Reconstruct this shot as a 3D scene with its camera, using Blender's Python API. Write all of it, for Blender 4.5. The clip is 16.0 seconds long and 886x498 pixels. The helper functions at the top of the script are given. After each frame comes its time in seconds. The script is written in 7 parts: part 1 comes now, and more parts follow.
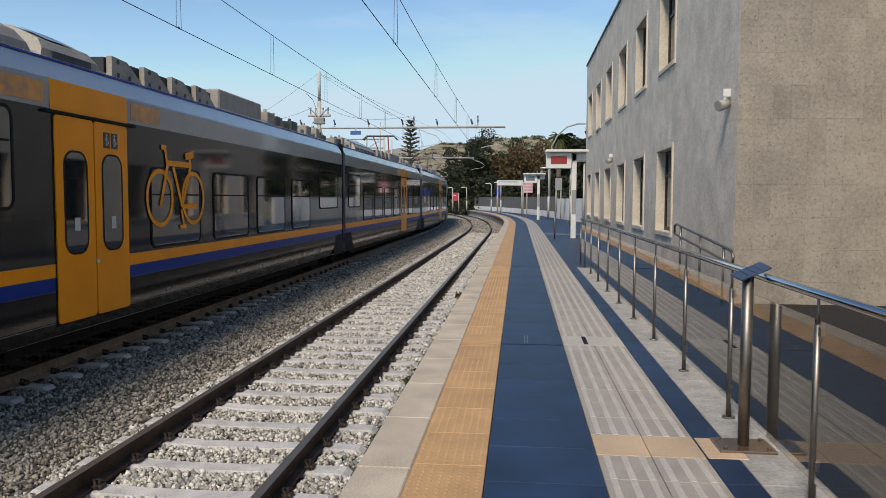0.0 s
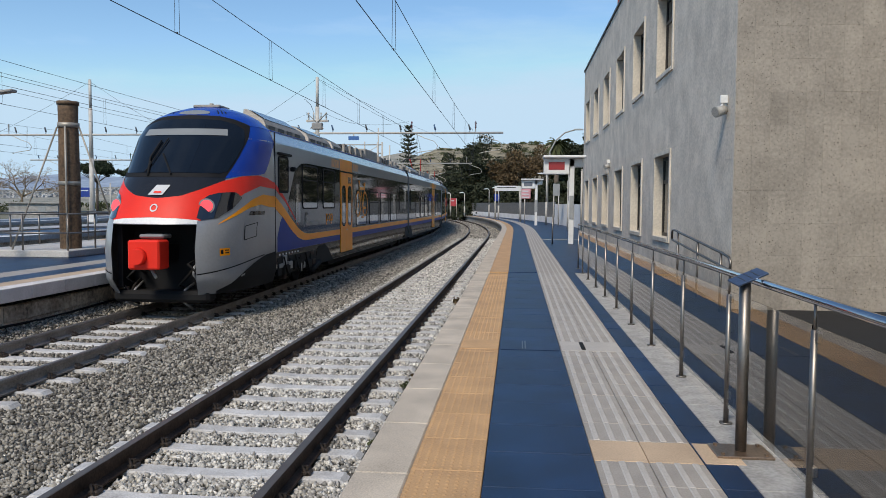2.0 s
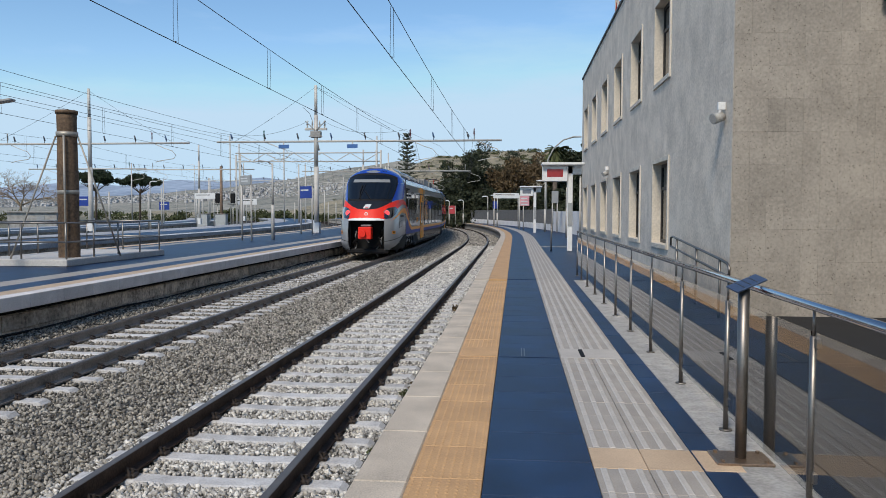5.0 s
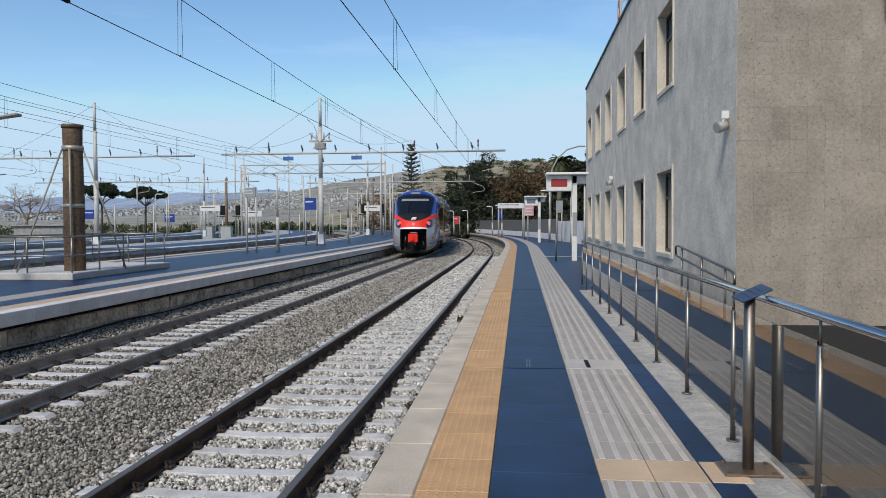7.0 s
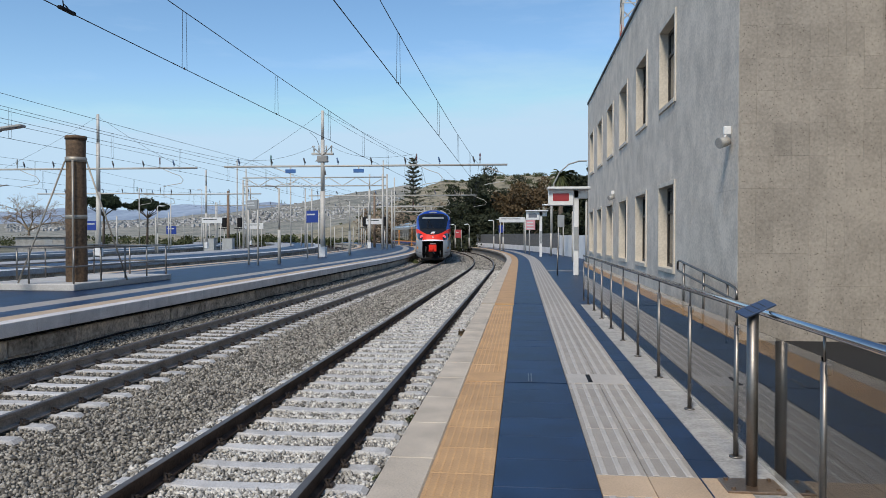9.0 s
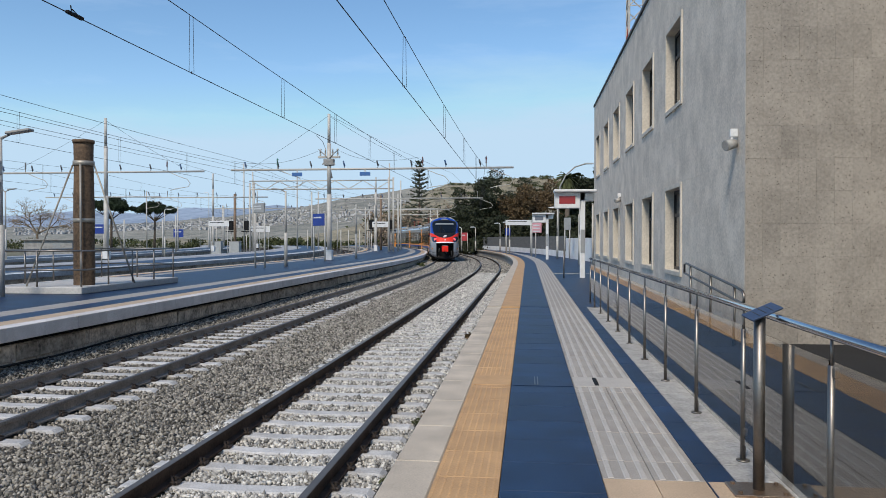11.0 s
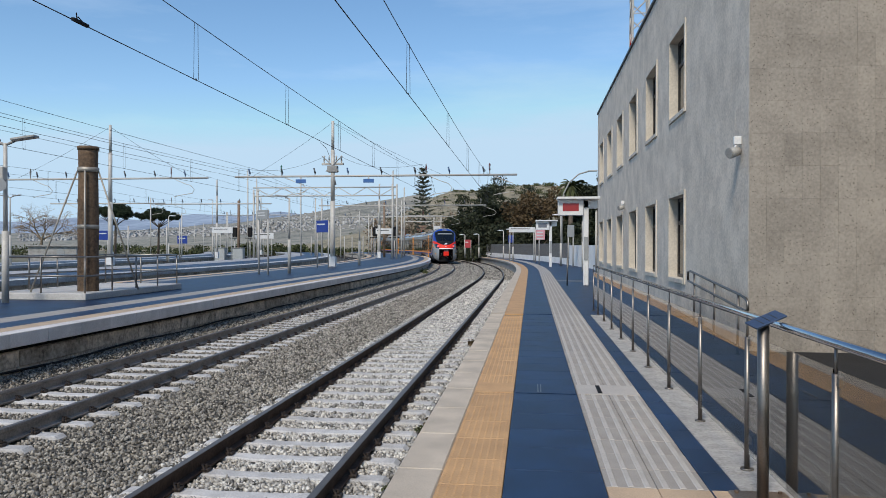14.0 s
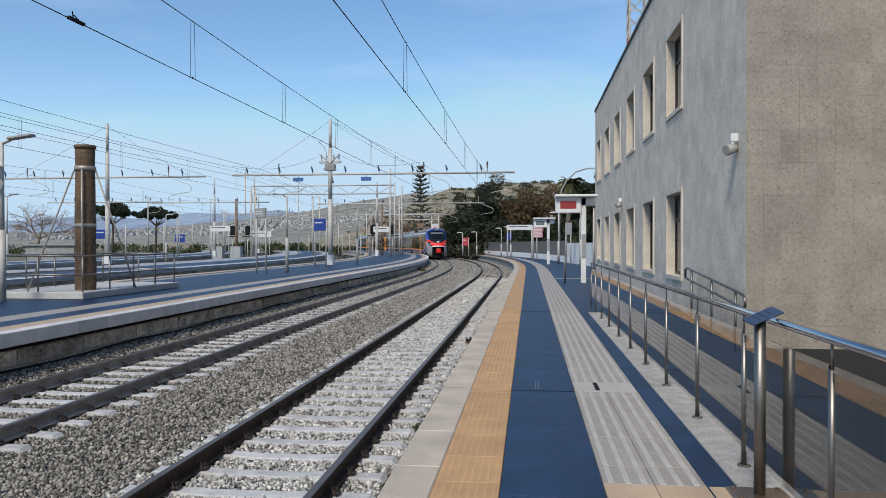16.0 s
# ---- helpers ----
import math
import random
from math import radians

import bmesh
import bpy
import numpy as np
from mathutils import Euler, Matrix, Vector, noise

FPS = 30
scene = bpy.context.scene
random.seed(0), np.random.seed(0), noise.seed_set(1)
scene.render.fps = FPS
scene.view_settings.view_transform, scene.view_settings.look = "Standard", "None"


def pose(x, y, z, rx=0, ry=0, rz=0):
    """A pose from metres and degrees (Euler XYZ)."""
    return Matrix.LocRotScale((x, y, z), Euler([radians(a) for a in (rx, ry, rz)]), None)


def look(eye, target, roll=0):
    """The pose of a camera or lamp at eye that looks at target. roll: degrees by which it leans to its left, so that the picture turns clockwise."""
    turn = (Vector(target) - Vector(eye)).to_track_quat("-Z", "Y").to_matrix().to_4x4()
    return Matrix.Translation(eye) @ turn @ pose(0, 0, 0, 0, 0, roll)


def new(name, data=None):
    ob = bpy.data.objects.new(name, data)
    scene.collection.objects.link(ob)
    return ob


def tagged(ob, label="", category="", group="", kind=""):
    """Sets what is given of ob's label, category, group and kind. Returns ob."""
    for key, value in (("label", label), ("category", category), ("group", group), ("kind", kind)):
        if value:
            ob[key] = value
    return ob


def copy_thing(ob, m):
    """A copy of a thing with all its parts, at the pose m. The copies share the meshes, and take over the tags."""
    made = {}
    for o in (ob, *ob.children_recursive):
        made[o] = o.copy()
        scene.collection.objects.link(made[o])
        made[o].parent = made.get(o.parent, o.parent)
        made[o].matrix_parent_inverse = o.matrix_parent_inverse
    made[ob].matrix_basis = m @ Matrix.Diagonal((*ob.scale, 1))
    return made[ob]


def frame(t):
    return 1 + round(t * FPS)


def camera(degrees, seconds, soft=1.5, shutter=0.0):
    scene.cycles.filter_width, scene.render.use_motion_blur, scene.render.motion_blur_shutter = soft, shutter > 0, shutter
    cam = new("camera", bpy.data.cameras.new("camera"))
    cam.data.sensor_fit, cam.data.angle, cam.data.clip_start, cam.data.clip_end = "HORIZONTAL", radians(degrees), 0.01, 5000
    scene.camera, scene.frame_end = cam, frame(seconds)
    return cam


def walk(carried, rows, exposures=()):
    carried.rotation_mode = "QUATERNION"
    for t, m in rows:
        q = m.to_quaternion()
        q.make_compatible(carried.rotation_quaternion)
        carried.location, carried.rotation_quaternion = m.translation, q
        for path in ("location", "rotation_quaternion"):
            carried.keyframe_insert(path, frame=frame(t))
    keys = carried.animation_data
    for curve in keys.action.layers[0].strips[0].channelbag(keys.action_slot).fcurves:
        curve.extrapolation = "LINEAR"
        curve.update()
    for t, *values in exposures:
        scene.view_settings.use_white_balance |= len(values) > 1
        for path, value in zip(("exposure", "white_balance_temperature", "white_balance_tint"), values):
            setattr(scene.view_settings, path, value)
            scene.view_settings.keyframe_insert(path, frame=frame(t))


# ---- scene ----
cam = camera(60.4, 16.0, 0.6)
PATH = [
    (0, pose(-0.003, 0.001, 1.536, 86.229, -0.246, 5.691)),
    (0.5, pose(-0.000, 0.004, 1.534, 86.341, -0.256, 4.870)),
    (1, pose(-0.003, 0.016, 1.532, 86.299, -0.319, 5.707)),
    (1.5, pose(-0.003, 0.006, 1.536, 86.401, -0.425, 4.670)),
    (2, pose(-0.003, -0.005, 1.536, 86.636, -0.339, 5.526)),
    (2.5, pose(0.001, -0.007, 1.538, 87.073, -0.376, 5.362)),
    (3, pose(0.002, -0.006, 1.538, 87.146, -0.279, 5.017)),
    (3.5, pose(-0.001, -0.006, 1.535, 87.130, -0.383, 4.589)),
    (4, pose(0.002, -0.000, 1.535, 87.126, -0.253, 5.622)),
    (6.5, pose(-0.002, -0.004, 1.538, 87.646, 0.091, 5.096)),
    (7, pose(0.005, 0.001, 1.544, 87.987, 0.304, 5.783)),
    (7.5, pose(0.005, -0.001, 1.539, 88.432, 0.189, 5.896)),
    (8, pose(-0.003, 0.004, 1.541, 88.653, -0.150, 5.748)),
    (8.5, pose(-0.008, 0.004, 1.545, 88.836, -0.207, 5.867)),
    (9, pose(-0.005, 0.004, 1.541, 89.010, -0.072, 5.884)),
    (11.5, pose(-0.001, -0.001, 1.545, 89.272, -0.071, 6.460)),
    (12, pose(-0.002, -0.003, 1.542, 89.379, -0.180, 6.468)),
    (12.5, pose(0.001, -0.003, 1.543, 89.570, -0.029, 6.490)),
    (13, pose(0.003, -0.007, 1.547, 89.672, 0.009, 6.510)),
    (13.5, pose(-0.001, -0.003, 1.542, 89.703, -0.156, 6.611)),
    (14, pose(0.001, 0.002, 1.545, 89.749, -0.128, 6.616)),
    (14.5, pose(-0.000, 0.000, 1.545, 89.750, 0.000, 6.500)),
    (15, pose(0.001, 0.002, 1.542, 89.709, -0.000, 6.444)),
    (15.5, pose(0.004, -0.007, 1.546, 89.569, 0.032, 6.403)),
    (16, pose(0.007, 0.001, 1.542, 89.596, 0.036, 6.455)),
]
# the clip's own automatic exposure and white balance, warmer while the orange train fills the view
TONE = [(0, 0.26, 6950, 11), (1.0, 0.26, 6700, 11), (2.0, 0.23, 6450, 10), (4.0, 0.22, 6380, 10), (16.0, 0.20, 6320, 10)]
walk(cam, PATH, TONE)

# ---- light: thin high cloud, the near platform in open shade ----
world = bpy.data.worlds.new("sky")
scene.world = world
world.use_nodes = True
wn, wl = world.node_tree.nodes, world.node_tree.links
wbg = wn["Background"]
sky = wn.new("ShaderNodeTexSky")
sky.sky_type = "NISHITA"
sky.sun_disc = False
SUN_EL, SUN_AZ = 47.0, 196.0
sky.sun_elevation, sky.sun_rotation = radians(SUN_EL), radians(SUN_AZ)
sky.altitude, sky.air_density, sky.dust_density, sky.ozone_density = 50, 1.0, 0.05, 1.7
# faint streaks of high cloud
wtc = wn.new("ShaderNodeTexCoord")
wmap = wn.new("ShaderNodeMapping")
wmap.inputs["Scale"].default_value = (1.2, 2.2, 7.0)
wmap.inputs["Rotation"].default_value = (0.25, 0.35, 0.5)
wno = wn.new("ShaderNodeTexNoise")
wno.inputs["Scale"].default_value, wno.inputs["Detail"].default_value = 1.7, 7.0
wno.inputs["Roughness"].default_value = 0.62
wra = wn.new("ShaderNodeValToRGB")
wra.color_ramp.elements[0].position, wra.color_ramp.elements[1].position = 0.48, 0.78
wra.color_ramp.elements[1].color = (0.22, 0.22, 0.22, 1)
wmix = wn.new("ShaderNodeMix")
wmix.data_type = "RGBA"
wmix.inputs[7].default_value = (6.5, 7.2, 8.0, 1)
wl.new(wtc.outputs["Generated"], wmap.inputs["Vector"])
wl.new(wmap.outputs["Vector"], wno.inputs["Vector"])
wl.new(wno.outputs["Fac"], wra.inputs["Fac"])
wl.new(wra.outputs["Color"], wmix.inputs[0])
wl.new(sky.outputs["Color"], wmix.inputs[6])
# the horizon's glare is held below white
wcap = wn.new("ShaderNodeMix")
wcap.data_type, wcap.blend_type = "RGBA", "DARKEN"
wcap.inputs[0].default_value = 1.0
wcap.inputs[7].default_value = (3.75, 5.0, 6.1, 1)
whs = wn.new("ShaderNodeHueSaturation")
whs.inputs["Hue"].default_value = 0.497
whs.inputs["Saturation"].default_value, whs.inputs["Value"].default_value = 1.12, 1.0
wl.new(wmix.outputs[2], whs.inputs["Color"])
wl.new(whs.outputs["Color"], wcap.inputs[6])
wl.new(wcap.outputs[2], wbg.inputs["Color"])
wbg.inputs["Strength"].default_value = 0.125
sun = new("sun", bpy.data.lights.new("sun", "SUN"))
sun.data.energy, sun.data.angle, sun.data.color = 2.75, radians(14), (1.0, 0.895, 0.75)
# the sun stands behind the camera and to its left
_a, _e = radians(SUN_AZ), radians(SUN_EL)
sun.matrix_world = look((math.sin(_a) * math.cos(_e) * 50, math.cos(_a) * math.cos(_e) * 50, math.sin(_e) * 50), (0, 0, 0))


# ---- materials ----
def mat(name, color, rough=0.6, metal=0.0, vary=0.12, scale=3.0, fine=60.0, bump=0.0, bscale=None, spec=0.5, dark=None, island=0.0, rnd=0.0, coat=0.0):
    """Base colour broken up by two scales of noise, with fine relief."""
    m = bpy.data.materials.new(name)
    m.use_nodes = True
    n, l = m.node_tree.nodes, m.node_tree.links
    b = n["Principled BSDF"]
    b.inputs["Roughness"].default_value = rough
    b.inputs["Metallic"].default_value = metal
    b.inputs["Specular IOR Level"].default_value = spec
    b.inputs["Coat Weight"].default_value = coat
    b.inputs["Coat Roughness"].default_value = 0.05
    tc = n.new("ShaderNodeTexCoord")
    n1, n2 = n.new("ShaderNodeTexNoise"), n.new("ShaderNodeTexNoise")
    n1.inputs["Scale"].default_value, n1.inputs["Detail"].default_value = scale, 5
    n2.inputs["Scale"].default_value, n2.inputs["Detail"].default_value = fine, 4
    coord = tc.outputs["Object"]
    if rnd:
        # pieces that share a mesh take their pattern from where they lie
        add = n.new("ShaderNodeVectorMath")
        l.new(coord, add.inputs[0])
        l.new(n.new("ShaderNodeObjectInfo").outputs["Location"], add.inputs[1])
        coord = add.outputs[0]
    for q in (n1, n2):
        l.new(coord, q.inputs["Vector"])
    mix = n.new("ShaderNodeMix")
    mix.data_type = "RGBA"
    d = dark or [c * (1 - 2.2 * vary) for c in color]
    mix.inputs[6].default_value = (*d, 1)
    mix.inputs[7].default_value = (*[min(1, c * (1 + vary)) for c in color], 1)
    mth = n.new("ShaderNodeMath")
    mth.operation = "MULTIPLY_ADD"
    mth.inputs[1].default_value = 0.5
    l.new(n1.outputs["Fac"], mth.inputs[0])
    half = n.new("ShaderNodeMath")
    half.operation = "MULTIPLY"
    half.inputs[1].default_value = 0.5
    l.new(n2.outputs["Fac"], half.inputs[0])
    l.new(half.outputs[0], mth.inputs[2])
    rmp = n.new("ShaderNodeMapRange")
    rmp.inputs[1].default_value, rmp.inputs[2].default_value = 0.33, 0.62
    l.new(mth.outputs[0], rmp.inputs[0])
    l.new(rmp.outputs[0], mix.inputs[0])
    out = mix.outputs[2]
    if island or rnd:
        src = n.new("ShaderNodeNewGeometry").outputs["Random Per Island"] if island else n.new("ShaderNodeObjectInfo").outputs["Random"]
        amt = island or rnd
        mr = n.new("ShaderNodeMapRange")
        mr.inputs[3].default_value, mr.inputs[4].default_value = 1 - amt, 1 + amt
        l.new(src, mr.inputs[0])
        hsv = n.new("ShaderNodeHueSaturation")
        l.new(mr.outputs[0], hsv.inputs["Value"])
        l.new(out, hsv.inputs["Color"])
        out = hsv.outputs["Color"]
    l.new(out, b.inputs["Base Color"])
    if bump:
        bn = n.new("ShaderNodeTexNoise")
        bn.inputs["Scale"].default_value, bn.inputs["Detail"].default_value = bscale or fine, 6
        l.new(coord, bn.inputs["Vector"])
        bp = n.new("ShaderNodeBump")
        bp.inputs["Strength"].default_value, bp.inputs["Distance"].default_value = 1.0, bump
        l.new(bn.outputs["Fac"], bp.inputs["Height"])
        l.new(bp.outputs["Normal"], b.inputs["Normal"])
    return m


def glow(name, color, strength):
    m = bpy.data.materials.new(name)
    m.use_nodes = True
    b = m.node_tree.nodes["Principled BSDF"]
    b.inputs["Base Color"].default_value = (*color, 1)
    b.inputs["Emission Color"].default_value = (*color, 1)
    b.inputs["Emission Strength"].default_value = strength
    b.inputs["Roughness"].default_value = 0.2
    return m


def clear_glass(name, tint=(0.80, 0.80, 0.77)):
    m = bpy.data.materials.new(name)
    m.use_nodes = True
    b = m.node_tree.nodes["Principled BSDF"]
    b.inputs["Base Color"].default_value = (*tint, 1)
    b.inputs["Roughness"].default_value = 0.0
    b.inputs["IOR"].default_value = 1.5
    b.inputs["Transmission Weight"].default_value = 1.0
    return m


M_EDGE = mat("pale_edge_stone", (0.52, 0.445, 0.355), 0.75, vary=0.16, scale=2.5, fine=90, bump=0.002, rnd=0.06)
M_YELLOW = mat("ochre_tactile_tile", (0.50, 0.30, 0.14), 0.65, vary=0.1, scale=3, fine=70, bump=0.001, rnd=0.07)
M_BLUE = mat("dark_blue_tile", (0.009, 0.027, 0.072), 0.46, vary=0.3, scale=2.0, fine=120, bump=0.0008, rnd=0.16, spec=0.34)
M_TACT = mat("pale_grey_tactile_tile", (0.345, 0.31, 0.272), 0.6, vary=0.1, scale=3, fine=90, bump=0.001, rnd=0.06)
M_TACTBAR = mat("tactile_bar", (0.455, 0.42, 0.38), 0.6, vary=0.08, scale=3, fine=90)
M_TAN = mat("tan_tile", (0.50, 0.37, 0.25), 0.7, vary=0.1, scale=3, fine=90, rnd=0.06)
M_JOINT = mat("dark_joint_mortar", (0.09, 0.085, 0.08), 0.9, vary=0.15)
M_CONC = mat("weathered_concrete", (0.34, 0.33, 0.31), 0.85, vary=0.18, scale=2.0, fine=45, bump=0.004)
M_KERBSTRIP = mat("rough_grey_stone_strip", (0.33, 0.322, 0.31), 0.85, vary=0.16, scale=7, fine=35, bump=0.003, rnd=0.06)
M_OLDCONC = mat("stained_dark_concrete", (0.47, 0.425, 0.365), 0.9, vary=0.3, scale=1.3, fine=18, bump=0.02, bscale=9, dark=(0.11, 0.098, 0.083))
M_SLAB = mat("mottled_beige_wall_slab", (0.46, 0.405, 0.335), 0.9, vary=0.3, scale=2.2, fine=14, bump=0.012, bscale=14, dark=(0.10, 0.085, 0.07), rnd=0.28)
M_SLEEPER = mat("dusty_white_concrete_sleeper", (0.52, 0.51, 0.50), 0.9, vary=0.16, scale=5, fine=60, bump=0.003, rnd=0.10)
M_RAIL = mat("brown_rusted_rail_steel", (0.058, 0.038, 0.029), 0.75, 0.0, vary=0.3, scale=4, fine=50, bump=0.001, spec=0.2)
M_RAILDUST = mat("dusty_grey_brown_rail_web", (0.27, 0.235, 0.205), 0.8, 0.0, vary=0.22, scale=3, fine=40, bump=0.001)
M_RAILTOP = mat("worn_rail_head", (0.115, 0.098, 0.085), 0.45, 0.25, vary=0.15, scale=5, fine=80)
M_CLIP = mat("dark_rail_clip", (0.045, 0.034, 0.028), 0.7, 0.2, vary=0.2)
# bed coloured far darker than its stones, imitating shade in their gaps
M_BALLAST = mat("grey_ballast_bed", (0.075, 0.07, 0.062), 0.95, vary=0.3, scale=5, fine=20, bump=0.05, bscale=18, dark=(0.03, 0.028, 0.026))
M_STONE = mat("grey_ballast_stone", (0.27, 0.25, 0.215), 0.92, vary=0.2, scale=6, fine=60, island=0.78)
M_STONEW = mat("pale_ballast_stone", (0.48, 0.46, 0.42), 0.92, vary=0.15, scale=6, fine=60, island=0.62)
M_ASPHALT = mat("dark_asphalt", (0.010, 0.010, 0.011), 0.9, vary=0.2, scale=2, fine=90, bump=0.003)
M_EARTH = mat("dry_grassy_earth", (0.16, 0.14, 0.09), 0.95, vary=0.3, scale=0.08, fine=1.2, dark=(0.06, 0.065, 0.035))
M_STEEL = mat("brushed_stainless_steel", (0.26, 0.238, 0.215), 0.44, 1.0, vary=0.1, scale=8, fine=120)
M_GALV = mat("galvanised_pole_steel", (0.50, 0.475, 0.43), 0.6, 0.08, vary=0.1, scale=4, fine=30)
M_CREAM = mat("cream_travertine_surround", (0.62, 0.56, 0.47), 0.7, vary=0.1, scale=2.5, fine=25, bump=0.002)
M_GLASS = clear_glass("clear_glass")
M_DARKPANE = mat("dark_window_pane", (0.012, 0.014, 0.016), 0.06, vary=0.1)
M_FRAME = mat("dark_bronze_frame", (0.03, 0.026, 0.022), 0.5, vary=0.1)
M_WHITE = mat("white_painted_metal", (0.72, 0.72, 0.71), 0.45, vary=0.06, scale=4, fine=30)
# black for rubber parts, and for sheets standing in for deep shade
M_BLACK = mat("black_rubber_and_shade", (0.010, 0.010, 0.011), 0.75, vary=0.15, spec=0.25)
M_WIRE = mat("dark_copper_wire", (0.045, 0.045, 0.05), 0.8, 0.0, vary=0.05, spec=0.1)


# ---- plan: straight to CURVE_Y, then a curve to the left ----
TRACK_X, CURVE_Y, CURVE_R = -2.57, 45.0, 292.0
T2 = -4.18          # far track, from the near track's middle
RAIL_Z = -0.55


def along(s, d, z=0.0):
    """The point s metres along the line and d metres right of the near track's middle, and the heading there."""
    if s <= CURVE_Y:
        return Vector((TRACK_X + d, s, z)), 0.0
    a = (s - CURVE_Y) / CURVE_R
    r = CURVE_R + d
    return Vector((TRACK_X - CURVE_R + r * math.cos(a), CURVE_Y + r * math.sin(a), z)), a


def stations(s0, s1, step=3.0):
    cut = [s0]
    if s0 < CURVE_Y < s1:
        cut.append(CURVE_Y)
        n = max(1, int((s1 - CURVE_Y) / step))
        cut += [CURVE_Y + (s1 - CURVE_Y) * k / n for k in range(1, n + 1)]
    elif s0 >= CURVE_Y:
        n = max(1, int((s1 - s0) / step))
        cut += [s0 + (s1 - s0) * k / n for k in range(1, n + 1)]
    else:
        cut.append(s1)
    return cut


def sweep(bm, profile, s0, s1, closed=True, step=3.0, mi=0):
    """A profile of (d, z) points drawn along the line."""
    rings = [[bm.verts.new(along(s, d, z)[0]) for d, z in profile] for s in stations(s0, s1, step)]
    n = len(profile)
    for a, b in zip(rings, rings[1:]):
        for k in range(n if closed else n - 1):
            f = bm.faces.new((a[k], a[(k + 1) % n], b[(k + 1) % n], b[k]))
            f.material_index = mi
    if closed and n > 2:
        bm.faces.new(rings[0]).material_index = mi
        bm.faces.new(rings[-1][::-1]).material_index = mi
    return bm


def box(bm, x0, x1, y0, y1, z0, z1, m=None, mi=0, bevel=0.0):
    vs = [bm.verts.new((x, y, z)) for z in (z0, z1) for y in (y0, y1) for x in (x0, x1)]
    if m is not None:
        for v in vs:
            v.co = m @ v.co
    fs = []
    for q in ((0, 2, 3, 1), (4, 5, 7, 6), (0, 1, 5, 4), (2, 6, 7, 3), (0, 4, 6, 2), (1, 3, 7, 5)):
        f = bm.faces.new([vs[k] for k in q])
        f.material_index = mi
        fs.append(f)
    if bevel:
        es = list({e for f in fs for e in f.edges})
        r = bmesh.ops.bevel(bm, geom=es, offset=bevel, segments=1, affect="EDGES")
        for f in r["faces"]:
            f.material_index = mi
    return bm


def tube(bm, p0, p1, r0, r1=None, seg=10, mi=0, caps=True):
    p0, p1 = Vector(p0), Vector(p1)
    r1 = r0 if r1 is None else r1
    q = (p1 - p0).to_track_quat("Z", "Y").to_matrix()
    ra, rb = [], []
    for k in range(seg):
        c = Vector((math.cos(2 * math.pi * k / seg), math.sin(2 * math.pi * k / seg), 0))
        ra.append(bm.verts.new(p0 + q @ (c * r0)))
        rb.append(bm.verts.new(p1 + q @ (c * r1)))
    for k in range(seg):
        f = bm.faces.new((ra[k], ra[(k + 1) % seg], rb[(k + 1) % seg], rb[k]))
        f.smooth, f.material_index = seg > 6, mi
    if caps:
        bm.faces.new(ra[::-1]).material_index = mi
        bm.faces.new(rb).material_index = mi
    return bm


def polytube(bm, pts, r, seg=6, mi=0):
    """One continuous tube along a path."""
    pts = [Vector(p) for p in pts]
    rings = []
    for k, p in enumerate(pts):
        t = (pts[min(k + 1, len(pts) - 1)] - pts[max(k - 1, 0)]).normalized()
        up = Vector((0, 0, 1)) if abs(t.z) < 0.9 else Vector((1, 0, 0))
        a = t.cross(up).normalized()
        b = a.cross(t)
        rings.append([bm.verts.new(p + (a * math.cos(2 * math.pi * i / seg) + b * math.sin(2 * math.pi * i / seg)) * r) for i in range(seg)])
    for p, q in zip(rings, rings[1:]):
        best = min(range(seg), key=lambda o: sum((p[i].co - q[(i + o) % seg].co).length for i in range(seg)))
        for i in range(seg):
            f = bm.faces.new((p[i], p[(i + 1) % seg], q[(i + 1 + best) % seg], q[(i + best) % seg]))
            f.smooth, f.material_index = True, mi
        q[:] = q[best:] + q[:best]
    bm.faces.new(rings[0][::-1]).material_index = mi
    bm.faces.new(rings[-1]).material_index = mi
    return bm


def B():
    return bmesh.new()


def part(name, bm, material, parent=None, label="", m=None, fix=True):
    """One bmesh as one mesh object, under a thing or a part."""
    if fix:
        bmesh.ops.recalc_face_normals(bm, faces=bm.faces)
    me = bpy.data.meshes.new(name)
    bm.to_mesh(me)
    bm.free()
    for q in (material if isinstance(material, (list, tuple)) else [material]):
        me.materials.append(q)
    return place(name, me, parent, label, m)


def place(name, me, parent=None, label="", m=None):
    ob = new(name, me)
    if parent is not None:
        ob.parent = parent
    if m is not None:
        ob.matrix_basis = m
    if label:
        tagged(ob, label)
    return ob


def base(name, m, label, category, group="", kind=""):
    ob = new(name)
    ob.matrix_basis = m
    ob.empty_display_size = 0.2
    return tagged(ob, label, category, group, kind)


def at(s, d, z=0.0, turn=0.0):
    p, a = along(s, d, z)
    return pose(p.x, p.y, p.z, 0, 0, math.degrees(a) + turn)


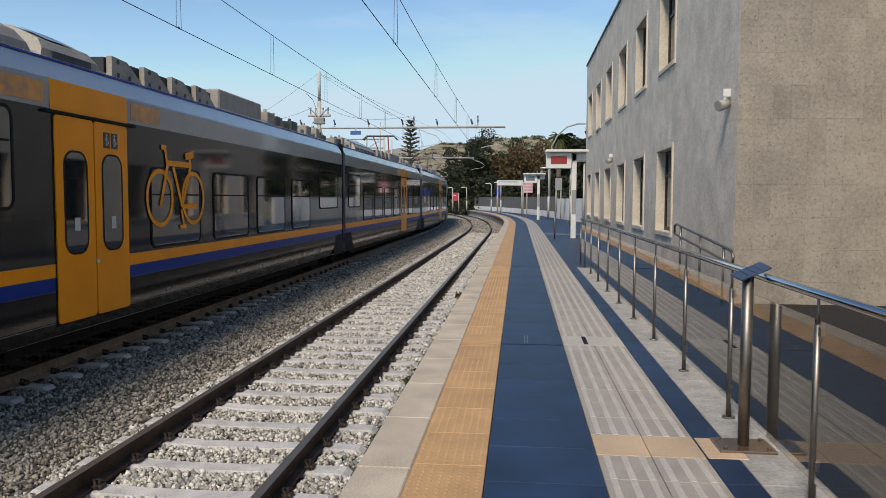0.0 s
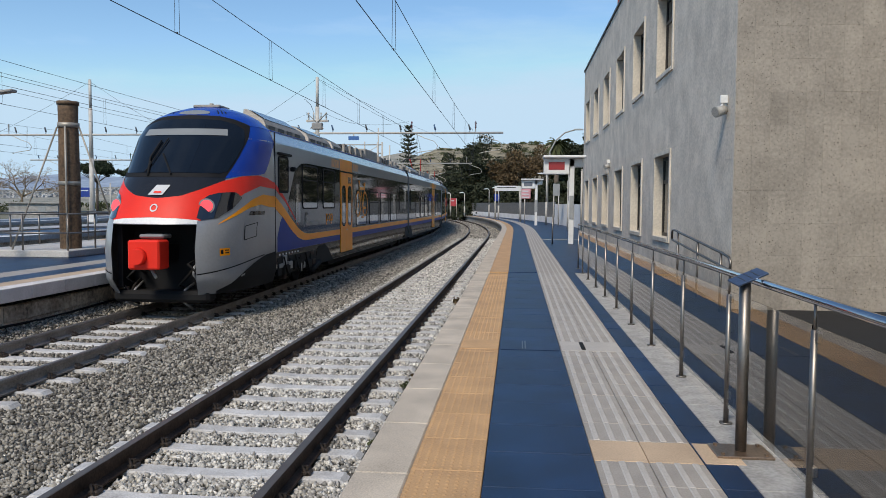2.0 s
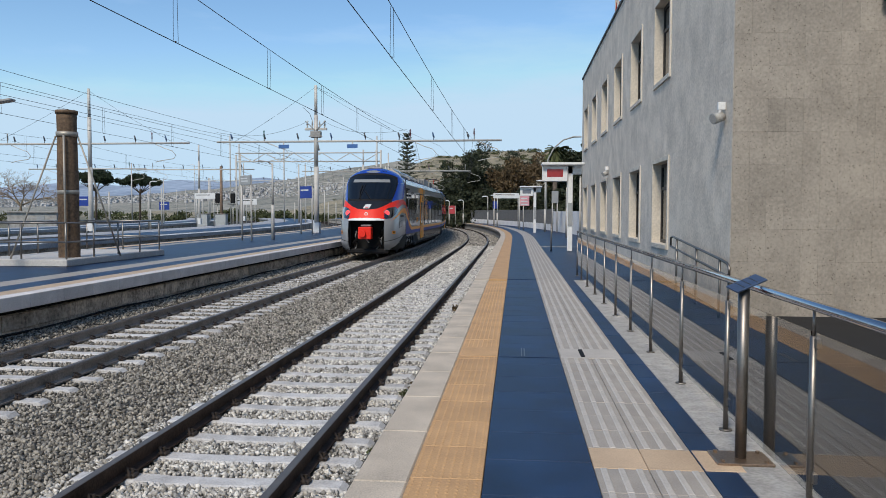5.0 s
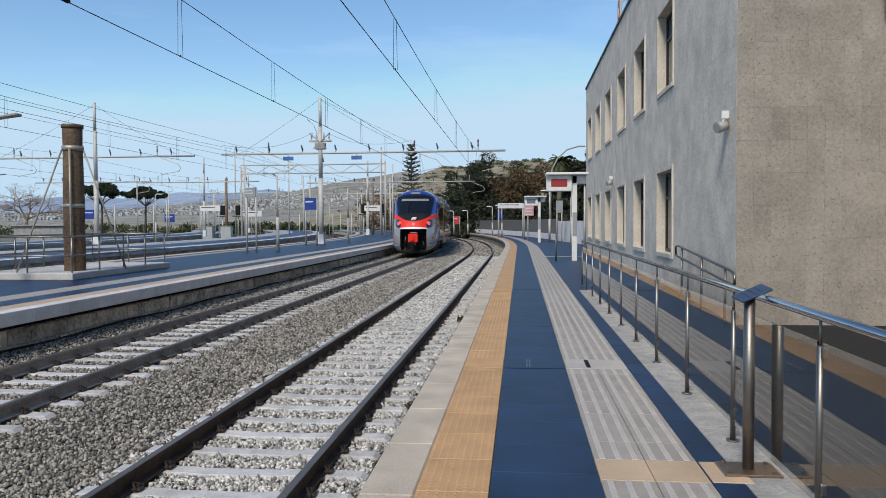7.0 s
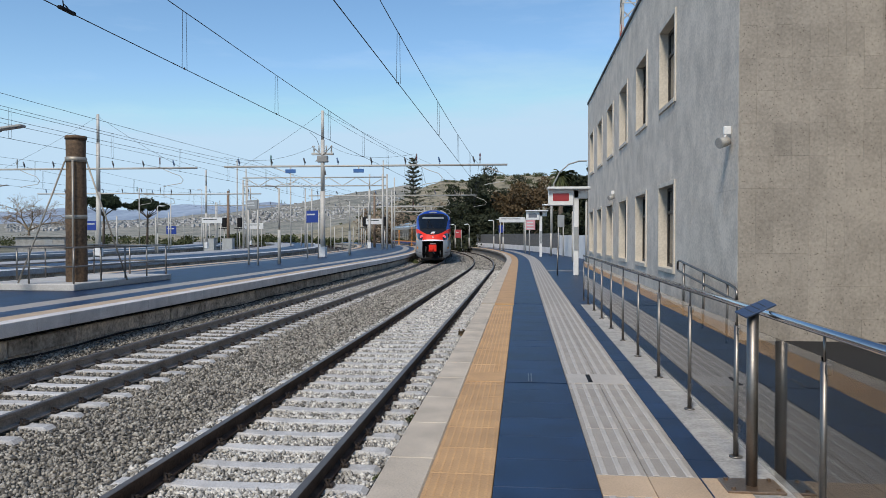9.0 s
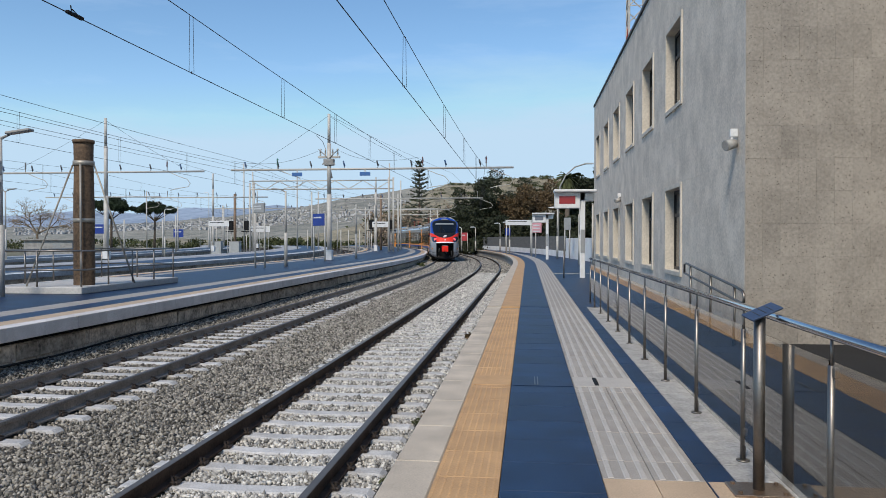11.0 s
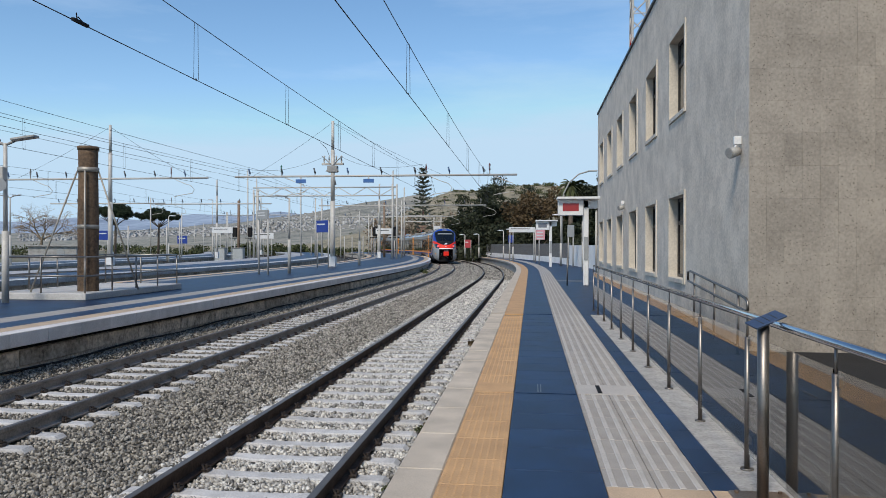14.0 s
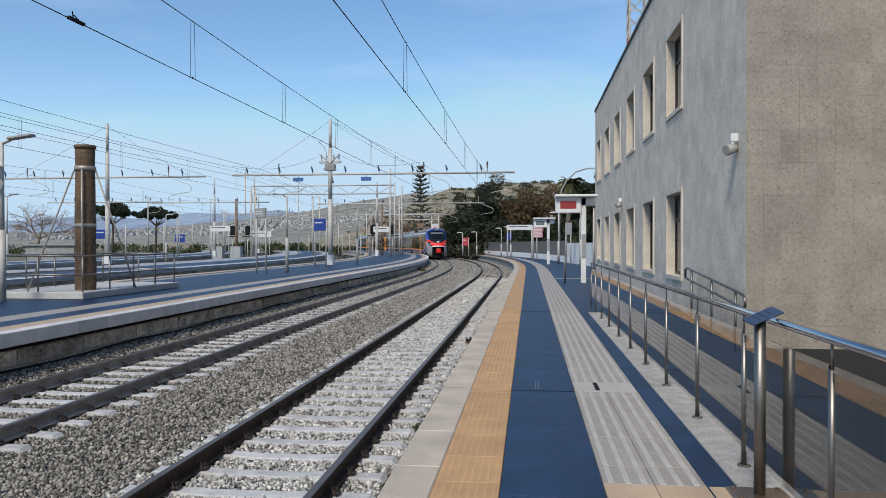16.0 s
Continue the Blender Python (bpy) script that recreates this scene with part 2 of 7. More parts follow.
# ---- ground ----
def build_ground():
    bm = B()
    n = 64
    rings = [0.0, 60.0, 200.0, 600.0, 1600.0, 4200.0]
    prev = None
    for r in rings[1:]:
        ring = [bm.verts.new((r * math.cos(2 * math.pi * k / n), 40 + r * math.sin(2 * math.pi * k / n), -1.25 - (0.004 * (r - 60) if r > 200 else 0))) for k in range(n)]
        if prev is None:
            bm.faces.new(ring)
        else:
            for k in range(n):
                bm.faces.new((prev[k], prev[(k + 1) % n], ring[(k + 1) % n], ring[k]))
        prev = ring
    tagged(part("ground", bm, M_EARTH), "dry grassy earth spreading to the horizon", "ground", kind="structure")
    bm = B()
    sweep(bm, [(-6.15, -1.2), (-6.1, -0.63), (-5.75, -0.66), (-5.35, -0.765), (-3.0, -0.765), (-2.1, -0.745), (-1.3, -0.76), (1.3, -0.76), (1.72, -0.80), (1.72, -1.2)], -12, 190)
    tagged(part("ballast_bed", bm, M_BALLAST), "grey crushed-stone ballast bed under both tracks", "ballast", kind="structure")
    bm = B()
    sweep(bm, [(-60, -1.24), (-60, -0.82), (-14.1, -0.82), (-14.1, -1.24)], -12, 190)
    tagged(part("yard_ground", bm, M_BALLAST), "grey stony yard ground beneath the far tracks", "ground", kind="structure")
    bm = B()
    # level by the end wall, then a ramp up to the platform
    prof = [(-25, -0.19), (12.0, -0.19), (18.62, -0.01)]
    lo = [[bm.verts.new((x, y, z)) for x in (1.68, 60)] for y, z in prof]
    un = [[bm.verts.new((x, y, -0.7)) for x in (1.68, 60)] for y, z in prof]
    for g in (lo, un):
        for a, b in zip(g, g[1:]):
            bm.faces.new((a[0], a[1], b[1], b[0]))
    for k in (0, 1):
        for i in range(2):
            bm.faces.new((lo[i][k], lo[i + 1][k], un[i + 1][k], un[i][k]))
    bm.faces.new((lo[0][0], lo[0][1], un[0][1], un[0][0]))
    bm.faces.new((lo[2][0], lo[2][1], un[2][1], un[2][0]))
    tagged(part("service_road", bm, M_ASPHALT), "dark asphalt way beside the station building", "road", kind="structure")


def scatter_stones(name, label, count, s0, s1, d0, d1, zfun, size, material, seed, keep=None, crowd=1.7):
    rng = np.random.default_rng(seed)
    v0 = np.array([(1, 0, 0), (-1, 0, 0), (0, 1, 0), (0, -1, 0), (0, 0, 1), (0, 0, -1)], float)
    f0 = np.array([(0, 2, 4), (2, 1, 4), (1, 3, 4), (3, 0, 4), (2, 0, 5), (1, 2, 5), (3, 1, 5), (0, 3, 5)])
    # denser close to the camera's end of the stretch
    u = rng.random(count) ** crowd
    s = s0 + (s1 - s0) * u
    d = d0 + (d1 - d0) * rng.random(count)
    if keep is not None:
        ok = keep(s, d)
        s, d = s[ok], d[ok]
    c = len(s)
    r = size * (0.55 + 0.75 * rng.random(c)) * (1 + 0.03 * np.clip(s - 8, 0, 60))
    st = 0.55 + 0.8 * rng.random((c, 1, 3))
    v = (v0[None] * (0.75 + 0.5 * rng.random((c, len(v0), 1))) + 0.42 * (rng.random((c, len(v0), 3)) - 0.5)) * st * r[:, None, None]
    a, b = rng.random(c) * 6.28, rng.random(c) * 3.14
    ca, sa, cb, sb = np.cos(a)[:, None], np.sin(a)[:, None], np.cos(b)[:, None], np.sin(b)[:, None]
    x, y, z = v[..., 0], v[..., 1], v[..., 2]
    x, y = x * ca - y * sa, x * sa + y * ca
    y, z = y * cb - z * sb, y * sb + z * cb
    # bent along the line's curve
    t = np.maximum(0, s - CURVE_Y) / CURVE_R
    px = TRACK_X + d - (CURVE_R + d) * (1 - np.cos(t))
    py = np.minimum(s, CURVE_Y) + (CURVE_R + d) * np.sin(t)
    v = np.stack([x + px[:, None], y + py[:, None], z + zfun(d)[:, None] + (0.3 * r + 0.03 * (rng.random(c) - 0.5))[:, None]], -1).reshape(-1, 3)
    f = (f0[None] + (np.arange(c) * len(v0))[:, None, None]).reshape(-1, 3)
    me = bpy.data.meshes.new(name)
    me.vertices.add(len(v))
    me.vertices.foreach_set("co", v.ravel())
    me.loops.add(f.size)
    me.loops.foreach_set("vertex_index", f.ravel().astype(np.int32))
    me.polygons.add(len(f))
    me.polygons.foreach_set("loop_start", np.arange(0, f.size, 3, dtype=np.int32))
    me.update(calc_edges=True)
    me.materials.append(material)
    tagged(new(name, me), label, "ballast", kind="stuff")


def clear_of_sleepers(s, d):
    """True where no sleeper or rail of the two near tracks lies."""
    near = np.abs((s + 7.7 + 0.3) % 0.6 - 0.3) < 0.125
    on = (np.abs(d) < 1.24) | (np.abs(d - T2) < 1.24)
    rail = (np.abs(np.abs(d) - 0.7535) < 0.09) | (np.abs(np.abs(d - T2) - 0.7535) < 0.09)
    return ~(near & on) & ~rail


def bed_z(d):
    return np.interp(d, [-6.1, -5.75, -5.35, -3.0, -2.1, -1.3, 1.3, 1.72], [-0.63, -0.66, -0.765, -0.765, -0.745, -0.76, -0.76, -0.80])


# ---- tracks ----
RAIL_PROFILE = [(-0.075, -0.172), (0.075, -0.172), (0.075, -0.155), (0.012, -0.135), (0.011, -0.05), (0.036, -0.038), (0.036, -0.004), (0.028, 0.0), (-0.028, 0.0), (-0.036, -0.004), (-0.036, -0.038), (-0.011, -0.05), (-0.012, -0.135), (-0.075, -0.155)]


def build_track(d, s0, s1, label, sleepers_to, clips_to, rail_end=190, web=None):
    tr = base("railway_track", pose(0, 0, 0), label, "railway track", "station tracks")
    for side in (-1, 1):
        off = d + side * 0.7535
        bm = B()
        sweep(bm, [(off + x, RAIL_Z + z) for x, z in RAIL_PROFILE], s0, rail_end, step=2.0)
        for f in bm.faces:
            if min(v.co.z for v in f.verts) > RAIL_Z - 0.006:
                f.material_index = 1
        part("rail", bm, [web or M_RAIL, M_RAILTOP], tr)
    sl = B()
    # monobloc sleeper, lower in the middle, sloping flanks
    xs = [-1.2, -1.15, -0.95, -0.5, -0.35, 0.35, 0.5, 0.95, 1.15, 1.2]
    top = [-0.04, 0.0, 0.0, 0.0, -0.010, -0.010, 0.0, 0.0, 0.0, -0.04]
    rows = []
    for x, t in zip(xs, top):
        rows.append([sl.verts.new((x, y, z)) for y, z in ((-0.15, -0.2), (-0.10, t - 0.012), (-0.085, t), (0.085, t), (0.10, t - 0.012), (0.15, -0.2))])
    for a, b in zip(rows, rows[1:]):
        for k in range(5):
            sl.faces.new((a[k], a[k + 1], b[k + 1], b[k]))
    sl.faces.new(rows[0])
    sl.faces.new(rows[-1][::-1])
    bmesh.ops.recalc_face_normals(sl, faces=sl.faces)
    me = bpy.data.meshes.new("sleeper")
    sl.to_mesh(me)
    sl.free()
    me.materials.append(M_SLEEPER)
    cl = B()
    box(cl, 0.05, 0.135, -0.05, 0.05, 0.0, 0.035, bevel=0.008)
    tube(cl, (0.11, -0.07, 0.03), (0.05, 0.0, 0.07), 0.011, seg=5)
    tube(cl, (0.11, 0.07, 0.03), (0.05, 0.0, 0.07), 0.011, seg=5)
    tube(cl, (0.10, 0, 0.04), (0.10, 0, 0.075), 0.014, seg=6)
    bmesh.ops.recalc_face_normals(cl, faces=cl.faces)
    cme = bpy.data.meshes.new("rail_clip")
    cl.to_mesh(cme)
    cl.free()
    cme.materials.append(M_CLIP)
    s = s0 + 0.3
    rng = random.Random(5)
    while s < sleepers_to:
        so = place("sleeper", me, tr, m=at(s + rng.uniform(-0.015, 0.015), d, RAIL_Z - 0.172, rng.uniform(-0.5, 0.5)))
        if 2.5 < s < clips_to:
            for side in (-1, 1):
                for flip_deg in (0, 180):
                    place("rail_clip", cme, so, m=pose(side * 0.7535, 0, 0, 0, 0, flip_deg))
        s += 0.6
    return tr


# ---- platforms ----
def tile_mesh(name, w, l, h, material, bevel=0.004, extra=None, mats=None):
    bm = B()
    box(bm, -w / 2 + 0.002, w / 2 - 0.002, -l / 2 + 0.002, l / 2 - 0.002, -h, 0, bevel=bevel)
    if extra:
        extra(bm)
    bmesh.ops.recalc_face_normals(bm, faces=bm.faces)
    me = bpy.data.meshes.new(name)
    bm.to_mesh(me)
    bm.free()
    for q in mats or [material]:
        me.materials.append(q)
    return me


def tact_bars(bm):
    for k in range(3):
        x = -0.105 + k * 0.105
        vs = [bm.verts.new(p) for p in ((x - 0.021, -0.198, 0.0), (x + 0.021, -0.198, 0.0), (x + 0.021, 0.198, 0.0), (x - 0.021, 0.198, 0.0), (x - 0.014, -0.194, 0.005), (x + 0.014, -0.194, 0.005), (x + 0.014, 0.194, 0.005), (x - 0.014, 0.194, 0.005))]
        for q in ((0, 1, 5, 4), (1, 2, 6, 5), (2, 3, 7, 6), (3, 0, 4, 7), (4, 5, 6, 7)):
            bm.faces.new([vs[i] for i in q]).material_index = 1


def dots(bm):
    for i in range(8):
        for j in range(12):
            x, y = -0.19 + i * 0.0525, -0.275 + j * 0.05
            t = bm.verts.new((x, y, 0.0045))
            q = [bm.verts.new((x + a, y + b, 0.0)) for a, b in ((-0.012, -0.012), (0.012, -0.012), (0.012, 0.012), (-0.012, 0.012))]
            for k in range(4):
                bm.faces.new((q[k], q[(k + 1) % 4], t))


NEAR_END = 17.4


def build_platform():
    pf = base("platform_near", pose(0, 0, 0), "station platform with stone edge and blue and tactile tiles", "platform", kind="structure")
    bm = B()
    sweep(bm, [(1.78, -1.2), (1.78, -0.16), (1.66, -0.15), (1.66, -0.045), (4.24, -0.045), (4.24, -1.2)], -12, 190)
    part("platform_body", bm, M_CONC, pf)
    bm = B()
    sweep(bm, [(4.242, -0.05), (4.242, -0.004), (6.088, -0.004), (6.088, -0.05)], 18.62, CURVE_Y)
    sweep(bm, [(4.242, -0.05), (4.242, -0.004), (9.5, -0.004), (9.5, -0.05)], CURVE_Y, 66)
    sweep(bm, [(4.242, -0.05), (4.242, -0.004), (6.5, -0.004), (6.5, -0.05)], 66, 190)
    part("paved_forecourt", bm, M_BLUE, pf, "dark blue tiled area reaching the building")
    # long far paving
    for nm, d0, d1, z, m in (("edge_band", 1.65, 1.97, 0.0, M_EDGE), ("tactile_warning_band", 1.97, 2.395, 0.0, M_YELLOW), ("blue_band", 2.395, 3.05, 0.0, M_BLUE), ("guide_band", 3.05, 3.70, 0.0, M_TACT), ("blue_margin", 3.70, 4.24, -0.001, M_BLUE)):
        bm = B()
        sweep(bm, [(d0 + 0.002, z - 0.04), (d0 + 0.002, z), (d1 - 0.002, z), (d1 - 0.002, z - 0.04)], NEAR_END, 190)
        part(nm, bm, m, pf)
    bm = B()
    for k in range(6):
        x = 3.105 + k * 0.105 + (0.01 if k > 2 else 0)
        sweep(bm, [(x - 0.014, -0.01), (x - 0.014, 0.005), (x + 0.014, 0.005), (x + 0.014, -0.01)], NEAR_END, 120)
    part("guide_bars", bm, M_TACTBAR, pf)
    bm = B()
    box(bm, 0.5, 3.45, 33.8, 34.3, -0.05, 0.003)
    part("guide_branch", bm, M_TACT, pf)
    # near tiles, one by one
    def lay(name, d, w, l, material, start, bevel=0.004, extra=None, mats=None, skip=None):
        me = tile_mesh(name, w, l, 0.04, material, bevel, extra, mats)
        rng = random.Random(len(name))
        s = start
        while s < NEAR_END - l * 0.5:
            if not (skip and skip[0] < s + l / 2 and s - l / 2 < skip[1]):
                place(name, me, pf, m=pose(TRACK_X + d, s, rng.uniform(-0.0008, 0.0012)))
            s += l
    tan = (4.57, 4.97)
    lay("edge_stone", 1.81, 0.32, 1.0, M_EDGE, 0.72, 0.010)
    lay("tactile_tile", 2.1825, 0.425, 0.6, M_YELLOW, 0.4, extra=dots)
    lay("blue_tile", 2.7225, 0.655, 0.6, M_BLUE, 0.17, 0.003)
    lay("guide_tile", 3.2125, 0.325, 0.4, M_TACT, 0.37, extra=tact_bars, mats=[M_TACT, M_TACTBAR], skip=tan)
    lay("guide_tile", 3.5375, 0.325, 0.4, M_TACT, 0.37, extra=tact_bars, mats=[M_TACT, M_TACTBAR], skip=tan)
    lay("margin_tile", 3.795, 0.19, 0.6, M_BLUE, 0.27, 0.003)
    lay("border_stone", 4.065, 0.35, 0.6, M_KERBSTRIP, 0.27, 0.004)
    tme = tile_mesh("tan_tile", 0.325, 0.395, 0.04, M_TAN)
    for d in (3.2125, 3.5375):
        place("tan_tile", tme, pf, m=pose(TRACK_X + d, 4.77, 0.001))
    tme = tile_mesh("tan_tile", 0.24, 0.395, 0.04, M_TAN)
    place("tan_tile", tme, pf, m=pose(TRACK_X + 3.825, 4.77, 0.004))
    # expansion joint cover plate across the bands
    bm = B()
    box(bm, TRACK_X + 1.99, TRACK_X + 2.39, 8.02, 8.56, 0.0, 0.006, bevel=0.003)
    part("cover_plate", bm, M_YELLOW, pf, "ochre cover plate let into the paving")
    bm = B()
    box(bm, TRACK_X + 2.41, TRACK_X + 3.04, 8.02, 8.56, 0.0, 0.006, bevel=0.003)
    part("cover_plate", bm, M_BLUE, pf, "blue cover plate let into the paving")
    bm = B()
    box(bm, TRACK_X + 3.06, TRACK_X + 3.69, 8.02, 8.56, 0.0, 0.007, bevel=0.002)
    part("cover_plate", bm, M_TACTBAR, pf, "pale flat cover plate let into the paving")
    bm = B()
    for x in (2.64, 2.67):
        box(bm, TRACK_X + x, TRACK_X + x + 0.012, 8.06, 8.52, 0.006, 0.010)
    part("joint_strip", bm, M_STEEL, pf)
    bm = B()
    box(bm, 0.70, 0.745, 8.08, 8.50, 0.002, 0.014, bevel=0.003)
    part("drain_slot", bm, M_BLACK, pf, "dark narrow drain slot")
    bm = B()
    for a, b in (((0.62, 3.15), (1.05, 3.15)), ((0.62, 3.55), (1.05, 3.55)), ((0.62, 3.15), (0.62, 3.55)), ((1.05, 3.15), (1.05, 3.55))):
        box(bm, min(a[0], b[0]) - 0.012, max(a[0], b[0]) + 0.012, min(a[1], b[1]) - 0.012, max(a[1], b[1]) + 0.012, 0.0, 0.008)
    part("manhole_frame", bm, M_RAIL, pf)


LP_D0 = -5.86       # near edge of the island platform
LP_Z = 0.09


def build_island():
    ip = base("platform_island", pose(0, 0, 0), "island platform with blue paving and stained concrete wall", "platform", kind="structure")
    z = LP_Z
    bm = B()
    sweep(bm, [(LP_D0 - 0.22, -1.2), (LP_D0 - 0.22, z - 0.34), (LP_D0 - 7.9, z - 0.34), (LP_D0 - 7.9, -1.2)], -12, 190)
    part("retaining_wall", bm, M_OLDCONC, ip, "stained dark concrete platform wall")
    # shade below the kerb put in as a black strip
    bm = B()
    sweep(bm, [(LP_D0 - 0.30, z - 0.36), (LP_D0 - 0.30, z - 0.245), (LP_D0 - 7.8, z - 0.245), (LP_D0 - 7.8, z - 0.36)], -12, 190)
    part("painted_shadow_gap", bm, M_BLACK, ip)
    # kerb blocks, one metre each, with a thin pale top
    bm = B()
    box(bm, -0.29, 0.0, -0.497, 0.497, -0.24, 0.0, bevel=0.008)
    bmesh.ops.recalc_face_normals(bm, faces=bm.faces)
    me = bpy.data.meshes.new("kerb_block")
    bm.to_mesh(me)
    bm.free()
    me.materials.append(mat("grey_kerb_block", (0.60, 0.57, 0.555), 0.8, vary=0.1, scale=3, fine=40, bump=0.002, rnd=0.08))
    for k in range(110):
        place("kerb_block", me, ip, m=at(-1 + k, LP_D0, z))
    bm = B()
    sweep(bm, [(LP_D0 - 0.29, z - 0.24), (LP_D0 - 0.29, z - 0.02), (LP_D0 - 7.85, z - 0.02), (LP_D0 - 7.85, z - 0.24)], -12, 190)
    part("platform_body", bm, M_CONC, ip)
    w = LP_D0
    for nm, a, b, m in (("pale_band", w - 0.29, w - 0.33, M_EDGE), ("ochre_band", w - 0.33, w - 0.72, M_TAN), ("blue_band", w - 0.72, w - 1.35, M_BLUE), ("guide_band", w - 1.35, w - 2.0, M_TACT), ("blue_paving", w - 2.0, w - 6.3, M_BLUE), ("guide_band", w - 6.3, w - 6.9, M_TACT), ("blue_band", w - 6.9, w - 7.3, M_BLUE), ("ochre_band", w - 7.3, w - 7.6, M_YELLOW), ("pale_band", w - 7.6, w - 7.9, M_EDGE)):
        bm = B()
        sweep(bm, [(b, z - 0.02), (b, z), (a, z), (a, z - 0.02)], -12, 190)
        part(nm, bm, m, ip)
    # cable along the foot of the wall
    bm = B()
    pts = [along(s, LP_D0 - 0.17, RAIL_Z - 0.03 + 0.025 * math.sin(s * 1.3))[0] for s in [k * 1.0 for k in range(4, 100)]]
    polytube(bm, pts, 0.022, 6)
    part("wall_cable", bm, M_BLACK, ip)
    clip = tile_mesh("cable_clip", 0.05, 0.04, 0.09, M_GALV, 0.004)
    for k in range(26):
        place("cable_clip", clip, ip, m=at(7.3 + 1.55 * k, LP_D0 - 0.19, RAIL_Z + 0.03 + 0.025 * math.sin((7.3 + 1.55 * k) * 1.3)))
    # facing slabs of the wall, each a little out of line
    panel = tile_mesh("wall_slab", 0.04, 1.96, 0.27, M_SLAB, 0.012)
    rng = random.Random(17)
    for k in range(48):
        place("wall_slab", panel, ip, m=at(3.0 + 2.0 * k, LP_D0 - 0.215 + rng.uniform(-0.012, 0.012), z - 0.345 + rng.uniform(-0.012, 0.008), rng.uniform(-0.25, 0.25)))


# ---- station building ----
BX, BY0, BY1, BTOP = 3.52, 12.9, 41.4, 8.66
M_TUFF = mat("grey_stone_cladding", (0.65, 0.575, 0.485), 0.85, vary=0.10, scale=1.2, fine=30, bump=0.003, bscale=35, rnd=0.05)


def pit_material(name, color):
    """Porous stone slab with scattered dark pits."""
    m = mat(name, color, 0.88, vary=0.13, scale=1.6, fine=22, bump=0.002, bscale=40, rnd=0.07)
    n, l = m.node_tree.nodes, m.node_tree.links
    b = n["Principled BSDF"]
    src = b.inputs["Base Color"].links[0].from_socket
    tc = n.new("ShaderNodeTexCoord")
    vo = n.new("ShaderNodeTexVoronoi")
    vo.inputs["Scale"].default_value = 24.0
    no = n.new("ShaderNodeTexNoise")
    no.inputs["Scale"].default_value, no.inputs["Detail"].default_value = 11, 5
    add = n.new("ShaderNodeVectorMath")
    l.new(tc.outputs["Object"], add.inputs[0])
    l.new(n.new("ShaderNodeObjectInfo").outputs["Location"], add.inputs[1])
    l.new(add.outputs[0], vo.inputs["Vector"])
    l.new(add.outputs[0], no.inputs["Vector"])
    ad = n.new("ShaderNodeMath")
    ad.operation = "ADD"
    l.new(vo.outputs["Distance"], ad.inputs[0])
    l.new(no.outputs["Fac"], ad.inputs[1])
    mr = n.new("ShaderNodeMapRange")
    mr.inputs[1].default_value, mr.inputs[2].default_value = 0.57, 0.69
    l.new(ad.outputs[0], mr.inputs[0])
    mx = n.new("ShaderNodeMix")
    mx.data_type = "RGBA"
    mx.inputs[6].default_value = (0.16, 0.14, 0.115, 1)
    l.new(mr.outputs[0], mx.inputs[0])
    l.new(src, mx.inputs[7])
    l.new(mx.outputs[2], b.inputs["Base Color"])
    return m


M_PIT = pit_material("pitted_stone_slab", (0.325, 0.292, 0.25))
WIN_FAR = [20.05 + 4.0 * k for k in range(6)]
WIN_W, SILL_G, HEAD_G, SILL_U, HEAD_U = 1.98, 0.72, 2.80, 4.70, 6.75


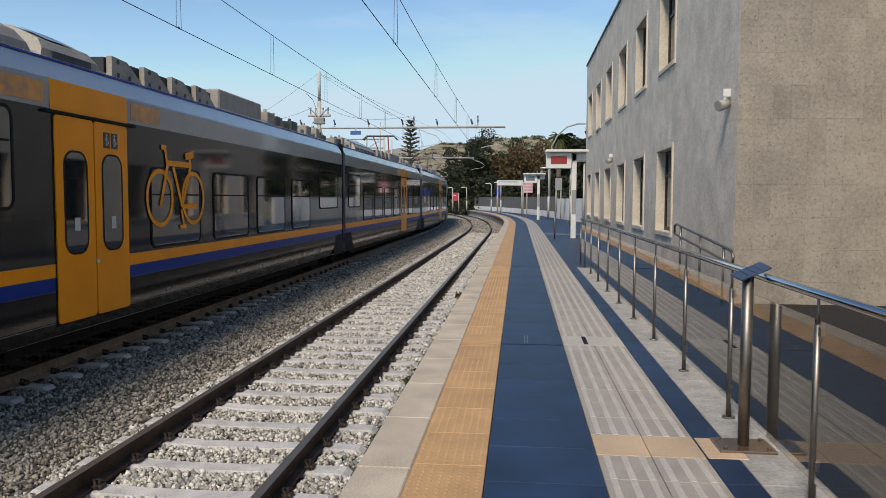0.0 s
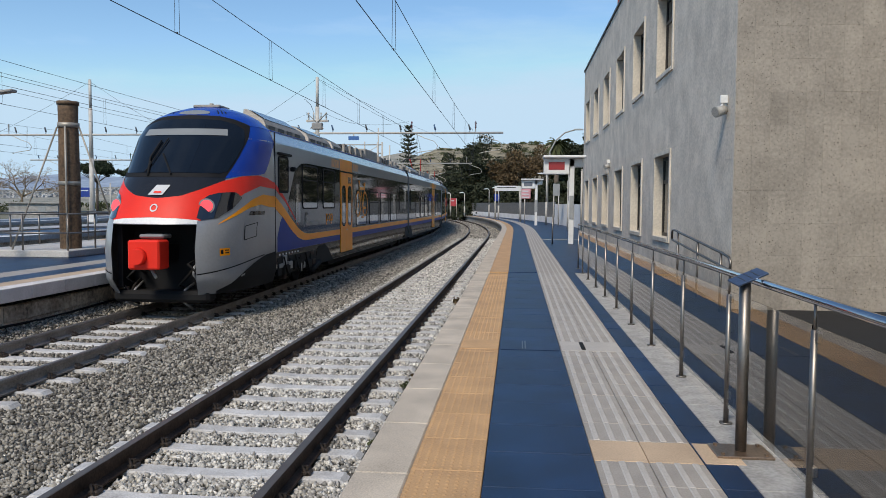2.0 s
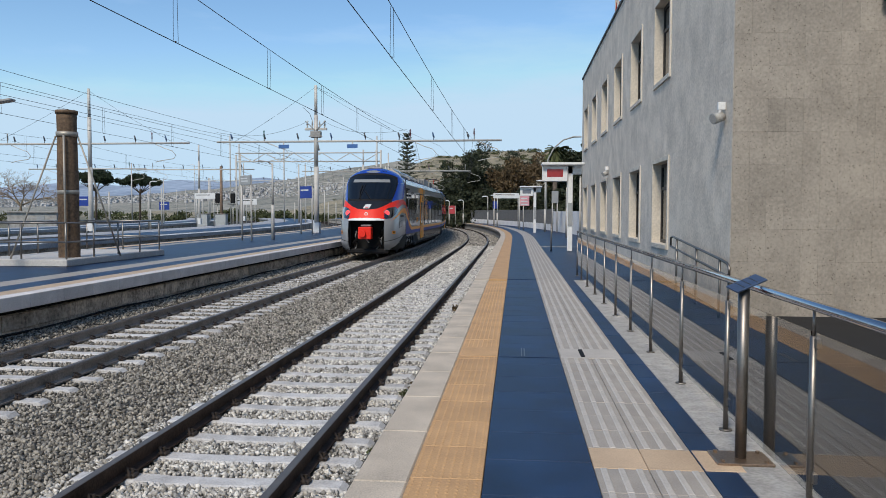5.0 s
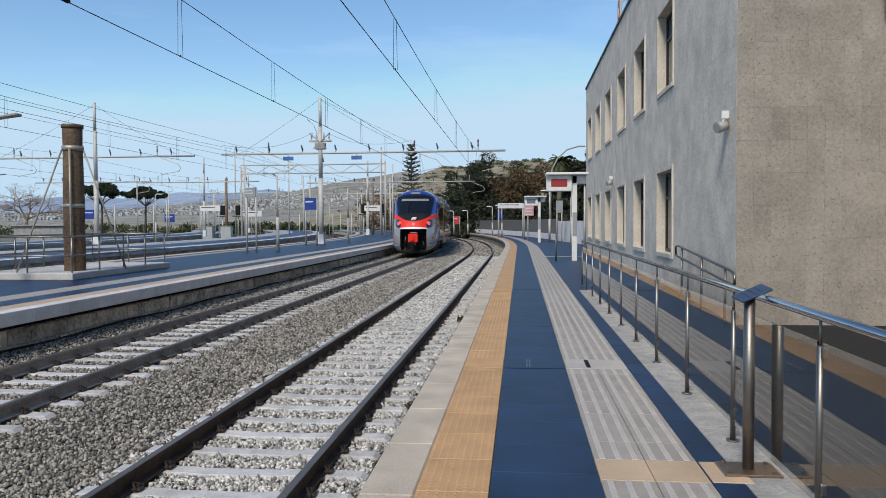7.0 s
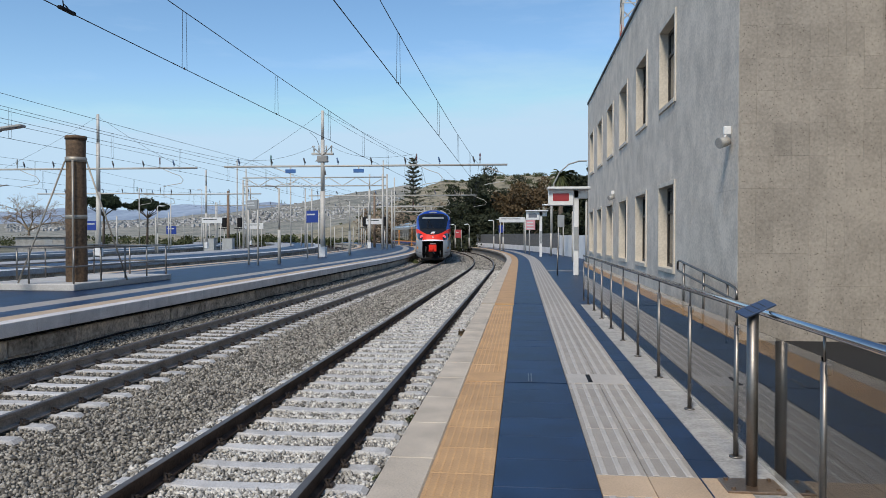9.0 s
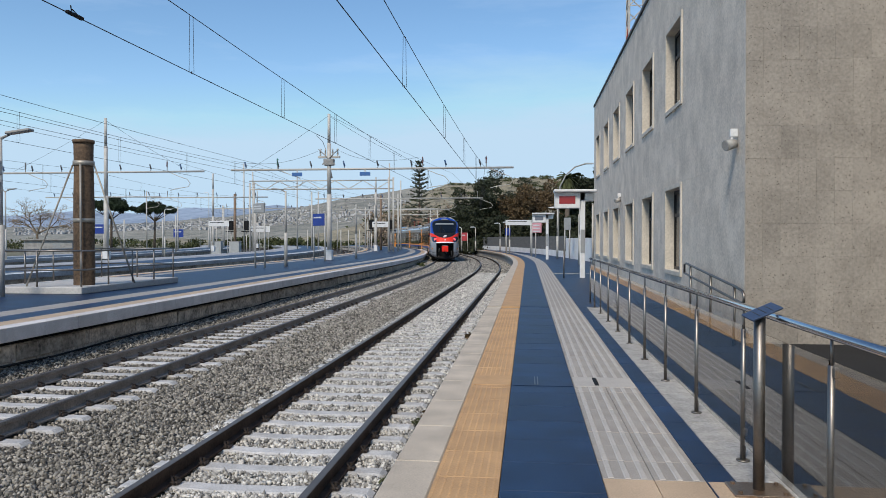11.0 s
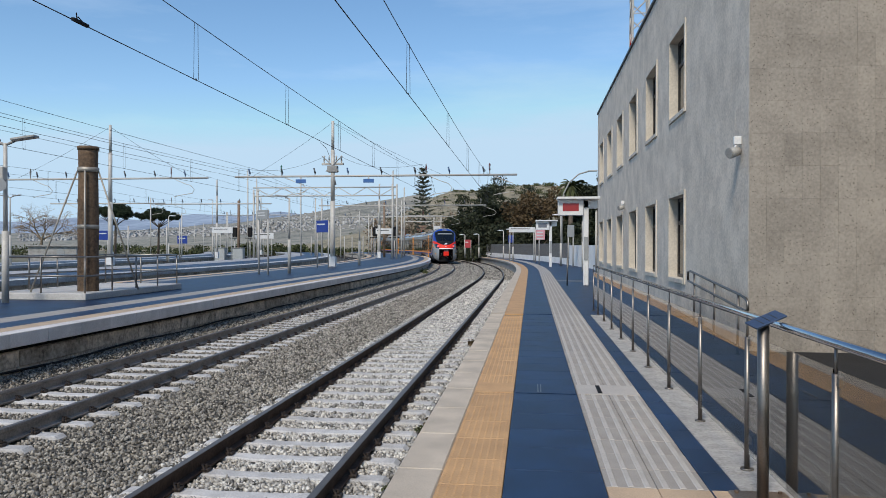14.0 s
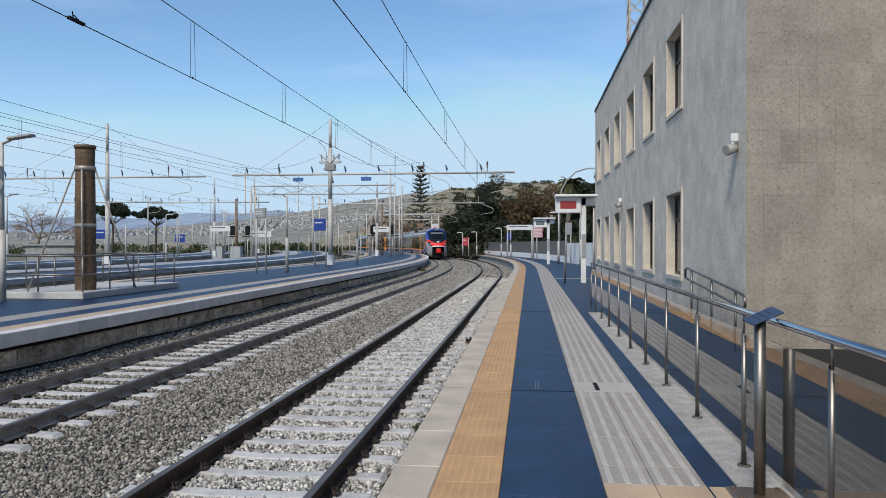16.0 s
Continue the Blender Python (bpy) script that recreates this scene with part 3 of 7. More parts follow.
def build_building():
    bd = base("station_building", pose(0, 0, 0), "two-storey station building clad in grey porous stone slabs", "building")
    # structural walls with openings; the platform side is built of piers, spandrels
    t = 0.42
    bm = B()
    ys = [BY0 + 0.03]
    for w in WIN_FAR:
        ys += [w - WIN_W, w]
    ys.append(BY1)
    for k in range(0, len(ys), 2):
        box(bm, BX + 0.008, BX + t, ys[k], ys[k + 1], -0.6, BTOP - 0.1)
    for w in WIN_FAR:
        for a, b in ((-0.6, SILL_G), (HEAD_G, SILL_U), (HEAD_U, BTOP - 0.1)):
            box(bm, BX + 0.009, BX + t - 0.001, w - WIN_W, w, a, b)
    part("wall", bm, M_TUFF, bd, "grey stone wall with deep window openings")
    bm = B()
    box(bm, BX + t, BX + 16, BY0 + 0.03, BY0 + t, -0.6, BTOP - 0.1)
    box(bm, BX + t, BX + 16, BY1 - t, BY1, -0.6, BTOP - 0.1)
    box(bm, BX + 16, BX + 16.3, BY0 + 0.03, BY1, -0.6, BTOP - 0.1)
    part("wall", bm, M_TUFF, bd)
    bm = B()
    box(bm, 6.14, 6.56, -20, BY0 - 0.035, -0.6, BTOP - 0.1, bevel=0.01)
    part("wall", bm, M_TUFF, bd, "grey stone wall of the projecting wing")
    bm = B()
    box(bm, BX + t, BX + 16, BY0 + t, BY1 - t, BTOP - 0.5, BTOP - 0.2)
    box(bm, BX + t, BX + 16, BY0 + t, BY1 - t, 3.6, 3.8)
    box(bm, BX + 1.6, BX + 1.7, BY0 + t, BY1 - t, -0.6, BTOP - 0.5)
    part("roof", bm, M_CONC, bd)
    bm = B()
    box(bm, BX - 0.05, BX + t + 0.05, BY0 - 0.05, BY1 + 0.05, BTOP - 0.1, BTOP, bevel=0.01)
    box(bm, BX + t + 0.05, BX + 16.3, BY0 - 0.05, BY0 + t, BTOP - 0.1, BTOP, bevel=0.01)
    part("coping", bm, M_FRAME, bd, "dark metal roof coping")
    # window surrounds, frames and panes
    for z0, z1 in ((SILL_G, HEAD_G), (SILL_U, HEAD_U)):
        for w in WIN_FAR:
            win = base("window", pose(BX, w - WIN_W / 2, z0), "", "")
            win.parent = bd
            h, hw = z1 - z0, WIN_W / 2
            bm = B()
            f = 0.055
            box(bm, -0.035, 0.36, hw - 0.05, hw + f, -f, h + f, bevel=0.006)
            box(bm, -0.035, 0.36, -hw - f, -hw + 0.05, -f, h + f, bevel=0.006)
            box(bm, -0.035, 0.36, -hw + 0.05, hw - 0.05, h - 0.05, h + f, bevel=0.006)
            box(bm, -0.045, 0.36, -hw + 0.05, hw - 0.05, -f, 0.05, bevel=0.006)
            part("surround", bm, M_CREAM, win, "cream travertine window surround")
            bm = B()
            x0, x1 = 0.19, 0.25
            for y in (-hw + 0.05, -0.04, hw - 0.13):
                box(bm, x0, x1, y, y + 0.08, 0.05, h - 0.05)
            for y0, y1 in ((-hw + 0.13, -0.04), (0.04, hw - 0.13)):
                for z in (0.05, h * 0.66, h - 0.13):
                    box(bm, x0 + 0.002, x1 - 0.002, y0, y1, z, z + 0.08)
            part("frame", bm, M_FRAME, win)
            bm = B()
            box(bm, 0.215, 0.225, -hw + 0.06, hw - 0.06, 0.06, h - 0.06)
            part("pane", bm, M_DARKPANE, win)
    return bd


def clad_building(bd):
    """Stone slabs on the end wall and on the platform side."""
    rng = random.Random(3)
    sw, sh = 0.2775, 0.53
    meshes = []
    for k in range(2):
        bm = B()
        box(bm, 0.0006, sw - 0.0006, -0.03, 0.0, 0.0006, sh - 0.0006, bevel=0.0007)
        bmesh.ops.recalc_face_normals(bm, faces=bm.faces)
        me = bpy.data.meshes.new("stone_slab")
        bm.to_mesh(me)
        bm.free()
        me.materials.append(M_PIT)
        meshes.append(me)
    n = 0
    for j in range(16):
        z = -0.33 + j * sh
        for i in range(17):
            x = BX + i * sw
            if z + sh > BTOP - 0.1:
                continue
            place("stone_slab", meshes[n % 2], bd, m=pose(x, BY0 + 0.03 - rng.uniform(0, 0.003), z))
            n += 1
    # platform side: slabs round the openings
    rows = []
    z = -0.33
    while z + 0.5 < BTOP:
        rows.append((z, min(z + 0.53, BTOP - 0.11)))
        z += 0.53
    vs, fs = [], []
    e, g = 0.055, 0.001
    holes = [(w - WIN_W - e, w + e, a - e, b + e) for w in WIN_FAR for a, b in ((SILL_G, HEAD_G), (SILL_U, HEAD_U))]

    def slab(y0, y1, z0, z1, o):
        if y1 - y0 < 0.01 or z1 - z0 < 0.01:
            return
        k = len(vs)
        for x in (BX + 0.03, BX - o):
            vs.extend([(x, y0 + g, z0 + g), (x, y1 - g, z0 + g), (x, y1 - g, z1 - g), (x, y0 + g, z1 - g)])
        fs.extend([(k + 4, k + 5, k + 6, k + 7), (k, k + 1, k + 5, k + 4), (k + 1, k + 2, k + 6, k + 5), (k + 2, k + 3, k + 7, k + 6), (k + 3, k, k + 4, k + 7)])

    for z0, z1 in rows:
        y = BY0
        while y < BY1 - 0.02:
            y1 = min(y + 0.2775, BY1)
            o = rng.uniform(0, 0.0015)
            cut = [h for h in holes if h[0] < y1 and y < h[1] and h[2] < z1 and z0 < h[3]]
            if not cut:
                slab(y, y1, z0, z1, o)
            else:
                # cut pieces beside, under and over the surround
                h = cut[0]
                slab(y, min(y1, h[0]), z0, z1, o)
                slab(max(y, h[1]), y1, z0, z1, o)
                slab(max(y, h[0]), min(y1, h[1]), z0, min(z1, h[2]), o)
                slab(max(y, h[0]), min(y1, h[1]), max(z0, h[3]), z1, o)
            y = y1
    me = bpy.data.meshes.new("stone_facing")
    me.from_pydata(vs, [], fs)
    # stone coloured lighter than the end wall's, offsetting weaker sunlight on this side
    me.materials.append(mat("lightened_grey_stone_slab", (0.68, 0.60, 0.505), 0.86, vary=0.13, scale=1.6, fine=22, bump=0.002, bscale=40, island=0.04))
    ob = new("stone_facing", me)
    ob.parent = bd
    tagged(ob, kind="stuff")


# ---- glass railing ----
RX = 1.487
POSTS = [2.3, 3.93, 5.47, 6.94, 8.47, 9.95, 11.42, 12.9, 14.4, 15.9, 17.3, 18.5]


def build_railing():
    ra = base("glass_railing", pose(0, 0, 0), "stainless steel railing with clear glass panels and round handrail", "railing")
    for y in POSTS:
        p = base("post", pose(RX, y, 0.0), "", "")
        for k in ("label", "category"):
            if k in p:
                del p[k]
        p.parent = ra
        bm = B()
        tube(bm, (0, 0, 0.0), (0, 0, 0.012), 0.045, seg=14)
        tube(bm, (0, 0, 0.015), (0, 0, 0.92), 0.0185, seg=12)
        tube(bm, (0, 0, 0.92), (0, 0, 1.05), 0.008, seg=8)
        part("upright", bm, M_STEEL, p)
        for z in (0.18, 0.86):
            bm = B()
            box(bm, -0.004, 0.028, -0.046, 0.046, z, z + 0.055, bevel=0.006)
            part("clamp", bm, M_STEEL, p)
    bm = B()
    polytube(bm, [(RX, 0.8, 1.07), (RX, 4.2, 1.07), (RX, 18.5, 1.07)], 0.0245, 14)
    part("handrail", bm, mat("polished_steel_handrail", (0.5, 0.5, 0.52), 0.12, 1.0, vary=0.05), ra, "polished round steel handrail")
    gy = [0.9] + POSTS
    for a, b in zip(gy, gy[1:]):
        bm = B()
        box(bm, RX - 0.002, RX + 0.006, a + 0.034, b - 0.034, 0.12, 0.94)
        g = part("glass_panel", bm, M_GLASS, ra)
        g.visible_shadow = False
    mp = base("rail_end_post", pose(RX - 0.086, 4.81, 0.0), "thick steel post with tilted cap plate on square base", "post")
    bm = B()
    tube(bm, (0, 0, 0.018), (0, 0, 1.075), 0.034, seg=20)
    part("tube", bm, M_STEEL, mp)
    bm = B()
    box(bm, -0.17, 0.17, -0.13, 0.13, 0.001, 0.018, bevel=0.004)
    for x in (-0.13, 0.13):
        for y in (-0.09, 0.09):
            tube(bm, (x, y, 0.018), (x, y, 0.032), 0.014, seg=6)
    part("base_plate", bm, mat("brownish_steel_plate", (0.30, 0.22, 0.16), 0.35, 0.85, vary=0.15), mp, "square bolted base plate")
    bm = B()
    box(bm, -0.105, 0.105, -0.06, 0.06, -0.006, 0.006, m=pose(0.015, 0, 1.10, 12, -21, 14), bevel=0.002)
    for q in (-0.045, 0.0, 0.045):
        box(bm, q - 0.0015, q + 0.0015, -0.05, 0.05, 0.005, 0.009, m=pose(0.015, 0, 1.10, 12, -21, 14), mi=1)
    part("cap_plate", bm, [mat("blue_grey_braille_plate", (0.10, 0.14, 0.22), 0.3, 0.6, vary=0.1), M_STEEL], mp, "tilted blue-grey braille plate")
    # ramp handrail on the building wall
    wr = base("wall_handrail", pose(0, 0, 0), "double steel handrail sloping down beside the building wall", "handrail")
    def pt(y, z, x=3.28):
        return (x, y, z)
    bm = B()
    polytube(bm, [pt(16.5, 0.82), pt(16.5, 1.0), pt(16.3, 1.03), pt(12.5, 0.78), pt(12.15, 0.74), pt(12.05, 0.68), pt(12.05, 0.58), pt(12.2, 0.55), pt(16.5, 0.82)], 0.022, 10)
    part("rail_loop", bm, M_STEEL, wr)
    for y in (12.6, 14.2, 15.9):
        z = 0.78 + (y - 12.5) * 0.066
        bm = B()
        tube(bm, pt(y, -0.2), pt(y, z), 0.022, seg=10)
        part("upright", bm, M_STEEL, wr)


M_LAMPGREY = mat("weathered_grey_lamp_shell", (0.40, 0.385, 0.355), 0.55, vary=0.12, scale=6, fine=40)


def build_wall_lamps():
    for y, z, sc in ((13.35, 3.18, 1.0), (29.6, 3.05, 1.0)):
        lp = base("floodlight", pose(BX, y, z), "white floodlight on a wall bracket", "floodlight", "wall floodlights")
        bm = B()
        tube(bm, (-0.21, -0.05, -0.07), (-0.04, 0.03, -0.02), 0.095, 0.075, seg=18)
        part("head", bm, M_LAMPGREY, lp, "grey round lamp head")
        bm = B()
        tube(bm, (-0.222, -0.056, -0.074), (-0.21, -0.05, -0.07), 0.082, seg=18)
        part("lens", bm, mat("frosted_lens", (0.36, 0.35, 0.33), 0.25), lp)
        bm = B()
        box(bm, -0.13, -0.003, -0.03, 0.03, 0.08, 0.22, bevel=0.01)
        tube(bm, (-0.08, 0, 0.1), (-0.12, 0, 0.0), 0.02, seg=8)
        part("bracket", bm, M_WHITE, lp)


# ---- train ----
M_TGREY = mat("silver_grey_train_paint", (0.30, 0.305, 0.315), 0.28, 0.25, vary=0.04, scale=2, fine=20, coat=0.5)
M_TDARK = mat("anthracite_train_paint", (0.018, 0.018, 0.020), 0.07, 0.0, vary=0.08, scale=1.2, fine=20, coat=0.0, spec=0.42)
M_TBAND = mat("pale_silver_band", (0.40, 0.42, 0.45), 0.25, 0.45, vary=0.04, coat=0.4)
M_TORANGE = mat("orange_train_paint", (0.97, 0.335, 0.003), 0.3, vary=0.05, scale=2, coat=0.0, spec=0.25)
M_TBLUE = mat("deep_blue_train_paint", (0.004, 0.046, 0.36), 0.25, vary=0.06, scale=2, coat=0.1, spec=0.35)
M_TNAVY = mat("navy_train_stripe", (0.003, 0.036, 0.27), 0.35, vary=0.06, scale=2, coat=0.0, spec=0.12)
M_TRED = mat("red_train_paint", (0.80, 0.030, 0.014), 0.45, vary=0.05, scale=2, coat=0.0, spec=0.3)
M_TWIN = mat("train_window_glass", (0.010, 0.010, 0.013), 0.03, vary=0.1, spec=0.9, coat=1.0)
M_TSCREEN = mat("windscreen_glass", (0.006, 0.008, 0.012), 0.05, vary=0.1, spec=0.45, coat=0.0)
M_TROOF = mat("beige_roof_equipment", (0.34, 0.31, 0.27), 0.6, 0.1, vary=0.15, scale=3, fine=30)
M_TROOFD = mat("dark_roof_grille", (0.05, 0.052, 0.055), 0.5, 0.3, vary=0.2)
M_TPANEL = mat("roof_cover_panel", (0.30, 0.33, 0.38), 0.25, 0.6, vary=0.1)
# grimy iron, its colour darkened further for the shadow beneath the train
M_BOGIE = mat("grimy_shaded_bogie_iron", (0.014, 0.012, 0.011), 0.85, 0.0, vary=0.3, scale=5, fine=30, spec=0.25)
M_LAMP = glow("red_tail_light", (0.95, 0.07, 0.08), 0.75)
M_DISPLAY = mat("unlit_destination_display", (0.24, 0.25, 0.25), 0.3, vary=0.06)
M_MARK = mat("pale_lettering", (0.55, 0.56, 0.57), 0.4, vary=0.05)
M_DIM = mat("dim_grey_lettering", (0.22, 0.225, 0.23), 0.4, vary=0.05)

HW = 1.41
SIDE = [(0.45, 1.36), (0.62, HW), (3.42, HW), (3.68, 1.30), (3.80, 1.05), (3.86, 0.6), (3.88, 0.0)]


def side_x(z):
    return float(np.interp(z, [p[0] for p in SIDE], [p[1] for p in SIDE]))


def ribbon(bm, ys, lo, hi, out, sgn=1, nz=1, mi=0):
    """A thin sheet on the car's side between two heights, lo(y) and hi(y), proud of it by out."""
    rings = []
    for y in ys:
        a, b = lo(y), hi(y)
        col = []
        for k in range(nz + 1):
            z = a + (b - a) * k / nz
            col.append(bm.verts.new((sgn * (side_x(z) + out), y, z)))
        rings.append(col)
    for p, q in zip(rings, rings[1:]):
        for k in range(nz):
            f = bm.faces.new((p[k], q[k], q[k + 1], p[k + 1]))
            f.material_index = mi
    # edge back to the body
    for col_i in (0, nz):
        prev = None
        for r in rings:
            v = bm.verts.new((r[col_i].co.x - sgn * (out + 0.004), r[col_i].co.y, r[col_i].co.z))
            if prev is not None:
                bm.faces.new((prev[0], r[col_i], v, prev[1])).material_index = mi
            prev = (r[col_i], v)
    return bm


def rounded(y0, y1, z0, z1, r, n=5):
    pts = []
    for cy, cz, a0 in ((y1 - r, z1 - r, 0), (y0 + r, z1 - r, 90), (y0 + r, z0 + r, 180), (y1 - r, z0 + r, 270)):
        for k in range(n + 1):
            a = radians(a0 + 90 * k / n)
            pts.append((cy + r * math.cos(a), cz + r * math.sin(a)))
    return pts


def rounded_plate(bm, y0, y1, z0, z1, r, x, thick, mi=0):
    pts = rounded(y0, y1, z0, z1, r)
    a = [bm.verts.new((x, y, z)) for y, z in pts]
    b = [bm.verts.new((x - thick, y, z)) for y, z in pts]
    bm.faces.new(a).material_index = mi
    for k in range(len(pts)):
        bm.faces.new((a[k], b[k], b[(k + 1) % len(pts)], a[(k + 1) % len(pts)])).material_index = mi
    return bm


def ring_plate(bm, y0, y1, z0, z1, r, w, x, thick):
    po, pi = rounded(y0 - w, y1 + w, z0 - w, z1 + w, r + w), rounded(y0, y1, z0, z1, r)
    o = [bm.verts.new((x, y, z)) for y, z in po]
    i = [bm.verts.new((x, y, z)) for y, z in pi]
    o2 = [bm.verts.new((x - thick, y, z)) for y, z in po]
    i2 = [bm.verts.new((x - thick, y, z)) for y, z in pi]
    n = len(po)
    for k in range(n):
        j = (k + 1) % n
        bm.faces.new((o[k], o[j], i[j], i[k]))
        bm.faces.new((o[k], o2[k], o2[j], o[j]))
        bm.faces.new((i[k], i[j], i2[j], i2[k]))
    return bm


def flip(bm, sgn):
    if sgn < 0:
        for v in bm.verts:
            v.co.x = -v.co.x
    return bm


def text_part(body, size, material, parent, m, extrude=0.002, label="", bold=0.0, shear=0.0):
    cu = bpy.data.curves.new("lettering", "FONT")
    cu.body, cu.size, cu.extrude, cu.offset, cu.shear = body, size, extrude, bold, shear
    cu.align_x, cu.align_y = "CENTER", "CENTER"
    tmp = new("lettering", cu)
    dg = bpy.context.evaluated_depsgraph_get()
    me = bpy.data.meshes.new_from_object(tmp.evaluated_get(dg))
    bpy.data.objects.remove(tmp)
    bpy.data.curves.remove(cu)
    me.materials.clear()
    me.materials.append(material)
    return place("lettering", me, parent, label, m)


def build_window(car, sgn, y0, y1, z0, z1):
    bm = flip(rounded_plate(B(), y0, y1, z0, z1, 0.10, HW + 0.012, 0.03), sgn)
    w = part("window", bm, M_TWIN, car)
    bm = flip(ring_plate(B(), y0, y1, z0, z1, 0.10, 0.035, HW + 0.018, 0.03), sgn)
    part("window_seal", bm, M_BLACK, w)
    if z1 - z0 < 1.2:
        bm = B()
        box(bm, HW + 0.012, HW + 0.017, y0 + 0.03, y1 - 0.03, z0 + (z1 - z0) * 0.66, z0 + (z1 - z0) * 0.66 + 0.025)
        part("window_bar", flip(bm, sgn), M_BLACK, w)


def build_door(car, sgn, y0, y1):
    z0, z1 = 0.60, 3.04
    d = part("door", flip(rounded_plate(B(), y0 - 0.03, y1 + 0.03, z0 - 0.03, z1 + 0.03, 0.06, HW + 0.008, 0.02), sgn), M_BLACK, car)
    mid = (y0 + y1) / 2
    for a, b in ((y0, mid - 0.012), (mid + 0.012, y1)):
        lf = part("door_leaf", flip(rounded_plate(B(), a, b, z0, z1, 0.05, HW + 0.022, 0.02), sgn), M_TORANGE, d, "orange sliding door leaf")
        w = (b - a)
        part("door_window", flip(rounded_plate(B(), a + w * 0.22, b - w * 0.22, 1.42, 2.62, 0.16, HW + 0.026, 0.01), sgn), M_TWIN, d)
        part("door_seal", flip(ring_plate(B(), a + w * 0.22, b - w * 0.22, 1.42, 2.62, 0.16, 0.025, HW + 0.029, 0.012), sgn), M_BLACK, d)
        bm = B()
        box(bm, HW + 0.027, HW + 0.030, (a + b) / 2 - 0.05, (a + b) / 2 + 0.06, 1.68, 1.84)
        part("sticker", flip(bm, sgn), M_MARK, d)
    for k in (0, 1):
        bm = B()
        y = mid + 0.22 + k * 0.19
        box(bm, HW + 0.022, HW + 0.026, y, y + 0.15, 2.72, 2.92)
        part("pictogram", flip(bm, sgn), M_TDARK, d)
        bm = B()
        box(bm, HW + 0.026, HW + 0.028, y + 0.05, y + 0.09, 2.75, 2.86)
        box(bm, HW + 0.026, HW + 0.028, y + 0.06, y + 0.12, 2.78, 2.81)
        box(bm, HW + 0.026, HW + 0.028, y + 0.06, y + 0.09, 2.87, 2.90)
        part("pictogram", flip(bm, sgn), M_MARK, d)
    bm = B()
    tube(bm, (HW + 0.02, mid + 0.02, 1.28), (HW + 0.034, mid + 0.02, 1.28), 0.03, seg=10)
    part("door_button", flip(bm, sgn), M_MARK, d)


def build_bicycle(car, y, z):
    """Orange bicycle pictogram on the side: two ring wheels, frame, saddle and bars."""
    bm = B()
    x = HW + 0.021
    def bar(a, b, w=0.045):
        a, b = Vector((0, *a)), Vector((0, *b))
        t = (b - a).normalized()
        n = Vector((0, -t.z, t.y)) * w / 2
        vs = [bm.verts.new(Vector((x, 0, 0)) + p) for p in (a - n, b - n, b + n, a + n)]
        bm.faces.new(vs)
    def ring(cy, cz, r, w=0.05, n=36):
        for k in range(n):
            a, b = 2 * math.pi * k / n, 2 * math.pi * (k + 1) / n
            bar((cy + r * math.cos(a), cz + r * math.sin(a)), (cy + r * math.cos(b), cz + r * math.sin(b)), w)
    ring(y - 0.58, z, 0.40, 0.07)
    ring(y + 0.58, z, 0.40, 0.07)
    for p, q, w in (((-0.33, 0.50), (-0.40, 0.76), 0.07), ((-0.52, 0.76), (-0.36, 0.76), 0.075), ((-0.37, 0.53), (0.52, 0.53), 0.085), ((0.30, 0.66), (0.60, 0.71), 0.11), ((0.48, 0.52), (0.44, 0.66), 0.07), ((-0.33, 0.50), (-0.58, -0.12), 0.075), ((-0.14, 0.48), (0.15, -0.13), 0.075), ((0.15, -0.13), (0.72, -0.13), 0.075), ((0.47, 0.50), (0.15, -0.13), 0.075), ((0.12, -0.18), (0.20, -0.44), 0.06), ((0.06, -0.45), (0.28, -0.45), 0.06)):
        x += 0.0007
        bar((y + p[0], z + p[1]), (y + q[0], z + q[1]), w)
    part("bicycle_sign", bm, M_TORANGE, car, "orange bicycle pictogram")


def build_bogie(car, y, m=None):
    bo = place("bogie", None, car, "", pose(0, y, 0))
    for dy in (-1.15, 1.15):
        bm = B()
        for sx in (-1, 1):
            tube(bm, (sx * 0.68, dy, 0.43), (sx * 0.80, dy, 0.43), 0.43, seg=24)
        tube(bm, (-0.8, dy, 0.43), (0.8, dy, 0.43), 0.08, seg=10)
        part("wheelset", bm, M_BOGIE, bo)
    for sx in (-1, 1):
        bm = B()
        box(bm, sx * 1.0 - 0.09, sx * 1.0 + 0.09, -1.5, 1.5, 0.52, 0.70, bevel=0.03)
        for dy in (-1.15, 1.15):
            box(bm, sx * 1.02 - 0.13, sx * 1.02 + 0.13, dy - 0.22, dy + 0.22, 0.28, 0.60, bevel=0.04)
        tube(bm, (sx * 1.02, 0, 0.45), (sx * 1.02, 0, 0.95), 0.22, seg=14)
        tube(bm, (sx * 1.16, -0.35, 0.50), (sx * 1.16, 0.75, 0.72), 0.06, seg=10)
        tube(bm, (sx * 1.16, -0.75, 0.34), (sx * 1.16, -0.2, 0.52), 0.045, seg=10)
        part("side_frame", bm, M_BOGIE, bo)
    return bo


def stripe_lo(y):
    if y > 2.6:
        return 1.155
    return float(np.interp(y, [-0.02, 0.6, 1.2, 1.8, 2.2, 2.6], [1.98, 1.74, 1.45, 1.24, 1.175, 1.155]))


def stripe_hi(y):
    return float(np.interp(y, [-0.02, 0.6, 1.2, 1.8, 2.3, 2.8], [2.24, 2.00, 1.72, 1.47, 1.34, 1.31]))


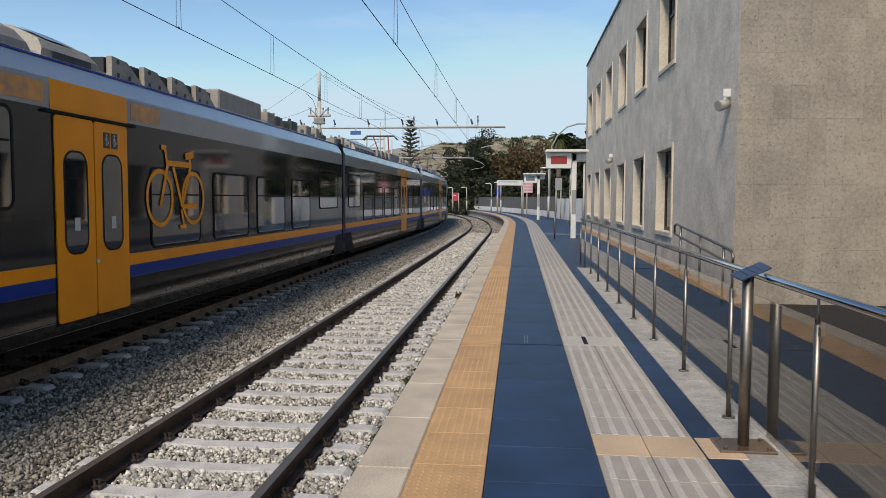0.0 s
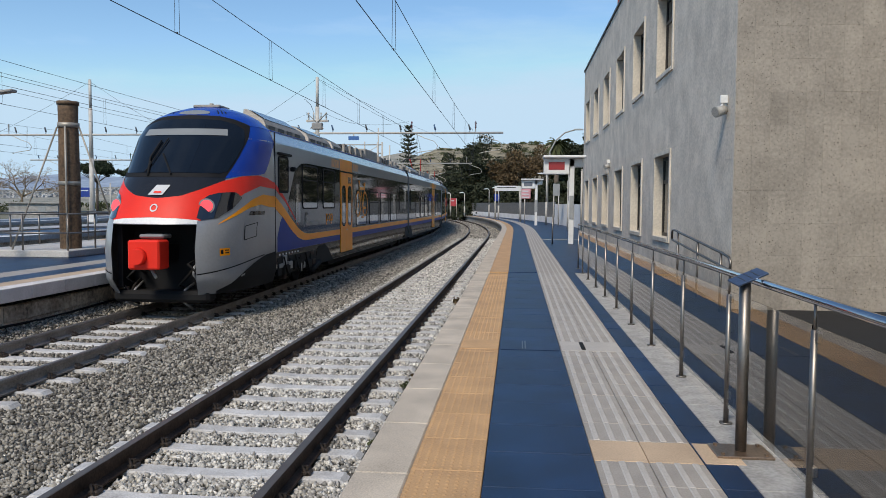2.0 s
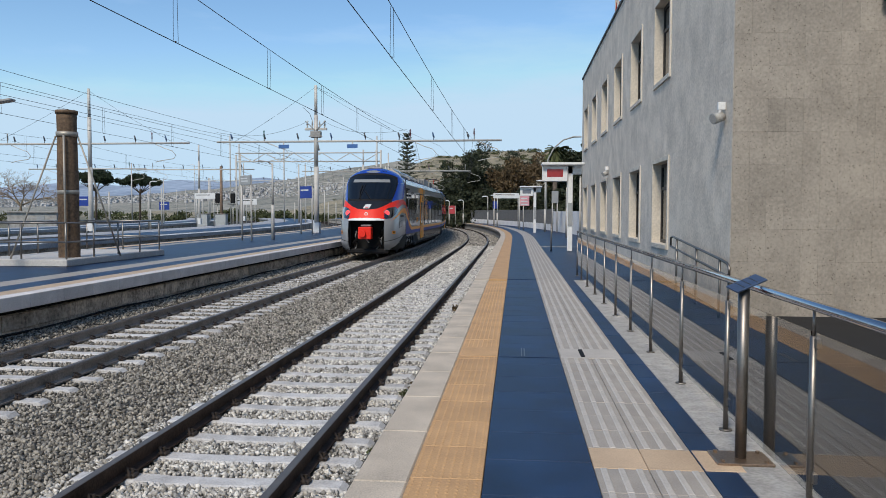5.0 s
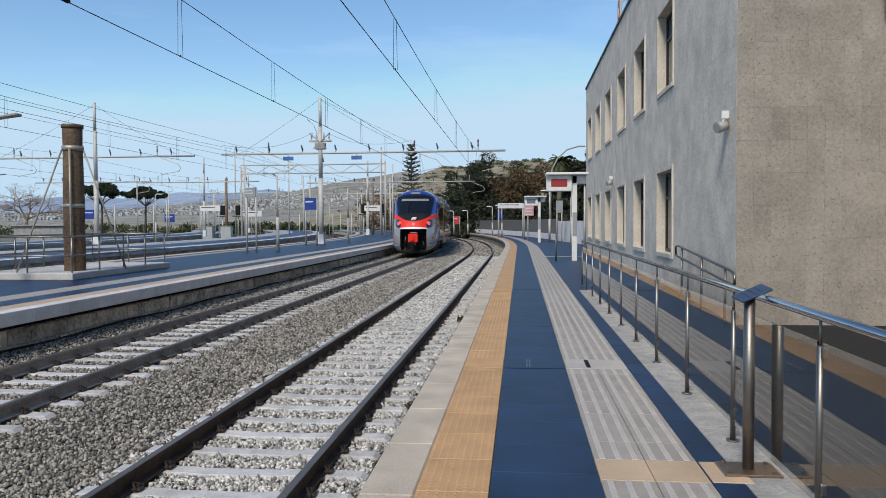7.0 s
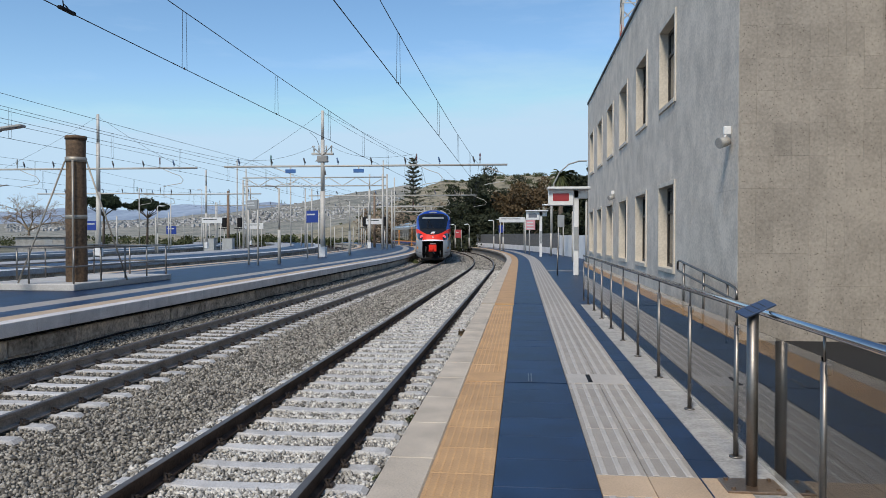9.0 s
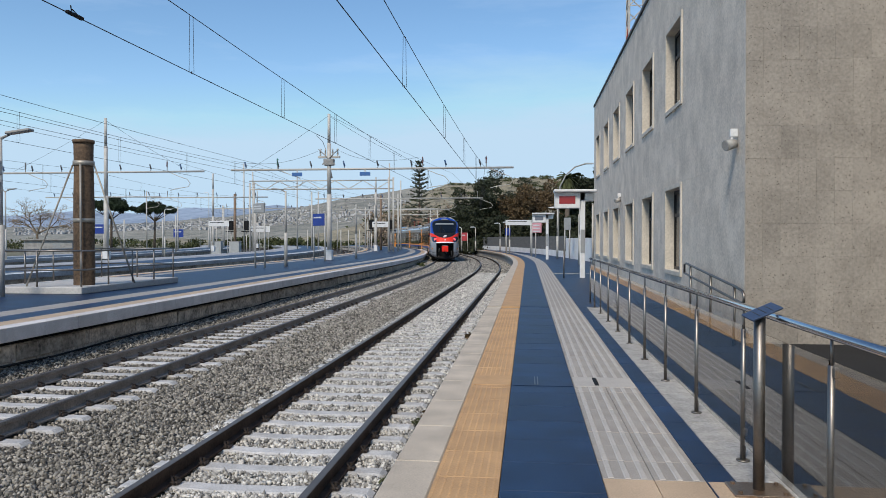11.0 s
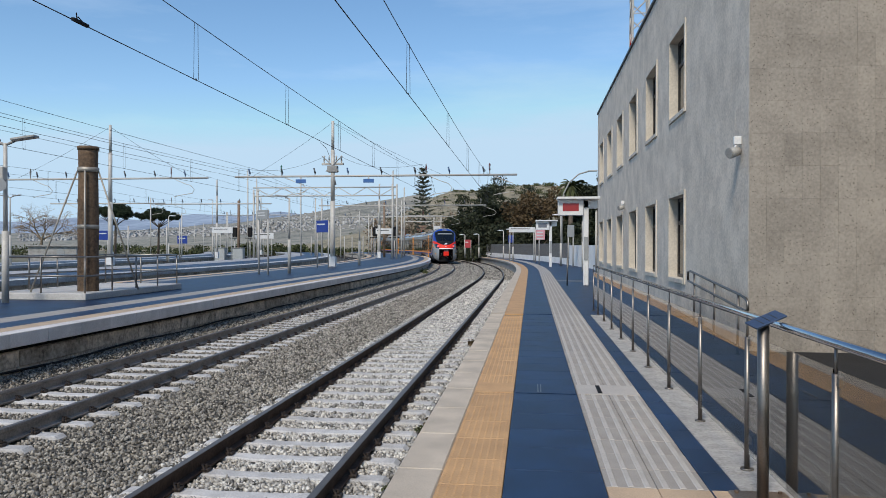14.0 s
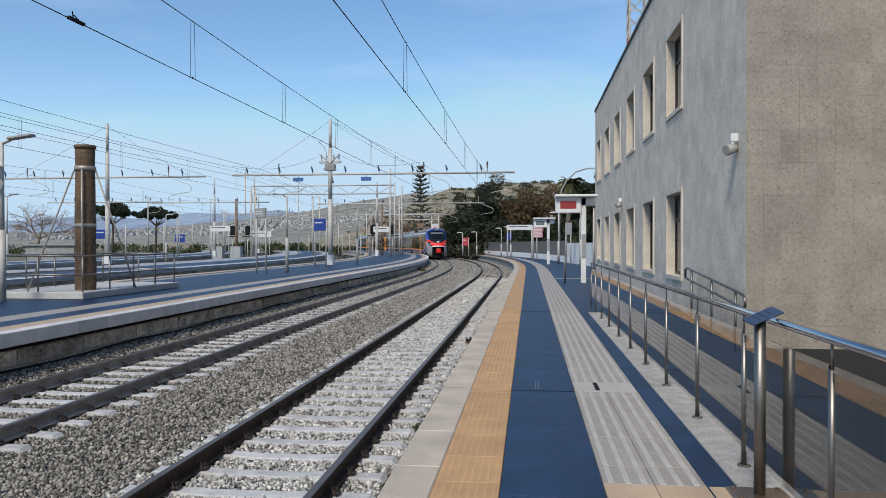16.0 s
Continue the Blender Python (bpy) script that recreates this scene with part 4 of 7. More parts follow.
def car_body(car, y0, y1, cab):
    """Body shell with its bands, between y0 and y1."""
    bm = B()
    prof = [(x, z) for z, x in SIDE] + [(-x, z) for z, x in SIDE[-2::-1]]
    ra = [bm.verts.new((x, y0, z)) for x, z in prof]
    rb = [bm.verts.new((x, y1, z)) for x, z in prof]
    for k in range(len(prof)):
        j = (k + 1) % len(prof)
        bm.faces.new((ra[k], ra[j], rb[j], rb[k]))
    bm.faces.new(ra)
    bm.faces.new(rb[::-1])
    part("body_shell", bm, M_TGREY, car, "silver-grey painted body shell")
    for sgn in (1, -1):
        ys = [y0 + (y1 - y0) * k / 40 for k in range(41)]
        if cab:
            dk = [y for y in ys if y > 0.95]
            dk = [0.92] + dk
            hi = lambda y: float(np.interp(y, [0.92, 1.2, 1.5, 1.9, 2.5], [2.0, 2.55, 2.88, 3.06, 3.10]))
            lo = lambda y: stripe_hi(y) + 0.005 if y > 0.92 else 1.99
        else:
            dk, hi, lo = ys, (lambda y: 3.10), (lambda y: 1.312)
        part("dark_side_panel", ribbon(B(), dk, lo, hi, 0.004, sgn, 2), M_TDARK, car, "anthracite gloss side panel")
        fine = [y0 + (y1 - y0) * k / 160 for k in range(161)]
        if cab:
            part("orange_stripe", ribbon(B(), fine, stripe_lo, stripe_hi, 0.008, sgn), M_TORANGE, car, "orange stripe rising towards the cab")
            part("red_stripe", ribbon(B(), [y for y in fine if y < 1.85], lambda y: float(np.interp(y, [0, 0.7, 1.85], [2.40, 2.14, 1.52])), lambda y: float(np.interp(y, [0, 0.7, 1.85], [2.52, 2.22, 1.525])), 0.007, sgn), M_TRED, car)
            part("blue_stripe", ribbon(B(), [y for y in fine if y > 0.02], lambda y: 0.99, lambda y: min(stripe_lo(y) - 0.003, 1.10 + 1.5 * y), 0.005, sgn), M_TNAVY, car)
        else:
            part("orange_stripe", ribbon(B(), ys, lambda y: 1.155, lambda y: 1.31, 0.008, sgn), M_TORANGE, car)
            part("blue_stripe", ribbon(B(), ys, lambda y: 0.99, lambda y: 1.152, 0.005, sgn), M_TNAVY, car)
        part("lower_panel", ribbon(B(), ys, lambda y: 0.46, lambda y: 0.987, 0.004, sgn, 3), M_TDARK, car)
        part("cantrail_band", ribbon(B(), ys, lambda y: 3.44, lambda y: 3.67, 0.005, sgn, 2), M_TBAND, car, "pale silver band below the roof")
        bm = B()
        box(bm, side_x(3.68) - 0.01, side_x(3.68) + 0.02, y0, y1, 3.675, 3.70)
        part("gutter", flip(bm, sgn), M_TBLUE, car)


def roof_fairing(car, y0, y1, h=0.42):
    """Sloping equipment cover with grille openings along its foot."""
    for sgn in (1, -1):
        bm = B()
        prof = [(1.12, 3.70), (1.10, 3.86), (1.02, 3.98), (0.62, 3.80 + h), (0.55, 3.80 + h), (0.55, 3.7)]
        ra = [bm.verts.new((x, y0 + 0.15 * (z - 3.7) / h, z)) for x, z in prof]
        rb = [bm.verts.new((x, y1 - 0.3 * (z - 3.7) / h, z)) for x, z in prof]
        for k in range(len(prof)):
            j = (k + 1) % len(prof)
            bm.faces.new((ra[k], ra[j], rb[j], rb[k]))
        bm.faces.new(ra)
        bm.faces.new(rb[::-1])
        r = part("roof_cover", flip(bm, sgn), M_TROOF, car, "beige sloping roof equipment cover")
        n = max(2, int((y1 - y0) / 0.8))
        for k in range(n):
            a = y0 + 0.25 + k * (y1 - y0 - 0.6) / n
            bm = B()
            box(bm, 1.08, 1.125, a, a + 0.42, 3.74, 3.85)
            part("grille", flip(bm, sgn), M_TROOFD, r)
        bm = B()
        vs = [bm.verts.new(p) for p in ((1.005, y0 + 0.3, 3.995), (1.005, y1 - 0.5, 3.995), (0.645, y1 - 0.5, 3.797 + h), (0.645, y0 + 0.3, 3.797 + h))]
        bm.faces.new(vs)
        bmesh.ops.translate(bm, verts=bm.verts, vec=(0.006, 0, 0.008))
        part("top_panel", flip(bm, sgn), M_TPANEL, r)


def roof_gussets(car, y0, n, step=0.92):
    for sgn in (1, -1):
        for k in range(n):
            y = y0 + k * step
            bm = B()
            pts = [(y, 3.69), (y + 0.9, 3.69), (y + 0.86, 3.76), (y + 0.42, 4.02), (y, 4.04)]
            a = [bm.verts.new((1.12, p, z)) for p, z in pts]
            b = [bm.verts.new((1.04, p, z)) for p, z in pts]
            bm.faces.new(a)
            bm.faces.new(b[::-1])
            for i in range(5):
                bm.faces.new((a[i], b[i], b[(i + 1) % 5], a[(i + 1) % 5]))
            for q, z in ((0.16, 3.80), (0.48, 3.80), (0.16, 3.98)):
                tube(bm, (1.10, y + q, z), (1.13, y + q, z), 0.035, seg=8, mi=1)
            part("gusset", flip(bm, sgn), [M_TROOF, M_TROOFD], car)
    bm = B()
    box(bm, -1.0, 1.0, y0, y0 + n * step, 3.72, 4.03)
    part("resistor_bank", bm, M_TROOFD, car)


def roof_box(car, y0, y1, z1=4.15, hw=1.0, material=None, name="roof_box"):
    bm = B()
    box(bm, -hw, hw, y0, y1, 3.72, z1, bevel=0.03)
    part(name, bm, material or M_TROOF, car)


def roof_clutter(car, y0, y1, seed):
    rng = random.Random(seed)
    y = y0
    while y < y1:
        l = rng.uniform(0.2, 0.5)
        bm = B()
        h = rng.uniform(0.12, 0.34)
        box(bm, rng.uniform(0.5, 0.7), 1.05, y, y + l, 3.70, 3.72 + h, bevel=0.02)
        tube(bm, (0.9, y + l * 0.5, 3.7 + h), (0.9, y + l * 0.5, 3.80 + h), 0.04, seg=8)
        part("roof_unit", bm, rng.choice((M_TROOF, M_TROOFD, M_TROOF)), car)
        y += l + rng.uniform(0.1, 0.4)


# nose: outline from above is a rounded wedge whose length falls with height
def nose_len(z):
    return float(np.interp(z, [0.35, 0.63, 1.2, 1.7, 2.03, 2.3, 2.55, 3.86, 4.02, 4.13, 4.20], [2.85, 3.05, 3.1, 3.0, 2.8, 2.62, 2.42, 1.18, 0.85, 0.5, 0.1]))


def nose_hw(z):
    return float(np.interp(z, [0.35, 0.62, 3.0, 3.42, 3.70, 3.90, 4.02, 4.13, 4.20], [1.33, HW, HW, 1.39, 1.27, 1.04, 0.82, 0.50, 0.1]))


def nose_pt(u, z, out=0.0):
    th = u * math.pi / 2
    e = 0.78
    ey = float(np.interp(z, [1.6, 2.7], [0.46, 0.78]))
    x, y = nose_hw(z) * math.sin(th) ** e, -nose_len(z) * max(0.0, math.cos(th)) ** ey
    p = Vector((x, y, z))
    if out:
        n = Vector((math.sin(th) * 1.0, -math.cos(th) * 0.9, 0.25 + 0.55 * max(0, z - 2.2) / 1.6)).normalized()
        p += n * out
    return p


def patch(bm, us, lo, hi, out, sgn, nz=8):
    g = []
    for u in us:
        a, b = lo(u), hi(u)
        col = []
        for k in range(nz + 1):
            p = nose_pt(u, a + (b - a) * k / nz, out)
            col.append(bm.verts.new((p.x * sgn, p.y, p.z)))
        g.append(col)
    for p, q in zip(g, g[1:]):
        for k in range(nz):
            f = bm.faces.new((p[k], q[k], q[k + 1], p[k + 1]))
            f.smooth = True
    return bm


def lerp(*kv):
    xs, ys = kv[::2], kv[1::2]
    return lambda u: float(np.interp(u, xs, ys))


def span(a, b, n):
    return [a + (b - a) * k / n for k in range(n + 1)]


RED_LO = lerp(0, 1.81, 0.20, 1.79, 0.36, 1.75, 0.52, 1.98, 0.70, 2.28, 0.85, 2.44, 1, 2.40)
RED_HI = lerp(0, 2.17, 0.15, 2.22, 0.30, 2.36, 0.45, 2.51, 0.62, 2.62, 0.8, 2.66, 0.92, 2.62, 1, 2.53)
SIDE_LO = lerp(0.46, 2.56, 0.62, 2.63, 0.8, 2.67, 0.88, 2.72, 1.0, 3.40)
EDGE = lerp(0.46, 2.57, 0.52, 2.90, 0.59, 3.32, 0.66, 3.70, 0.70, 3.74)
TOP = lerp(0, 3.90, 0.3, 3.88, 0.5, 3.82, 0.62, 3.74, 0.66, 3.70, 1, 3.70)


def build_nose(car):
    # shell, left open at the coupler
    bm = B()
    us = span(0, 0.33, 6) + span(0.33, 1.0, 22)[1:]
    zs = [0.35, 0.45, 0.62, 0.9, 1.2, 1.45, 1.68, 1.85, 2.03, 2.2, 2.4, 2.6, 2.9, 3.2, 3.42, 3.6, 3.75, 3.90, 4.02, 4.13, 4.20]
    for sgn in (1, -1):
        g = [[bm.verts.new((nose_pt(u, z).x * sgn, nose_pt(u, z).y, z)) for z in zs] for u in us]
        for i in range(len(us) - 1):
            for k in range(len(zs) - 1):
                if us[i + 1] <= 0.331 and zs[k + 1] <= 1.69:
                    continue
                f = bm.faces.new((g[i][k], g[i + 1][k], g[i + 1][k + 1], g[i][k + 1]))
                f.smooth = True
    bmesh.ops.remove_doubles(bm, verts=bm.verts, dist=0.0005)
    part("nose_shell", bm, M_TGREY, car, "silver-grey streamlined cab nose")
    def both(name, us, lo, hi, out, material, nz=8, label="", parent=None):
        for sgn in (1, -1):
            bm = patch(B(), us, lo, hi, out, sgn, nz)
            if sgn < 0 and us[0] > 0.01:
                o = part(name, bm, material, parent or car, label)
            else:
                if us[0] <= 0.01:
                    if sgn > 0:
                        keep = bm
                        continue
                    tmp = bpy.data.meshes.new("tmp")
                    bm.to_mesh(tmp)
                    bm.free()
                    keep.from_mesh(tmp)
                    bpy.data.meshes.remove(tmp)
                    bmesh.ops.remove_doubles(keep, verts=keep.verts, dist=0.0005)
                    o = part(name, keep, material, parent or car, label)
                else:
                    o = part(name, bm, material, parent or car, label)
        return o
    both("nose_blue_panel", span(0, 1, 44), TOP, lambda u: 4.195, 0.006, M_TBLUE, 10, "deep blue cab roof panel")
    both("nose_blue_side", span(0.46, 1, 30), SIDE_LO, lambda u: min(EDGE(u), 3.71), 0.006, M_TBLUE, 12, "deep blue cab side panel")
    both("nose_red_panel", span(0, 1, 40), RED_LO, RED_HI, 0.007, M_TRED, 6, "red band round the nose")
    both("nose_white_line", span(0, 0.33, 8), lambda u: 1.69, lambda u: RED_LO(u) - 0.002, 0.006, M_WHITE, 2)
    both("bonnet_panel", span(0, 0.47, 22), lambda u: RED_HI(u) + 0.004, lambda u: max(RED_HI(u) + 0.02, 2.60), 0.006, M_TDARK, 5, "black bonnet panel below the windscreen")
    both("windscreen_surround", span(0, 0.66, 30), lambda u: max(RED_HI(u) + 0.01, 2.58) if u < 0.46 else EDGE(u), TOP, 0.010, M_BLACK, 12, "black windscreen surround")
    both("windscreen", span(0, 0.56, 22), lambda u: 2.66 if u < 0.42 else max(2.66, EDGE(u) + 0.12), lerp(0, 3.80, 0.3, 3.78, 0.46, 3.70, 0.56, 3.60), 0.018, M_TSCREEN, 12, "dark cab windscreen")
    both("destination_display", span(0, 0.37, 10), lambda u: 3.44, lambda u: 3.58, 0.024, M_DISPLAY, 2, "unlit pale destination display")
    both("nose_orange_stripe", span(0.52, 1.0, 24), lerp(0.52, 1.68, 0.66, 1.82, 0.80, 1.99, 0.9, 2.06, 1, 1.99), lerp(0.52, 1.685, 0.66, 1.90, 0.80, 2.16, 0.9, 2.27, 1, 2.24), 0.008, M_TORANGE, 3)
    both("lip_crease", span(0.335, 0.97, 22), lambda u: 0.70 + 0.30 * u * u, lambda u: 0.722 + 0.30 * u * u, 0.006, M_BLACK, 1)
    # black sheet over the shell's foot paints the shadow under the nose
    both("underside_shade", span(0.50, 1.0, 20), lambda u: 0.34, lambda u: float(np.interp(u, [0.50, 0.65, 0.80, 1.0], [0.40, 0.52, 0.74, 1.02])), 0.02, M_BLACK, 3)
    both("nose_lip", span(0.335, 0.80, 20), lambda u: 0.40 + 0.06 * u, lambda u: 0.695 + 0.30 * u * u, 0.016, M_TGREY, 4, "pale silver lip below the nose")
    for sgn in (1, -1):
        hl = part("headlight", patch(B(), span(0.315, 0.68, 16), lerp(0.315, 1.80, 0.36, 1.76, 0.5, 1.80, 0.62, 1.98, 0.68, 2.16), lerp(0.315, 2.12, 0.36, 2.22, 0.45, 2.28, 0.6, 2.30, 0.68, 2.20), 0.014, sgn, 4), M_TWIN, car, "black headlight housing")
        c = nose_pt(0.372, 2.02, 0.016)
        n = Vector((0.42 * sgn, -0.9, 0.2)).normalized()
        c.x *= sgn
        bm = tube(B(), c, c + n * 0.012, 0.148, seg=22)
        part("lamp_ring", bm, M_DIM, hl)
        bm = B()
        tube(bm, c + n * 0.01, c + n * 0.022, 0.115, seg=20)
        part("tail_lamp", bm, M_LAMP, hl, "lit red tail lamp")
        bm = patch(B(), span(0.80, 0.91, 6), lambda u: 1.36 + 0.5 * (u - 0.8), lambda u: 1.62 + 0.5 * (u - 0.8), 0.012, sgn, 3)
        part("hatch", bm, M_TGREY, car)
        bm = patch(B(), span(0.793, 0.917, 6), lambda u: 1.345 + 0.5 * (u - 0.8), lambda u: 1.635 + 0.5 * (u - 0.8), 0.007, sgn, 3)
        part("hatch_seal", bm, M_BLACK, car)
        bm = patch(B(), span(0.55, 0.65, 4), lambda u: 1.08, lambda u: 1.22, 0.010, sgn, 2)
        ws2 = part("warning_plate", bm, M_TORANGE, car, "orange warning plate with a triangle")
        bm = patch(B(), span(0.56, 0.585, 2), lambda u: 1.11, lambda u: 1.19, 0.014, sgn, 1)
        part("warning_mark", bm, M_BLACK, ws2)
        bm = patch(B(), span(0.60, 0.64, 2), lambda u: 1.17, lambda u: 1.19, 0.014, sgn, 1)
        part("warning_mark", bm, M_BLACK, ws2)
        bm = patch(B(), span(0.60, 0.64, 2), lambda u: 1.12, lambda u: 1.14, 0.014, sgn, 1)
        part("warning_mark", bm, M_BLACK, ws2)
        bm = patch(B(), span(0.81, 0.95, 6), lambda u: 1.84, lambda u: 1.92, 0.009, sgn, 1)
        part("number_bar", bm, M_TDARK, car, "dark bar where the running number stands")
        for k in range(3):
            bm = patch(B(), span(0.28 + 0.06 * k, 0.30 + 0.06 * k, 2), lambda u: 3.95, lambda u: 4.04, 0.010, sgn, 2)
            part("roof_slot", bm, M_BLACK, car)
    # emblem: slanted pale shape with a dark cut, and a ring below
    bm = B()
    for a, b, z0, z1 in ((-0.17, 0.19, 2.29, 2.40),):
        p = [nose_pt(0.0001, 2.23, 0.012), nose_pt(0.0001, 2.42, 0.012)]
        vs = [bm.verts.new(q) for q in ((-0.19, p[0].y + 0.02, p[0].z), (0.10, p[0].y + 0.012, p[0].z), (0.20, p[1].y + 0.02, p[1].z), (-0.07, p[1].y + 0.012, p[1].z))]
        bm.faces.new(vs)
        bmesh.ops.translate(bm, verts=bm.verts, vec=(0, -0.03, 0))
    em = part("emblem", bm, M_MARK, car, "pale slanted emblem")
    bm = B()
    for a, b, z in ((-0.08, 0.06, 2.27),):
        y = nose_pt(0.0001, z, 0.012).y - 0.034
        bm.faces.new([bm.verts.new(q) for q in ((a, y, z), (b, y, z), (b + 0.02, y + 0.012, z + 0.035), (a + 0.02, y + 0.012, z + 0.035))])
    part("emblem_stripe", bm, M_TRED, em)
    bm = B()
    c = nose_pt(0.0001, 1.99, 0.0)
    for k in range(20):
        a, b = 2 * math.pi * k / 20, 2 * math.pi * (k + 1) / 20
        q = [(0.075 * math.cos(a), 0.075 * math.sin(a)), (0.075 * math.cos(b), 0.075 * math.sin(b)), (0.05 * math.cos(b), 0.05 * math.sin(b)), (0.05 * math.cos(a), 0.05 * math.sin(a))]
        bm.faces.new([bm.verts.new((x, c.y - 0.02 + 0.55 * z, c.z + z)) for x, z in q])
    part("badge", bm, M_MARK, car)
    # roof lamp, wipers, aerial
    both("roof_lamp", span(0, 0.17, 8), lambda u: 3.915 + 1.2 * u * u, lambda u: 4.035 - 1.6 * u * u, 0.012, M_DISPLAY, 4, "pale oval top lamp glass")
    bm = B()
    polytube(bm, [nose_pt(0.1, 2.60, 0.03), nose_pt(0.14, 2.95, 0.05), nose_pt(0.11, 3.30, 0.05)], 0.022, 6)
    tube(bm, nose_pt(0.13, 2.66, 0.05), nose_pt(0.06, 3.35, 0.05), 0.013, seg=5)
    for v in bm.verts:
        v.co.x = -v.co.x
    tube(bm, nose_pt(0.03, 2.62, 0.04), nose_pt(0.10, 3.0, 0.05).lerp(Vector((-0.25, nose_pt(0.1, 3.0, 0.05).y, 3.05)), 0.9), 0.02, seg=6)
    part("wiper", bm, M_BLACK, car)
    bm = B()
    box(bm, -0.3, 0.3, -0.35, 0.25, 4.15, 4.22, bevel=0.02)
    tube(bm, (0, -0.05, 4.22), (0, -0.05, 4.28), 0.05, seg=8)
    part("roof_aerial", bm, M_TROOF, car)
    # coupler bay
    bm = B()
    box(bm, -0.86, 0.86, -2.15, -0.2, 0.36, 1.72)
    part("coupler_bay", bm, M_BLACK, car)
    cp = part("coupler", box(B(), -0.30, 0.30, -3.28, -2.85, 0.86, 1.40, bevel=0.03), M_TRED, car, "bright red coupler cover")
    part("coupler_knob", tube(B(), (-0.08, -3.40, 1.10), (-0.08, -3.27, 1.10), 0.14, 0.16, seg=18), M_TRED, cp)
    part("coupler_shank", box(B(), -0.16, 0.16, -2.86, -2.1, 0.95, 1.30, bevel=0.03), M_BOGIE, cp)
    part("coupler_hook", tube(B(), (0.02, -3.05, 0.90), (0.16, -3.10, 0.70), 0.03, seg=8), M_DIM, cp)
    part("coupler_top", box(B(), -0.22, 0.25, -3.0, -2.6, 1.42, 1.50, bevel=0.03), M_DIM, cp)
    rng = random.Random(8)
    for k in range(12):
        bm = B()
        x = rng.choice((-1, 1)) * rng.uniform(0.36, 0.78)
        z = rng.uniform(0.5, 1.5)
        polytube(bm, [(x, -2.12, z), (x + rng.uniform(-.1, .1), -2.5, z - 0.1), (x + rng.uniform(-.2, .2), -2.55, z - rng.uniform(0.2, 0.4)), (x, -2.2, z - 0.5)], 0.025, 6)
        part("hose", bm, rng.choice((M_BOGIE, M_BLACK, M_BOGIE, M_DIM)), car)
    for sgn in (1, -1):
        part("bay_side", box(B(), sgn * 0.80 - 0.05, sgn * 0.80 + 0.05, -2.6, -2.1, 0.46, 1.66), M_BLACK, car)
    bm = B()
    box(bm, -0.95, 0.95, -2.62, -2.2, 0.18, 0.40, bevel=0.06)
    part("rail_guard", bm, M_BLACK, car)


